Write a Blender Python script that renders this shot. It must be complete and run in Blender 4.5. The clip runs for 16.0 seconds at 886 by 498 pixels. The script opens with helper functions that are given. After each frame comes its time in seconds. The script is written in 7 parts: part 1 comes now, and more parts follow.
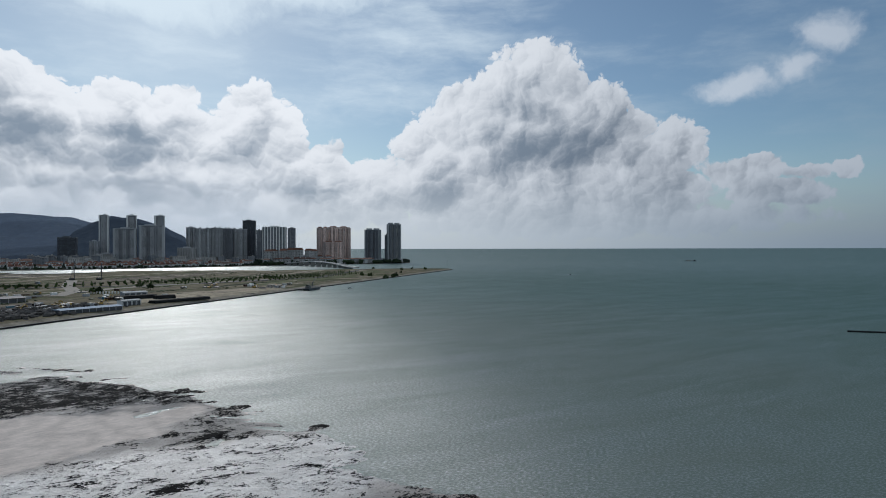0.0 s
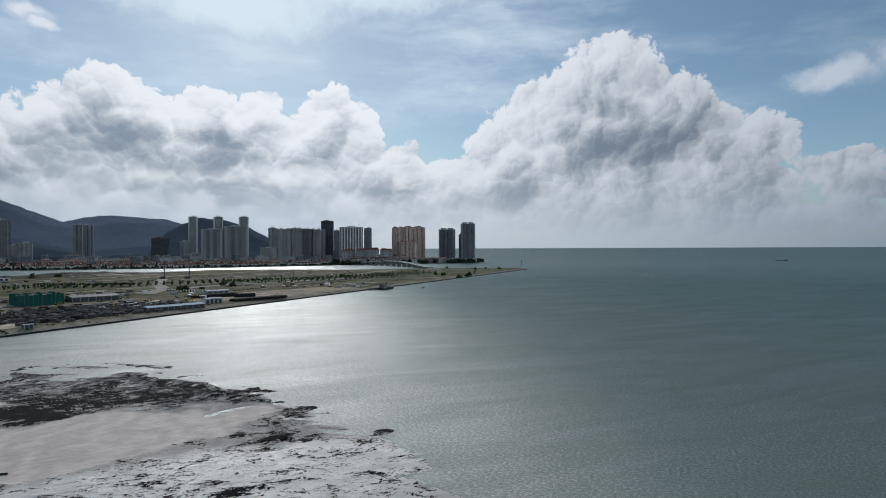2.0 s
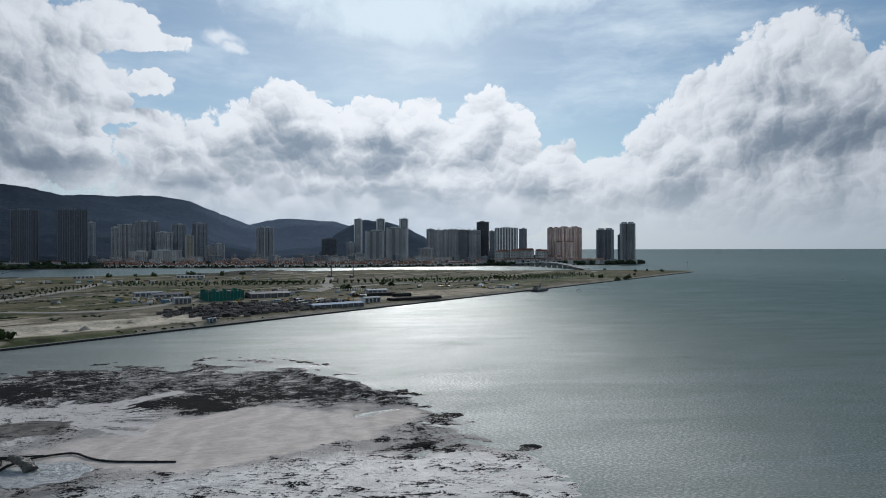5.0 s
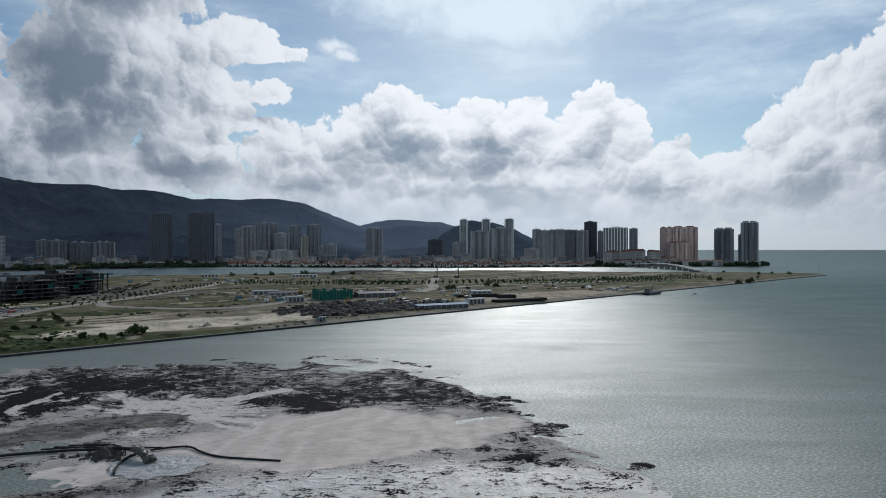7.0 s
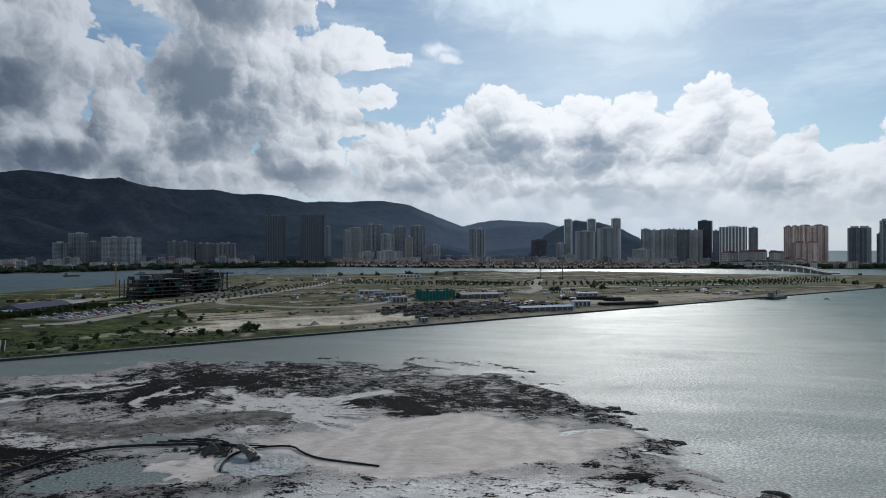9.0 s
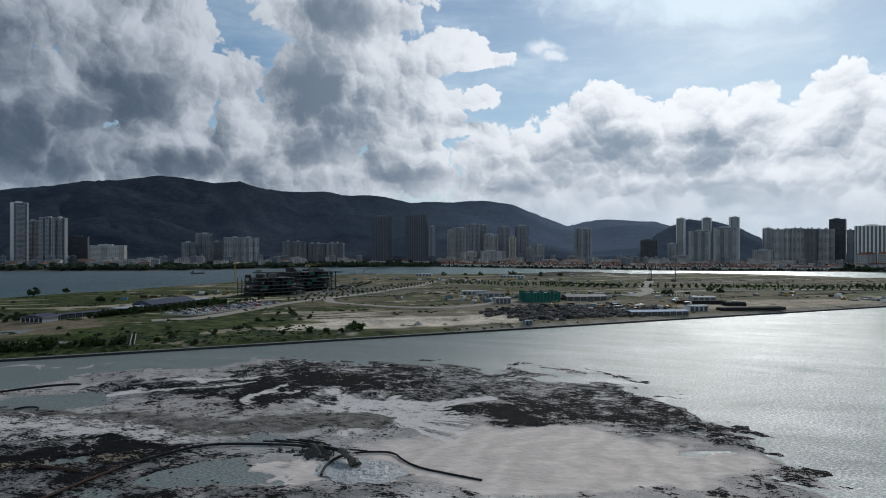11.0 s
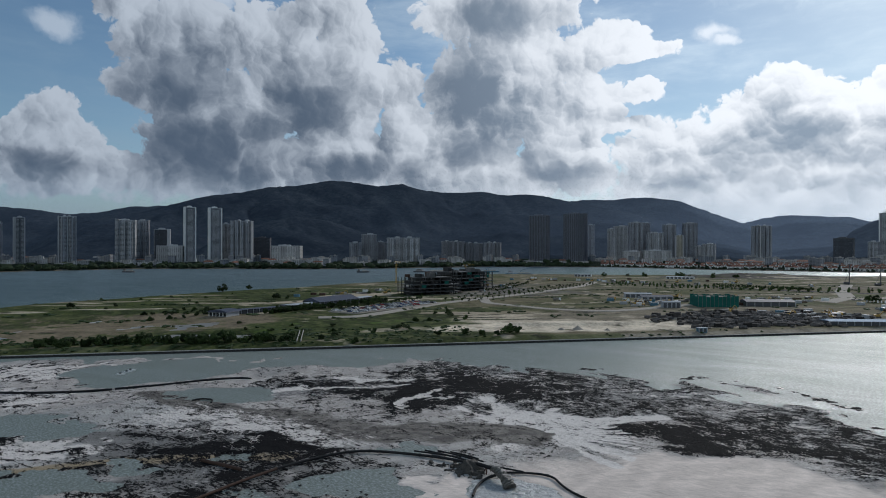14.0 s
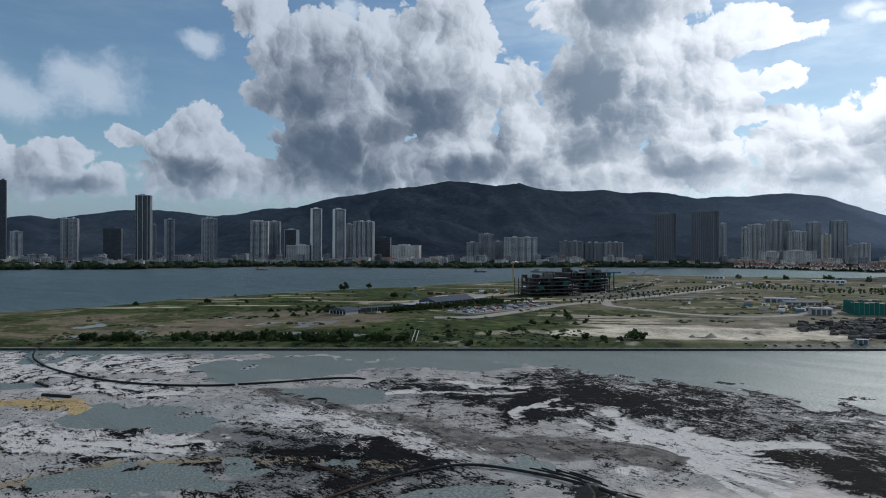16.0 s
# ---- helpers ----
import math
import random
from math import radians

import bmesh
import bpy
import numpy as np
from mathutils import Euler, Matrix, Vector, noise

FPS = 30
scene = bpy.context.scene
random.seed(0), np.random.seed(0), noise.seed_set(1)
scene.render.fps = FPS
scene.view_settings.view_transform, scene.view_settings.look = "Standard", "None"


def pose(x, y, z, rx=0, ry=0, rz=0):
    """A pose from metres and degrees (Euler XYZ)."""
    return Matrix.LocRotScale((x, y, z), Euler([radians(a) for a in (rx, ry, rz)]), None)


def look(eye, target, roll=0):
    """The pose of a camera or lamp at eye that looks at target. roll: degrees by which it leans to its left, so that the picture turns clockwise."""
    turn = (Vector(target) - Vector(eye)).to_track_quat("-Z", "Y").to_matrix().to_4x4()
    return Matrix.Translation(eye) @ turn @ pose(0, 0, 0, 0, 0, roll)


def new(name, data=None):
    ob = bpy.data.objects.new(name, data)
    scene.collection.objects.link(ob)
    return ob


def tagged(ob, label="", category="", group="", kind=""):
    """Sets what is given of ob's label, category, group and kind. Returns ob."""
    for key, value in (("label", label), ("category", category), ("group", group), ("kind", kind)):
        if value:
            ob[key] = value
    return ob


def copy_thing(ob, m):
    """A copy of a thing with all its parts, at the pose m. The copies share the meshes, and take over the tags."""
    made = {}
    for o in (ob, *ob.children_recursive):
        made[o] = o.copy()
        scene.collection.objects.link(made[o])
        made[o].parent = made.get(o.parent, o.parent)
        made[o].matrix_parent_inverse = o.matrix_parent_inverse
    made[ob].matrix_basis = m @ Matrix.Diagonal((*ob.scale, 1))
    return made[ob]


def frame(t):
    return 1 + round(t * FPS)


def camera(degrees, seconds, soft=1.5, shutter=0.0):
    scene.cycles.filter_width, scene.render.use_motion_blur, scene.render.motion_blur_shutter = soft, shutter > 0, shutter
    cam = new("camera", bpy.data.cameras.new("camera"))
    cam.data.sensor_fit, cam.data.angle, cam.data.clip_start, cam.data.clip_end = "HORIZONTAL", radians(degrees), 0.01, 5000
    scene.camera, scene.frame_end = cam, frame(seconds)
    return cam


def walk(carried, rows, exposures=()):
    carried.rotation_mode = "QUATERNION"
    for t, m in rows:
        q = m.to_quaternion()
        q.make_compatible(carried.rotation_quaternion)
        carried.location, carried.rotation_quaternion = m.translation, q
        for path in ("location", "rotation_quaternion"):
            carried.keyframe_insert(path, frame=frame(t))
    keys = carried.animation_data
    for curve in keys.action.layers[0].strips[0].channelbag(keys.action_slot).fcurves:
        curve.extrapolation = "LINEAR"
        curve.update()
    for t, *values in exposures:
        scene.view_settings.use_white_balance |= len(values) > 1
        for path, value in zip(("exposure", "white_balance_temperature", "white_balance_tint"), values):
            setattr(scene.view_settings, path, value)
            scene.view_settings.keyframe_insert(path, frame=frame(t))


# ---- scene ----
cam = camera(70.3, 16.0, soft=1.0)
PATH = [
    (0, (-6.202, -26.423, 48.998), (-5.199, -24.692, 48.998), -0.1),
    (0.5, (-4.673, -24.924, 48.959), (-3.722, -23.165, 48.958), -0.2),
    (1, (-3.323, -23.427, 48.956), (-2.423, -21.641, 48.954), -0.2),
    (1.5, (-2.104, -21.951, 48.978), (-1.258, -20.138, 48.978), -0.1),
    (2, (-0.905, -20.515, 49.02), (-0.114, -18.678, 49.019), -0.2),
    (2.5, (0.177, -19.077, 49.068), (0.902, -17.212, 49.067), -0.1),
    (3, (1.228, -17.567, 49.131), (1.876, -15.675, 49.131), -0.2),
    (3.5, (2.134, -16.035, 49.192), (2.702, -14.117, 49.193), -0.1),
    (4, (2.931, -14.569, 49.297), (3.418, -12.63, 49.299), -0.1),
    (6.5, (5.315, -7.866, 50.29), (5.382, -5.867, 50.292), 0.0),
    (7, (5.616, -6.214, 50.37), (5.602, -4.214, 50.373), -0.0),
    (7.5, (5.82, -4.435, 50.402), (5.723, -2.437, 50.406), 0.0),
    (8, (5.887, -2.643, 50.4), (5.709, -0.651, 50.404), -0.0),
    (8.5, (5.777, -0.784, 50.407), (5.517, 1.199, 50.412), 0.0),
    (9, (5.466, 1.134, 50.435), (5.127, 3.105, 50.44), -0.0),
    (11.5, (2.606, 10.837, 51.169), (1.873, 12.697, 51.173), 0.2),
    (12, (1.783, 12.945, 51.253), (0.974, 14.774, 51.257), 0.2),
    (12.5, (0.836, 15.127, 51.31), (-0.048, 16.921, 51.313), 0.2),
    (13, (-0.164, 17.271, 51.364), (-1.122, 19.027, 51.366), 0.2),
    (13.5, (-1.186, 19.323, 51.428), (-2.216, 21.038, 51.429), 0.1),
    (14, (-2.402, 21.483, 51.467), (-3.502, 23.153, 51.468), 0.1),
    (14.5, (-3.807, 23.691, 51.505), (-4.978, 25.312, 51.506), 0.1),
    (15, (-5.248, 25.895, 51.572), (-6.495, 27.459, 51.572), 0.1),
    (15.5, (-6.839, 28.218, 51.631), (-8.162, 29.718, 51.632), 0.2),
    (16, (-8.549, 30.584, 51.662), (-9.939, 32.022, 51.661), 0.2),
]
walk(cam, [(t, look(eye, target, roll)) for t, eye, target, roll in PATH], [(0, -0.08, 6200, 10), (4, -0.04, 6200, 10), (9, 0.06, 6250, 10), (12.5, 0.08, 6250, 10), (14.5, 0.22, 6200, 10), (16, 0.36, 6200, 10)])

# ---------------------------------------------------------------- light
SUN_AZ, SUN_EL = 6.0, 27.0


def sky_world():
    world = bpy.data.worlds.new("sky")
    scene.world = world
    world.use_nodes = True
    nt = world.node_tree
    nt.nodes.clear()
    N, L = nt.nodes.new, nt.links.new

    def val(sock, v):
        if hasattr(v, "is_linked"):
            L(v, sock)
        else:
            sock.default_value = v

    def m(op, a, b=0.0, c=0.0, clamp=False):
        n = N("ShaderNodeMath")
        n.operation, n.use_clamp = op, clamp
        val(n.inputs[0], a), val(n.inputs[1], b), val(n.inputs[2], c)
        return n.outputs[0]

    def v(op, a, b=(0, 0, 0), c=(0, 0, 0)):
        n = N("ShaderNodeVectorMath")
        n.operation = op
        val(n.inputs[0], a), val(n.inputs[1], b)
        if op == "MULTIPLY_ADD":
            val(n.inputs[2], c)
        return n.outputs["Value"] if op == "LENGTH" else n.outputs["Vector"]

    def ramp(x, lo, hi, a=0.0, b=1.0):
        n = N("ShaderNodeMapRange")
        n.interpolation_type = "SMOOTHSTEP"
        for i, k in enumerate((x, lo, hi, a, b)):
            val(n.inputs[i], k)
        return n.outputs[0]

    def mix(f, a, b):
        n = N("ShaderNodeMix")
        n.data_type = "RGBA"
        val(n.inputs[0], f), val(n.inputs[6], a), val(n.inputs[7], b)
        return n.outputs[2]

    def noise_of(p, scale, detail=4.0, rough=0.55):
        n = N("ShaderNodeTexNoise")
        n.noise_dimensions = "3D"
        val(n.inputs["Vector"], p), val(n.inputs["Scale"], scale), val(n.inputs["Detail"], detail), val(n.inputs["Roughness"], rough)
        return n

    def knobs(p, scale, at=(0, 0, 0), soft=0.0):
        """Rounded heads with creases between them, like cauliflower."""
        n = N("ShaderNodeTexVoronoi")
        n.voronoi_dimensions, n.feature = "2D", "SMOOTH_F1" if soft else "F1"
        val(n.inputs["Vector"], v("ADD", p, at)), val(n.inputs["Scale"], scale)
        if soft:
            val(n.inputs["Smoothness"], soft)
        d = n.outputs["Distance"]
        return m("MULTIPLY_ADD", m("MULTIPLY", d, d), -1.0, 0.22)

    co = N("ShaderNodeTexCoord").outputs["Generated"]
    sep = N("ShaderNodeSeparateXYZ")
    L(co, sep.inputs[0])
    az = m("MULTIPLY", m("ARCTAN2", sep.outputs[0], sep.outputs[1]), 57.2958)
    el = m("MULTIPLY", m("ARCSINE", sep.outputs[2]), 57.2958)
    flat = N("ShaderNodeCombineXYZ")
    L(az, flat.inputs[0]), L(el, flat.inputs[1])
    flat = flat.outputs[0]
    # coordinates pushed about by three scales of turbulence
    w1 = v("MULTIPLY_ADD", noise_of(flat, 0.22, 2.0).outputs["Color"], (2.6, 2.0, 0), (-1.3, -1.0, 0))
    w2 = v("MULTIPLY_ADD", noise_of(flat, 0.8, 2.0).outputs["Color"], (1.0, 0.8, 0), (-0.5, -0.4, 0))
    w3 = v("MULTIPLY_ADD", noise_of(flat, 3.2, 3.0).outputs["Color"], (0.16, 0.14, 0), (-0.08, -0.07, 0))
    p = v("ADD", v("ADD", flat, w1), v("ADD", w2, w3))

    def field(blobs, soft=0.2, at=None):
        d, at = None, p if at is None else at
        for a0, e0, ra, re in blobs:
            ra, re = ra * 1.08, re * 1.08
            k = v("LENGTH", v("MULTIPLY_ADD", at, (1 / ra, 1 / re, 0), (-a0 / ra, -e0 / re, 0)))
            d = k if d is None else m("SMOOTH_MIN", d, k, soft)
        return m("SUBTRACT", 1.0, d)

    bank_right = [(38.6, 14.4, 3.7, 2.8), (35.4, 12.9, 3.6, 2.7), (43.8, 12.0, 3.0, 2.6), (45.4, 9.8, 2.8, 2.4), (32.4, 12.2, 2.3, 2.4), (28.6, 8.8, 2.5, 2.0),
        (33.8, 9.2, 5.1, 4.2), (39.4, 9.6, 5.5, 4.7), (50.5, 8.8, 1.9, 2.0), (48.0, 7.0, 3.4, 2.6), (30.3, 5.9, 4.9, 3.8), (39.4, 5.3, 9.9, 3.8), (46.6, 4.7, 6.0, 2.7),
        (55.4, 6.1, 2.2, 1.1), (57.2, 6.7, 1.8, 1.0), (60.6, 6.1, 1.3, 0.7), (62.9, 6.1, 1.0, 0.7), (58.1, 4.3, 3.5, 1.0), (23.6, 6.2, 3.1, 1.8), (41.4, 2.6, 16.1, 1.6)]
    bank_mid = [(-5.2, 11.4, 4.6, 2.4), (-4.1, 13.2, 1.7, 1.4), (-7.8, 10.2, 2.3, 2.7), (3.0, 11.6, 2.3, 1.9), (7.5, 12.5, 1.6, 1.3), (5.6, 8.7, 6.1, 3.1),
        (13.8, 12.7, 1.5, 1.8), (13.5, 10.2, 3.0, 3.1), (16.3, 7.2, 2.8, 2.2), (19.9, 8.3, 1.6, 1.4), (10.6, 7.8, 6.0, 3.1), (-1.6, 8.0, 6.4, 2.8),
        (-12.5, 8.3, 3.9, 2.2), (-9.8, 4.9, 8.5, 2.5), (5.6, 4.9, 13.2, 2.5), (19.2, 5.4, 5.0, 2.3), (24.0, 5.2, 2.6, 1.9), (0.4, 2.7, 26.8, 1.5)]
    bank_grey = [(-27.9, 20.6, 6.1, 2.9), (-25.8, 16.8, 5.9, 2.6), (-18.1, 17.8, 3.8, 1.5), (-15.3, 16.9, 2.1, 0.7), (-20.4, 13.4, 2.5, 1.9), (-30.6, 14.5, 4.3, 3.1),
        (-26.3, 12.2, 5.4, 2.7), (-19.0, 11.1, 1.6, 1.5), (-30.9, 9.9, 4.8, 2.5), (-22.2, 9.0, 3.9, 2.1), (-25.8, 6.7, 7.2, 2.0), (-33.9, 7.3, 3.4, 2.2),
        (-14.0, 8.4, 4.3, 2.2), (-10.5, 7.1, 3.0, 2.0)]
    bank_dark = [(-54.7, 17.7, 4.4, 2.2), (-58.8, 17.0, 2.0, 1.6), (-44.4, 20.0, 3.9, 2.3), (-48.8, 17.1, 6.8, 2.9), (-40.8, 17.5, 2.2, 2.0), (-37.6, 14.4, 2.4, 2.5),
        (-55.7, 13.0, 4.6, 2.9), (-45.7, 12.9, 6.9, 3.5), (-36.9, 10.9, 2.1, 2.5), (-52.8, 9.8, 5.7, 3.0), (-41.1, 8.5, 5.9, 2.4), (-47.8, 7.4, 6.6, 2.3),
        (-54.7, 7.3, 3.7, 2.2), (-60.4, 19.5, 2.4, 1.5), (-46, 5.6, 13, 2.4), (-35, 6.2, 5, 2.6)]
    bank_left = [(-65.3, 10.2, 2.0, 1.6), (-67.2, 8.2, 2.1, 1.9), (-63.6, 8.0, 1.9, 1.7), (-61.7, 6.8, 2.3, 1.2), (-64.9, 5.8, 4.3, 1.6), (-71.1, 9.1, 1.0, 0.9),
        (-75.2, 7.3, 2.2, 1.1), (-73.0, 5.2, 2.2, 1.0), (-76.6, 5.7, 2.1, 1.7), (-81.4, 5.9, 3.6, 2.0), (-86.9, 7.6, 3.5, 2.8), (-84.3, 4.2, 5.5, 1.5)]
    puffs = [(-15.8, 13.4, 1.6, 0.8), (-16.3, 11.1, 1.3, 0.5)]
    wisps = [(61.5, 16.3, 2.0, 1.4), (59.3, 14.2, 2.1, 1.2), (55.2, 13.1, 3.1, 1.1), (-10.6, 17.6, 1.1, 0.7), (-9.3, 17.0, 1.4, 0.4), (-73.3, 12.9, 3.9, 2.0),
        (-78.6, 11.4, 3.6, 2.0), (-64.7, 16.8, 1.7, 0.8), (-52.7, 20.7, 1.1, 1.0), (-9.9, 17.7, 1.5, 0.6)]
    shade = [(40.4, 8.8, 4.4, 1.7), (28.7, 4.9, 2.3, 1.2), (38.6, 12.0, 1.5, 1.1), (-4.7, 9.0, 3.8, 1.7), (3.5, 8.1, 2.7, 1.5), (4.0, 4.9, 5.1, 0.9),
        (18.7, 4.7, 1.8, 0.7), (-11.8, 5.6, 3.0, 0.9), (-28.9, 12.6, 3.5, 1.7), (-24.3, 13.7, 2.1, 1.3)]
    shade_deep = [(-56.2, 13.5, 4.1, 2.2), (-44.7, 12.7, 3.6, 2.2), (-55.7, 8.9, 3.9, 2.0), (-48.8, 9.9, 3.0, 1.5), (-52.8, 6.6, 3.5, 0.8), (-40.6, 7.1, 3.1, 0.9),
        (-31.9, 15.6, 2.7, 2.8), (-27.9, 20.2, 4.6, 1.4), (-29.9, 8.6, 3.5, 1.3), (-22.7, 6.7, 4.6, 0.8), (-55.6, 8.5, 4.9, 2.5), (-66.2, 6.6, 2.5, 0.9),
        (-74.4, 4.8, 2.2, 0.6)]

    banks = (bank_right, bank_mid, bank_grey, bank_dark, bank_left, puffs)

    def mass(at):
        f = None
        for bank in banks:
            k = field(bank, 0.12, at)
            f = k if f is None else m("SMOOTH_MAX", f, k, 0.12)
        return f

    to_sun = N("ShaderNodeVectorMath")
    to_sun.operation = "NORMALIZE"
    L(v("SUBTRACT", (SUN_AZ, SUN_EL + 12, 0), flat), to_sun.inputs[0])
    to_sun = to_sun.outputs[0]
    def step(k):
        return v("MULTIPLY_ADD", to_sun, (k, k, 0), p)

    p2 = step(2.2)
    fine = noise_of(p, 0.42, 6.0, 0.6).outputs["Fac"]
    heads, slope = m("MULTIPLY_ADD", fine, 0.36, -0.18), None
    for scale, high, tilt, soft in ((0.20, 0.60, 0.85, 0.6), (0.50, 0.46, 0.70, 0.40), (1.2, 0.26, 0.32, 0.25), (2.9, 0.13, 0.13, 0.0), (6.5, 0.05, 0.0, 0.0)):
        shift = (scale * 13.7, scale * 5.1, 0)
        k0 = knobs(p, scale, shift, soft)
        heads = m("MULTIPLY_ADD", k0, high, heads)
        if tilt:
            t = m("MULTIPLY", m("SUBTRACT", k0, knobs(step(0.30 / scale), scale, shift, soft)), tilt)
            slope = t if slope is None else m("ADD", slope, t)
    puffy = m("ADD", mass(p), m("ADD", heads, 0.15))
    cover = ramp(puffy, 0.0, ramp(el, 3.0, 9.0, 0.30, 0.14))
    # light falls off with the cloud that lies towards the sun, and with its thickness
    depth = ramp(mass(p2), -0.25, 0.75)
    thick = ramp(puffy, 0.05, 0.95)
    wob = m("ADD", m("MULTIPLY_ADD", fine, 1.5, -0.75), m("MULTIPLY", heads, 0.8))
    heavy = ramp(m("ADD", field(shade_deep), wob), -1.0, 0.8)
    dark = m("ADD", ramp(m("ADD", field(shade), wob), -0.75, 0.7, 0.0, 0.50), m("MULTIPLY", heavy, 0.60))
    dark = m("ADD", dark, m("ADD", m("MULTIPLY", depth, 0.42), m("MULTIPLY", thick, 0.16)))
    dark = ramp(m("SUBTRACT", dark, m("MULTIPLY", slope, m("MULTIPLY_ADD", heavy, -0.6, 1.15))), -0.12, 1.30)
    # white round the hidden sun, duller away from it
    near = v("LENGTH", v("MULTIPLY_ADD", flat, (1 / 62, 1 / 42, 0), (-8 / 62, -20 / 42, 0)))
    # unseen bright broken cloud, added behind the view to light faces turned from the sun
    back = ramp(sep.outputs[1], -0.15, -0.7)
    near = m("ADD", m("MULTIPLY", near, m("SUBTRACT", 1.0, back)), m("MULTIPLY", back, 0.35))
    lit = mix(ramp(near, 0.05, 1.15), (0.92, 0.935, 0.95, 1), (0.40, 0.445, 0.50, 1))
    body = mix(dark, lit, mix(ramp(near, 0.2, 1.0), (0.27, 0.33, 0.40, 1), (0.07, 0.098, 0.14, 1)))

    # high veil, drawn out sideways and fanning from the sun
    veil_p = v("MULTIPLY", flat, (0.05, 0.17, 0))
    veil = noise_of(v("ADD", veil_p, v("MULTIPLY", w1, (0.07, 0.07, 0))), 1.0, 7.0, 0.62).outputs["Fac"]
    veil = m("MULTIPLY", ramp(veil, 0.40, 0.76, 0.08, 1.0), ramp(near, 0.05, 1.3, 0.85, 0.60))
    glow = [(5.0, 20.4, 9, 2.4), (16, 23.5, 12, 3.2), (-2, 24, 10, 4)]
    glare = ramp(m("ADD", field(glow), m("MULTIPLY_ADD", fine, 0.9, -0.45)), -0.35, 0.6)
    veil = m("MAXIMUM", veil, m("MULTIPLY", glare, 0.95))
    # unseen broken cloud, added overhead for more light from above
    roof = m("MULTIPLY", ramp(el, 27.0, 45.0), ramp(noise_of(co, 2.2, 5.0).outputs["Fac"], 0.38, 0.62))
    veil = m("MAXIMUM", veil, m("MULTIPLY", roof, 0.85))
    veil = m("MAXIMUM", veil, m("MULTIPLY", back, ramp(noise_of(co, 3.1, 6.0).outputs["Fac"], 0.34, 0.60, 0.25, 0.95)))
    haze = ramp(el, 0.0, 7.5, 0.97, 0.0)

    sky = N("ShaderNodeTexSky")
    sky.sky_type, sky.sun_disc = "NISHITA", False
    sky.sun_elevation, sky.sun_rotation = radians(SUN_EL), radians(SUN_AZ)
    sky.air_density, sky.dust_density, sky.ozone_density = 1.0, 0.3, 2.0
    clear = N("ShaderNodeBackground")
    L(v("MULTIPLY", sky.outputs[0], (0.93, 1.02, 1.02)), clear.inputs[0])
    clear.inputs[1].default_value = 0.066

    thin = N("ShaderNodeBackground")
    L(mix(ramp(near, 0.2, 1.2), (0.74, 0.84, 0.90, 1), (0.21, 0.30, 0.385, 1)), thin.inputs[0])
    low = N("ShaderNodeBackground")
    L(mix(ramp(near, 0.2, 1.2), (0.66, 0.71, 0.745, 1), (0.175, 0.235, 0.30, 1)), low.inputs[0])
    cloud = N("ShaderNodeBackground")
    L(body, cloud.inputs[0])

    wisp = m("MULTIPLY", ramp(m("ADD", field(wisps), m("MULTIPLY_ADD", fine, 1.6, -0.8)), -0.25, 0.75), 0.75)
    soft_white = N("ShaderNodeBackground")
    L(mix(ramp(near, 0.2, 1.3), (0.86, 0.89, 0.92, 1), (0.40, 0.46, 0.53, 1)), soft_white.inputs[0])

    def over(fac, a, b):
        n = N("ShaderNodeMixShader")
        L(fac, n.inputs[0]), L(a, n.inputs[1]), L(b, n.inputs[2])
        return n.outputs[0]

    out = over(veil, clear.outputs[0], thin.outputs[0])
    out = over(wisp, out, soft_white.outputs[0])
    out = over(cover, out, cloud.outputs[0])
    out = over(haze, out, low.outputs[0])
    end = N("ShaderNodeOutputWorld")
    L(out, end.inputs[0])
    world.cycles.sampling_method, world.cycles.sample_map_resolution = "MANUAL", 512


sky_world()
sun = new("sun", bpy.data.lights.new("sun", "SUN"))
sun.data.energy, sun.data.angle, sun.data.color = 2.0, radians(4.0), (1.0, 0.95, 0.88)
_a, _e = radians(SUN_AZ), radians(SUN_EL)
sun.matrix_world = look((math.sin(_a) * math.cos(_e) * 900, math.cos(_a) * math.cos(_e) * 900, math.sin(_e) * 900), (0, 0, 0))

# ---------------------------------------------------------------- materials
def material(name):
    mt = bpy.data.materials.new(name)
    mt.use_nodes = True
    nt = mt.node_tree
    return mt, nt, nt.nodes["Principled BSDF"]


def node(nt, kind, **sets):
    n = nt.nodes.new(kind)
    for k, val in sets.items():
        n.inputs[k.replace("_", " ")].default_value = val
    return n


def stops(nt, fac, cols):
    r = nt.nodes.new("ShaderNodeValToRGB")
    e = r.color_ramp.elements
    while len(e) < len(cols):
        e.new(0.5)
    for k, (pos, c) in zip(e, cols):
        k.position, k.color = pos, (*c, 1)
    nt.links.new(fac, r.inputs[0])
    return r.outputs[0]


def mixed(nt, fac, a, b):
    n = nt.nodes.new("ShaderNodeMix")
    n.data_type = "RGBA"
    for i, k in ((0, fac), (6, a), (7, b)):
        if hasattr(k, "is_linked"):
            nt.links.new(k, n.inputs[i])
        else:
            n.inputs[i].default_value = k if i == 0 else (*k, 1)
    return n.outputs[2]


def grain(nt, scale, detail=4.0, rough=0.55, coords="Object"):
    tc = nt.nodes.new("ShaderNodeTexCoord")
    n = node(nt, "ShaderNodeTexNoise", Scale=scale, Detail=detail, Roughness=rough)
    nt.links.new(tc.outputs[coords], n.inputs["Vector"])
    return n.outputs["Fac"]


def relief(nt, bsdf, height, strength, distance):
    b = node(nt, "ShaderNodeBump", Strength=strength, Distance=distance)
    nt.links.new(height, b.inputs["Height"])
    nt.links.new(b.outputs[0], bsdf.inputs["Normal"])


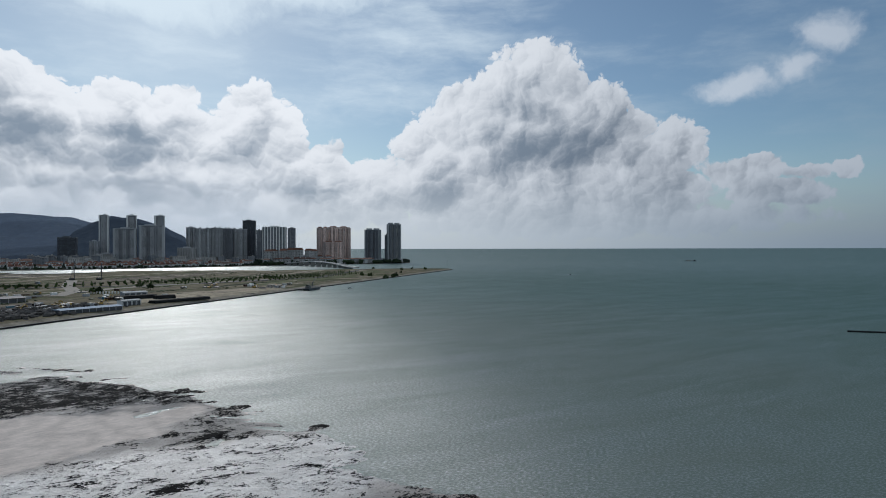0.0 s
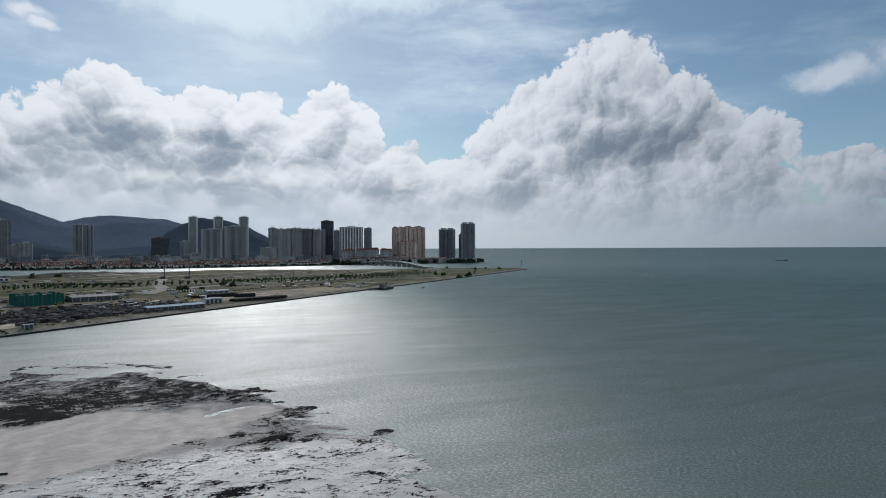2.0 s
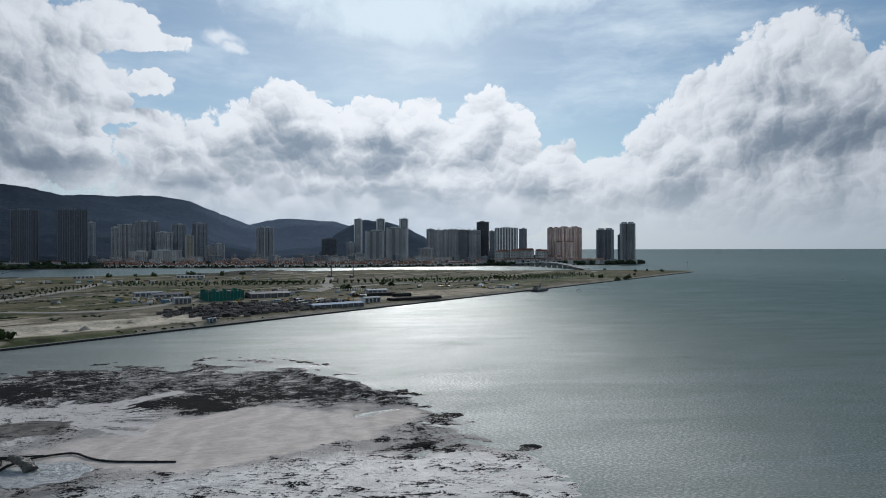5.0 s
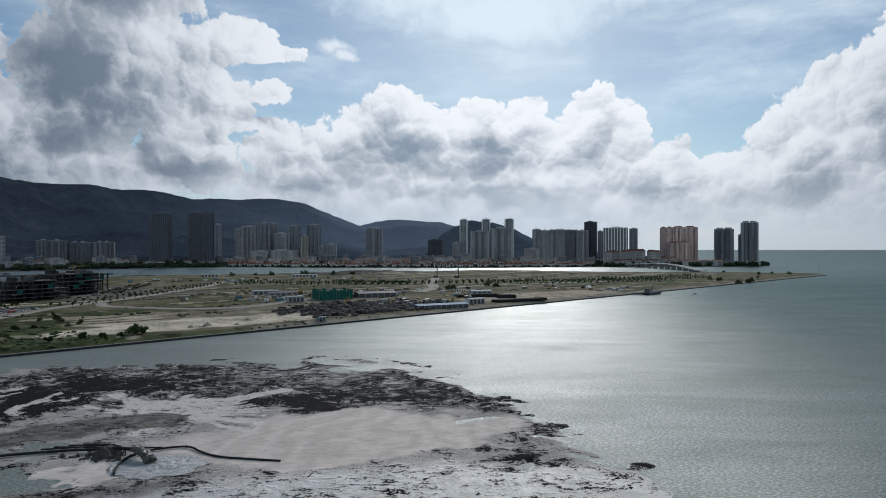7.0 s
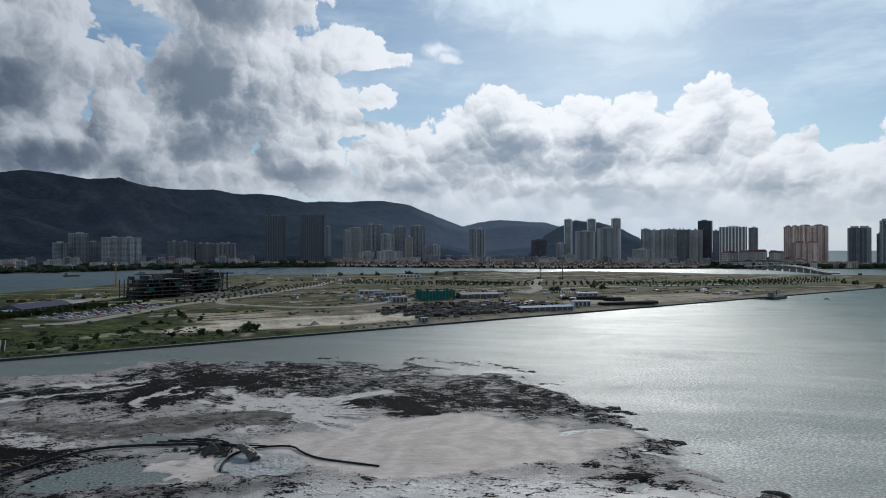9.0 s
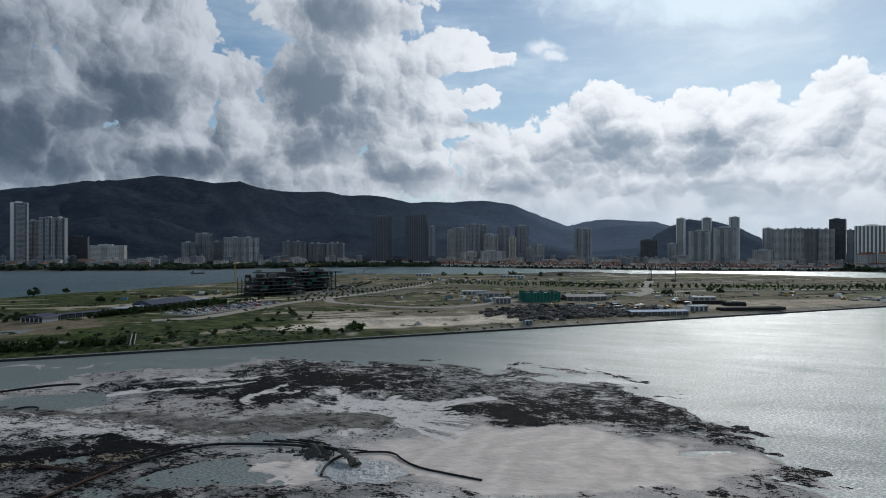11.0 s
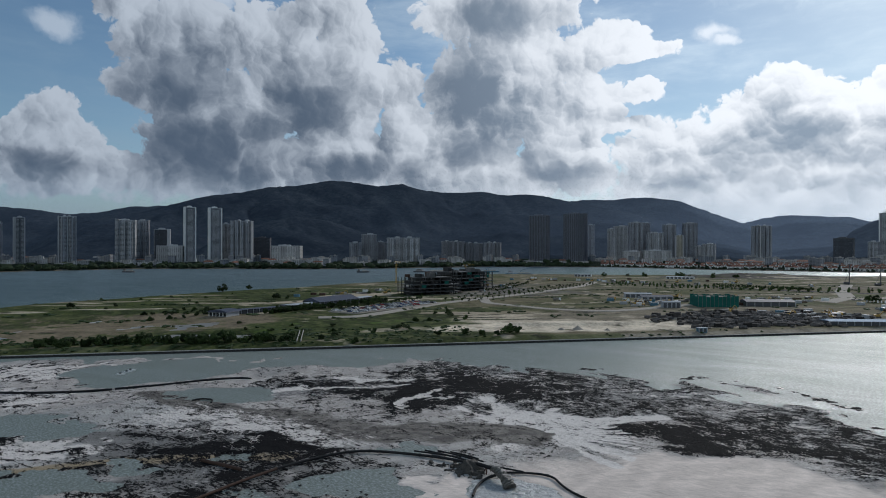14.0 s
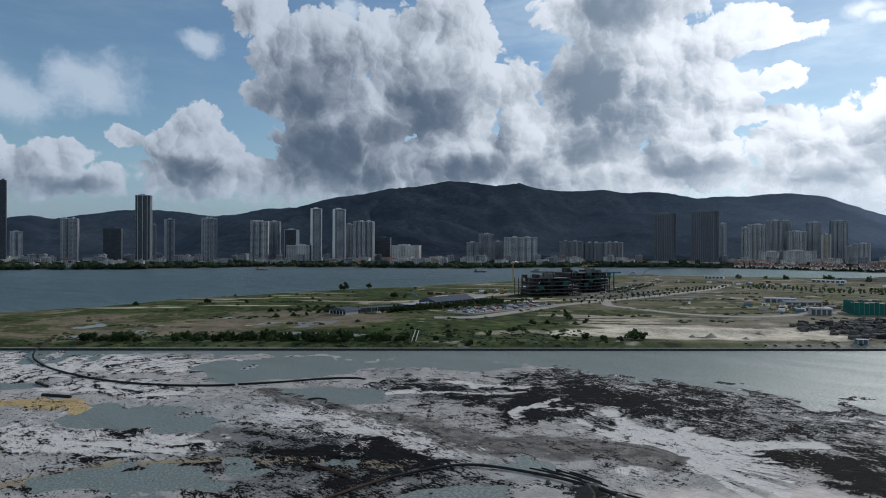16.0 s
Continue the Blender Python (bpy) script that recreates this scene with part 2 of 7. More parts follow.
def plain(name, a, b, scale=0.4, rough=0.7, metal=0.0, bump=0.3, size=0.1, per_object=0.0):
    """A worn surface between two colours, at two scales of grain."""
    mt, nt, s = material(name)
    big, small = grain(nt, scale), grain(nt, scale * 9, 5.0)
    f = node(nt, "ShaderNodeMath")
    f.operation = "MULTIPLY_ADD"
    nt.links.new(small, f.inputs[0])
    f.inputs[1].default_value = 0.5
    h = node(nt, "ShaderNodeMath")
    h.operation = "MULTIPLY"
    nt.links.new(big, h.inputs[0])
    h.inputs[1].default_value = 0.5
    nt.links.new(h.outputs[0], f.inputs[2])
    col = stops(nt, f.outputs[0], [(0.3, a), (0.7, b)])
    if per_object:
        inf = nt.nodes.new("ShaderNodeObjectInfo")
        col = mixed(nt, inf.outputs["Random"], col, tuple(k * (1 - per_object) for k in a))
    nt.links.new(col, s.inputs["Base Color"])
    s.inputs["Roughness"].default_value, s.inputs["Metallic"].default_value = rough, metal
    s.inputs["Specular IOR Level"].default_value = 0.5 if rough < 0.6 else 0.15
    relief(nt, s, small, bump, size)
    return mt


def facade(name, wall, glass, floor=3.2, bay=4.0, share=0.55, deep=0.62, rough=0.6, glass_rough=0.4, strip=8.5, uneven=0.28):
    """A far facade: window bands floor by floor and bay by bay, with stained walls."""
    mt, nt, s = material(name)
    tc = nt.nodes.new("ShaderNodeTexCoord")
    sep = nt.nodes.new("ShaderNodeSeparateXYZ")
    nt.links.new(tc.outputs["Object"], sep.inputs[0])

    def m(op, a, b=0.0, c=0.0):
        n = nt.nodes.new("ShaderNodeMath")
        n.operation = op
        for i, k in ((0, a), (1, b), (2, c)):
            if hasattr(k, "is_linked"):
                nt.links.new(k, n.inputs[i])
            else:
                n.inputs[i].default_value = k
        return n.outputs[0]

    across = m("ADD", sep.outputs[0], sep.outputs[1])
    row = m("LESS_THAN", m("FRACT", m("DIVIDE", sep.outputs[2], floor)), deep)
    col = m("LESS_THAN", m("FRACT", m("DIVIDE", across, bay)), share)
    win = m("MULTIPLY", row, col)
    cell = nt.nodes.new("ShaderNodeTexWhiteNoise")
    cv = nt.nodes.new("ShaderNodeCombineXYZ")
    nt.links.new(m("FLOOR", m("DIVIDE", sep.outputs[2], floor)), cv.inputs[2])
    nt.links.new(m("FLOOR", m("DIVIDE", across, bay)), cv.inputs[0])
    nt.links.new(cv.outputs[0], cell.inputs["Vector"])
    dim = stops(nt, cell.outputs["Value"], [(0.0, tuple(k * 0.5 for k in glass)), (0.75, glass), (1.0, tuple(min(1, k * 2.2 + 0.05) for k in glass))])
    stain = stops(nt, grain(nt, 0.06, 6.0), [(0.3, tuple(k * 0.72 for k in wall)), (0.7, wall)])
    # bays of paler and darker plaster, uneven in width
    wide = nt.nodes.new("ShaderNodeTexWhiteNoise")
    wv = nt.nodes.new("ShaderNodeCombineXYZ")
    inf = nt.nodes.new("ShaderNodeObjectInfo")
    nt.links.new(m("FLOOR", m("DIVIDE", m("ADD", across, m("MULTIPLY", m("SINE", m("MULTIPLY", across, 0.13)), 3.0)), strip)), wv.inputs[0])
    nt.links.new(inf.outputs["Random"], wv.inputs[1])
    nt.links.new(wv.outputs[0], wide.inputs["Vector"])
    shade = nt.nodes.new("ShaderNodeVectorMath")
    shade.operation = "SCALE"
    nt.links.new(stain, shade.inputs[0])
    nt.links.new(m("MULTIPLY_ADD", m("GREATER_THAN", wide.outputs["Value"], 0.52), uneven, 1.0 - uneven), shade.inputs["Scale"])
    nt.links.new(mixed(nt, win, shade.outputs[0], dim), s.inputs["Base Color"])
    nt.links.new(m("ADD", m("MULTIPLY", win, glass_rough - rough), rough), s.inputs["Roughness"])
    relief(nt, s, m("SUBTRACT", 1.0, win), 0.25, 0.3)
    return mt


def forest_material(name, dark, light, scale, bump):
    mt, nt, s = material(name)
    a, b = grain(nt, scale, 6.0, 0.65), grain(nt, scale * 0.12, 4.0)
    f = node(nt, "ShaderNodeMath")
    f.operation = "MULTIPLY"
    nt.links.new(a, f.inputs[0]), nt.links.new(b, f.inputs[1])
    nt.links.new(stops(nt, f.outputs[0], [(0.12, dark), (0.45, light)]), s.inputs["Base Color"])
    s.inputs["Roughness"].default_value = 0.9
    s.inputs["Specular IOR Level"].default_value = 0.1
    relief(nt, s, a, 1.0, bump)
    return mt


CONCRETE = plain("concrete", (0.22, 0.21, 0.20), (0.34, 0.33, 0.31), 0.3, 0.85)
CONCRETE_DARK = plain("darker concrete", (0.07, 0.07, 0.068), (0.13, 0.13, 0.125), 0.4, 0.8)
DARK_RAW = plain("dark raw concrete", (0.022, 0.022, 0.022), (0.055, 0.054, 0.052), 0.5, 0.9)
WHITE_PAINT = plain("white paint", (0.55, 0.55, 0.54), (0.74, 0.74, 0.72), 0.3, 0.6)
GREY_PAINT = plain("grey paint", (0.27, 0.28, 0.29), (0.38, 0.39, 0.40), 0.3, 0.6)
DARK_PAINT = plain("charcoal paint", (0.035, 0.038, 0.045), (0.065, 0.068, 0.075), 0.3, 0.5)
PINK_PAINT = plain("salmon paint", (0.40, 0.31, 0.27), (0.52, 0.42, 0.37), 0.2, 0.7)
TERRACOTTA = plain("terracotta tiles", (0.20, 0.088, 0.06), (0.33, 0.165, 0.115), 0.5, 0.8, per_object=0.5)
STEEL = plain("weathered steel", (0.10, 0.10, 0.10), (0.22, 0.21, 0.20), 0.6, 0.5, 0.6)
RUST = plain("rusty pipe", (0.03, 0.02, 0.016), (0.085, 0.05, 0.036), 1.2, 0.75, 0.3)
BLACK_PIPE = plain("black pipe", (0.010, 0.010, 0.011), (0.026, 0.026, 0.026), 1.0, 0.75)
YELLOW_STEEL = plain("yellow machine paint", (0.26, 0.155, 0.03), (0.42, 0.26, 0.05), 0.6, 0.5)
BLUE_STEEL = plain("blue hull paint", (0.03, 0.09, 0.13), (0.06, 0.16, 0.22), 0.6, 0.5)
GREEN_NET = plain("green scaffold netting", (0.008, 0.065, 0.055), (0.018, 0.125, 0.10), 0.25, 0.85)
ROOF_WHITE = plain("pale sheet roof", (0.22, 0.24, 0.27), (0.38, 0.41, 0.44), 0.4, 0.75)
ROOF_DARK = plain("dark panel roof", (0.03, 0.035, 0.055), (0.07, 0.08, 0.11), 0.5, 0.65)
BARK = plain("bark", (0.05, 0.035, 0.025), (0.12, 0.09, 0.06), 2.0, 0.9)
LEAF = plain("leaves", (0.024, 0.042, 0.012), (0.07, 0.105, 0.03), 0.5, 0.7, per_object=0.4)
LEAF_PALE = plain("pale leaves", (0.04, 0.06, 0.025), (0.11, 0.13, 0.06), 0.5, 0.75, per_object=0.4)
ASPHALT = plain("asphalt", (0.04, 0.04, 0.042), (0.07, 0.07, 0.07), 0.3, 0.9)
DUST_ROAD = plain("dusty road", (0.22, 0.195, 0.165), (0.34, 0.305, 0.26), 0.2, 0.95)
RUBBLE = plain("broken concrete", (0.04, 0.036, 0.034), (0.15, 0.135, 0.125), 0.8, 0.95, per_object=0.6)
TYRE = plain("tyre rubber", (0.015, 0.015, 0.015), (0.03, 0.03, 0.03), 2.0, 0.8)
GLASS = plain("dark glass", (0.015, 0.018, 0.02), (0.03, 0.035, 0.04), 0.3, 0.08)
FOREST = forest_material("hill forest", (0.010, 0.018, 0.010), (0.050, 0.068, 0.034), 0.035, 12.0)
RIB_PAINT = plain("weathered pale paint", (0.33, 0.34, 0.355), (0.46, 0.465, 0.475), 0.2, 0.7)
ROOF_BLUE = plain("pale blue sheet roof", (0.30, 0.36, 0.44), (0.44, 0.51, 0.59), 0.4, 0.85)
SLATE_FIN = plain("slate fin paint", (0.10, 0.112, 0.14), (0.16, 0.175, 0.21), 0.2, 0.7)

# ---------------------------------------------------------------- helpers for shapes
def link(name, bm, mat, parent=None, label="", smooth=False):
    me = bpy.data.meshes.new(name)
    bm.to_mesh(me)
    bm.free()
    if mat is not None:
        me.materials.append(mat)
    if smooth:
        me.shade_smooth()
    ob = new(name, me)
    if parent is not None:
        ob.parent = parent
    if label:
        ob["label"] = label
    return ob


part = link


def thing(name, m, label, category, group="", kind=""):
    ob = new(name)
    ob.matrix_basis = m
    return tagged(ob, label, category, group, kind)


def box(bm, cx, cy, cz, sx, sy, sz, rz=0.0, top=1.0):
    """A block by its centre and size; top narrows its upper face."""
    r = bmesh.ops.create_cube(bm, size=1)["verts"]
    for k in r:
        f = top if k.co.z > 0 else 1.0
        k.co = Vector((k.co.x * sx * f, k.co.y * sy * f, k.co.z * sz))
    bmesh.ops.transform(bm, matrix=pose(cx, cy, cz, 0, 0, rz), verts=r)
    return r


def tube(bm, pts, radius, sides=8):
    """A round bar along a line of points."""
    rings = []
    for i, q in enumerate(pts):
        q = Vector(q)
        d = Vector(pts[min(i + 1, len(pts) - 1)]) - Vector(pts[max(i - 1, 0)])
        d = d.normalized() if d.length > 1e-6 else Vector((0, 0, 1))
        side = d.cross(Vector((0, 0, 1)))
        side = side.normalized() if side.length > 1e-3 else Vector((1, 0, 0))
        up = side.cross(d)
        r = radius[i] if isinstance(radius, (list, tuple)) else radius
        rings.append([bm.verts.new(q + side * math.cos(a) * r + up * math.sin(a) * r)
                      for a in (2 * math.pi * k / sides for k in range(sides))])
    for a, b in zip(rings, rings[1:]):
        for k in range(sides):
            bm.faces.new((a[k], a[(k + 1) % sides], b[(k + 1) % sides], b[k]))
    bm.faces.new(rings[0][::-1]), bm.faces.new(rings[-1])


def grid_mesh(name, X, Y, Z, mat, colours=None, smooth=True):
    """A sheet over a grid of points."""
    n, k = X.shape
    co = np.stack([X, Y, Z], -1).reshape(-1, 3)
    i = np.arange(n * k).reshape(n, k)
    quads = np.stack([i[:-1, :-1], i[1:, :-1], i[1:, 1:], i[:-1, 1:]], -1).reshape(-1, 4)
    me = bpy.data.meshes.new(name)
    me.from_pydata(co.tolist(), [], quads.tolist())
    for key, c in (colours or {}).items():
        at = me.color_attributes.new(key, "FLOAT_COLOR", "POINT")
        full = np.ones((n * k, 4), np.float32)
        full[:, :c.shape[-1]] = c.reshape(n * k, -1)
        at.data.foreach_set("color", full.ravel())
    me.materials.append(mat)
    if smooth:
        me.shade_smooth()
    me.update()
    return new(name, me)


LATTICE = np.random.RandomState(5).rand(256, 256)


def value_noise(x, y):
    i, j = np.floor(x).astype(int), np.floor(y).astype(int)
    f, g = x - i, y - j
    f, g = f * f * (3 - 2 * f), g * g * (3 - 2 * g)
    a, b = LATTICE[i % 256, j % 256], LATTICE[(i + 1) % 256, j % 256]
    c, d = LATTICE[i % 256, (j + 1) % 256], LATTICE[(i + 1) % 256, (j + 1) % 256]
    return (a * (1 - f) + b * f) * (1 - g) + (c * (1 - f) + d * f) * g


def fbm(x, y, size, octaves=5, gain=0.5):
    """Cloudy noise, about -1 to 1, its largest lumps that many metres wide."""
    s, amp, tot = 0.0, 1.0, 0.0
    for o in range(octaves):
        s = s + amp * (value_noise(x / size * 2 ** o + 17.3 * o, y / size * 2 ** o + 9.1 * o) * 2 - 1)
        tot += amp
        amp *= gain
    return s / tot * 1.7


def smooth01(x):
    x = np.clip(x, 0, 1)
    return x * x * (3 - 2 * x)


def oval(x, y, cx, cy, rx, ry, turn=0.0):
    """1 in the middle of an oval, 0 on its rim, below 0 outside."""
    c, s = math.cos(radians(turn)), math.sin(radians(turn))
    dx, dy = x - cx, y - cy
    return 1 - np.hypot((dx * c + dy * s) / rx, (-dx * s + dy * c) / ry)


def along(x, y, pts):
    """The distance from a line of points."""
    best = np.full(np.shape(x), 1e9)
    for (ax, ay), (bx, by) in zip(pts, pts[1:]):
        L2 = (bx - ax) ** 2 + (by - ay) ** 2
        k = np.clip(((x - ax) * (bx - ax) + (y - ay) * (by - ay)) / L2, 0, 1)
        best = np.minimum(best, np.hypot(x - ax - k * (bx - ax), y - ay - k * (by - ay)))
    return best


R2 = math.sqrt(0.5)


def isle(u, v):
    """From metres along and behind the sea wall to the world."""
    return (u - v) * R2, (u + v) * R2


WALL_V = 347.0


# ---------------------------------------------------------------- sea
def sea_material():
    mt, nt, s = material("silty sea water")
    geo = nt.nodes.new("ShaderNodeNewGeometry")
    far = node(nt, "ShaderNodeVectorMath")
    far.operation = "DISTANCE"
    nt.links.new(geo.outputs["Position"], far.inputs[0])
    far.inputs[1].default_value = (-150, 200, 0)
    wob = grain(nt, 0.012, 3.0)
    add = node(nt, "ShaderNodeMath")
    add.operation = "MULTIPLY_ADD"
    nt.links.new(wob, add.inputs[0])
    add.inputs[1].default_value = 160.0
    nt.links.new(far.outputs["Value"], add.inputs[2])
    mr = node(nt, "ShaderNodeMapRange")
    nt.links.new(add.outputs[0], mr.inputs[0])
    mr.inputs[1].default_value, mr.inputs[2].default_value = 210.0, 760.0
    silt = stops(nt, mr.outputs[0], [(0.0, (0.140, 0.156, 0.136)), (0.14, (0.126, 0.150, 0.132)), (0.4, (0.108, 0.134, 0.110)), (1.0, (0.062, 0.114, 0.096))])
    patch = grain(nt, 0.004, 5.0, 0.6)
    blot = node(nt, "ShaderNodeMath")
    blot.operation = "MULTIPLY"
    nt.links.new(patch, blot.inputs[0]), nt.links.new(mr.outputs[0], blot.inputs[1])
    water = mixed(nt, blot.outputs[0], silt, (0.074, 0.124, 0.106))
    # darker, bluer tone in the bay: cloud shade put into the water colour
    place = nt.nodes.new("ShaderNodeSeparateXYZ")
    nt.links.new(geo.outputs["Position"], place.inputs[0])
    bay = node(nt, "ShaderNodeMapRange")
    bay.interpolation_type = "SMOOTHSTEP"
    nt.links.new(place.outputs[0], bay.inputs[0])
    for i, k in enumerate((-330.0, -760.0, 0.0, 1.0)):
        bay.inputs[i + 1].default_value = k
    water = mixed(nt, bay.outputs[0], water, (0.054, 0.082, 0.088))
    tc = nt.nodes.new("ShaderNodeTexCoord")
    mp = nt.nodes.new("ShaderNodeMapping")
    nt.links.new(tc.outputs["Object"], mp.inputs[0])
    mp.inputs["Rotation"].default_value = (0, 0, radians(28))
    mp.inputs["Scale"].default_value = (0.5, 0.85, 1.0)
    waves = node(nt, "ShaderNodeTexNoise", Scale=0.34, Detail=7.0, Roughness=0.78)
    nt.links.new(mp.outputs[0], waves.inputs["Vector"])
    # wind lanes
    lane_p = nt.nodes.new("ShaderNodeMapping")
    nt.links.new(tc.outputs["Object"], lane_p.inputs[0])
    lane_p.inputs["Rotation"].default_value = (0, 0, radians(-45))
    lane_p.inputs["Scale"].default_value = (0.011, 0.045, 1.0)
    calm = node(nt, "ShaderNodeTexNoise", Scale=1.0, Detail=8.0, Roughness=0.72, Distortion=1.2)
    nt.links.new(lane_p.outputs[0], calm.inputs["Vector"])
    st, ro = node(nt, "ShaderNodeMapRange"), node(nt, "ShaderNodeMapRange")
    nt.links.new(calm.outputs["Fac"], st.inputs[0]), nt.links.new(calm.outputs["Fac"], ro.inputs[0])
    for i, (k, q) in enumerate(((0.3, 0.3), (0.7, 0.7), (0.66, 0.36), (0.48, 0.30))):
        st.inputs[i + 1].default_value, ro.inputs[i + 1].default_value = k, q
    b = node(nt, "ShaderNodeBump", Distance=1.3)
    nt.links.new(st.outputs[0], b.inputs["Strength"])
    nt.links.new(waves.outputs["Fac"], b.inputs["Height"])
    # murky body under a broken, wave-tilted mirror
    body, shine, both = nt.nodes.new("ShaderNodeBsdfDiffuse"), nt.nodes.new("ShaderNodeBsdfAnisotropic"), nt.nodes.new("ShaderNodeMixShader")
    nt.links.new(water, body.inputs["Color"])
    shine.inputs["Color"].default_value = (0.95, 0.98, 1.0, 1)
    nt.links.new(ro.outputs[0], shine.inputs["Roughness"])
    nt.links.new(b.outputs[0], shine.inputs["Normal"])
    fx = node(nt, "ShaderNodeMapRange")
    nt.links.new(calm.outputs["Fac"], fx.inputs[0])
    for i, k in enumerate((0.32, 0.68, 0.08, 0.155)):
        fx.inputs[i + 1].default_value = k
    glit = node(nt, "ShaderNodeTexNoise", Scale=2.2, Detail=4.0, Roughness=0.75)
    nt.links.new(mp.outputs[0], glit.inputs["Vector"])
    gx = node(nt, "ShaderNodeMapRange")
    nt.links.new(glit.outputs["Fac"], gx.inputs[0])
    for i, k in enumerate((0.45, 0.66, 0.5, 2.6)):
        gx.inputs[i + 1].default_value = k
    tw = nt.nodes.new("ShaderNodeMath")
    tw.operation = "MULTIPLY"
    nt.links.new(fx.outputs[0], tw.inputs[0]), nt.links.new(gx.outputs[0], tw.inputs[1])
    # more of the sky in the water towards the horizon
    edge = node(nt, "ShaderNodeLayerWeight", Blend=0.5)
    graze = node(nt, "ShaderNodeMapRange")
    nt.links.new(edge.outputs["Facing"], graze.inputs[0])
    for i, k in enumerate((0.95, 1.0, 0.0, 0.14)):
        graze.inputs[i + 1].default_value = k
    gloss = nt.nodes.new("ShaderNodeMath")
    gloss.operation = "ADD"
    nt.links.new(tw.outputs[0], gloss.inputs[0]), nt.links.new(graze.outputs[0], gloss.inputs[1])
    nt.links.new(gloss.outputs[0], both.inputs[0])
    nt.links.new(body.outputs[0], both.inputs[1]), nt.links.new(shine.outputs[0], both.inputs[2])
    nt.links.new(both.outputs[0], nt.nodes["Material Output"].inputs["Surface"])
    nt.nodes.remove(s)
    return mt


def build_sea():
    az = np.radians(np.arange(-180, 180.1, 1.0))[:, None]
    r = np.concatenate([[0.0], np.geomspace(40, 4930, 70)])[None, :]
    az, r = np.broadcast_arrays(az, r)
    open_sea = smooth01((np.degrees(az) - 17.5) / 3.0)
    rise = open_sea * 50.2 * np.clip((r - 2300) / (4930 - 2300), 0, 1) ** 1.6
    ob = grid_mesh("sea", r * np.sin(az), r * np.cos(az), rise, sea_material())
    tagged(ob, "silty grey-green sea with small wind ripples", "sea", kind="structure")
    ob.name = "water"


build_sea()


# ---------------------------------------------------------------- far shore and hills
def build_far_land():
    az = np.arange(-100, 27.41, 0.25)[:, None]
    shore = np.interp(az, [-100, -78, -69, -59, -43, -36, -26, -18, -10, -7, 0, 5.5, 12, 15.5, 20.5, 24.6, 26.6, 27.4],
                      [1760, 1720, 1660, 1780, 1640, 1730, 1890, 1900, 1760, 1760, 1730, 1765, 1850, 1930, 2010, 2080, 2130, 2235])
    back = np.interp(az, [16, 19, 27.4], [4900, 2500, 2330])
    s = np.concatenate([np.linspace(0, 0.06, 8), np.linspace(0.07, 1, 150)])[None, :]
    r = shore + (back - shore) * s
    az = np.broadcast_to(az, r.shape)
    x, y = r * np.sin(np.radians(az)), r * np.cos(np.radians(az))
    z = -0.6 + 4.0 * smooth01((r - shore) / 30) + 0.6 * fbm(x, y, 60) + np.clip((r - 2500) / 2400, 0, 1) * 25 + 10 * smooth01((r - shore - 25) / 170)

    def ridge(dist, front, rear, crest):
        a, e = np.array(crest).T
        el = np.interp(az, a, e, left=-1, right=-1)
        dist = dist + 160 * fbm(x * 0 + az * 60, y * 0, 700, 2)
        top = (18 + dist * np.tan(np.radians(el))) * (el > -0.9)
        side = np.where(r < dist, (dist - r) / front, (r - dist) / rear)
        spur = 1 + 0.16 * fbm(az * 55, r * 0.25, 420, 3) * np.clip(side * 2, 0, 1)
        # gullies that run down the slopes
        gully = 1 - np.abs(fbm(az * 58 + 0.25 * r + dist, r * 0.22 + 130 * fbm(x, y, 500, 2), 330, 4)) * 1.2
        cut = 0.15 * np.clip(gully, 0, 1) ** 2 * smooth01(side * 1.6) * smooth01((1.9 - side) / 0.9)
        return top * np.exp(-(side * spur) ** 2 * 1.3) * (1 - cut)

    hills = ridge(4150, 950, 500, [(-67.9, -0.9), (-64.9, 1.46), (-62.9, 2.15), (-61.4, 2.61), (-58.6, 3.14), (-56.7, 3.72), (-54.7, 4.3), (-52.8, 4.73),
            (-50.8, 4.91), (-48.8, 5.35), (-46.2, 5.57), (-43.4, 6.1), (-41.1, 5.95), (-39, 5.74), (-37, 5.93),
            (-35.4, 5.46), (-33.4, 5.14), (-31.4, 5.11), (-29.7, 5.23), (-27.5, 4.93), (-25.1, 4.93), (-22.7, 4.43),
            (-19.6, 3.77), (-16.5, 3.22), (-13.2, 2.22), (-10.2, -0.9)])
    hills = np.maximum(hills, ridge(4550, 700, 350, [(-32.4, -0.9), (-28.4, 3.06), (-24.6, 4.08), (-20.9, 4.38), (-18.2, 4.35), (-16.5, 4.47), (-14.9, 4.46),
            (-12.8, 4.06), (-10.9, 3.32), (-8.6, 2.38), (-7.2, 1.92), (-3.2, -0.9)]))
    hills = np.maximum(hills, ridge(3000, 480, 420, [(-55.8, -0.9), (-53.8, 0.65), (-50.8, 1.98), (-48.3, 2.81), (-46.2, 3.13), (-43.7, 2.83), (-41.1, 2.11), (-39, 1.29),
            (-37, 0.56), (-35, -0.9)]))
    hills = np.maximum(hills, ridge(3500, 620, 500, [(-38, -0.9), (-35.6, 0.8), (-31.6, 2.3), (-27.5, 3.4), (-21.8, 3.05), (-17.8, 2.2), (-12.8, 1.35), (-8, 0.4), (-5, -0.9)]))
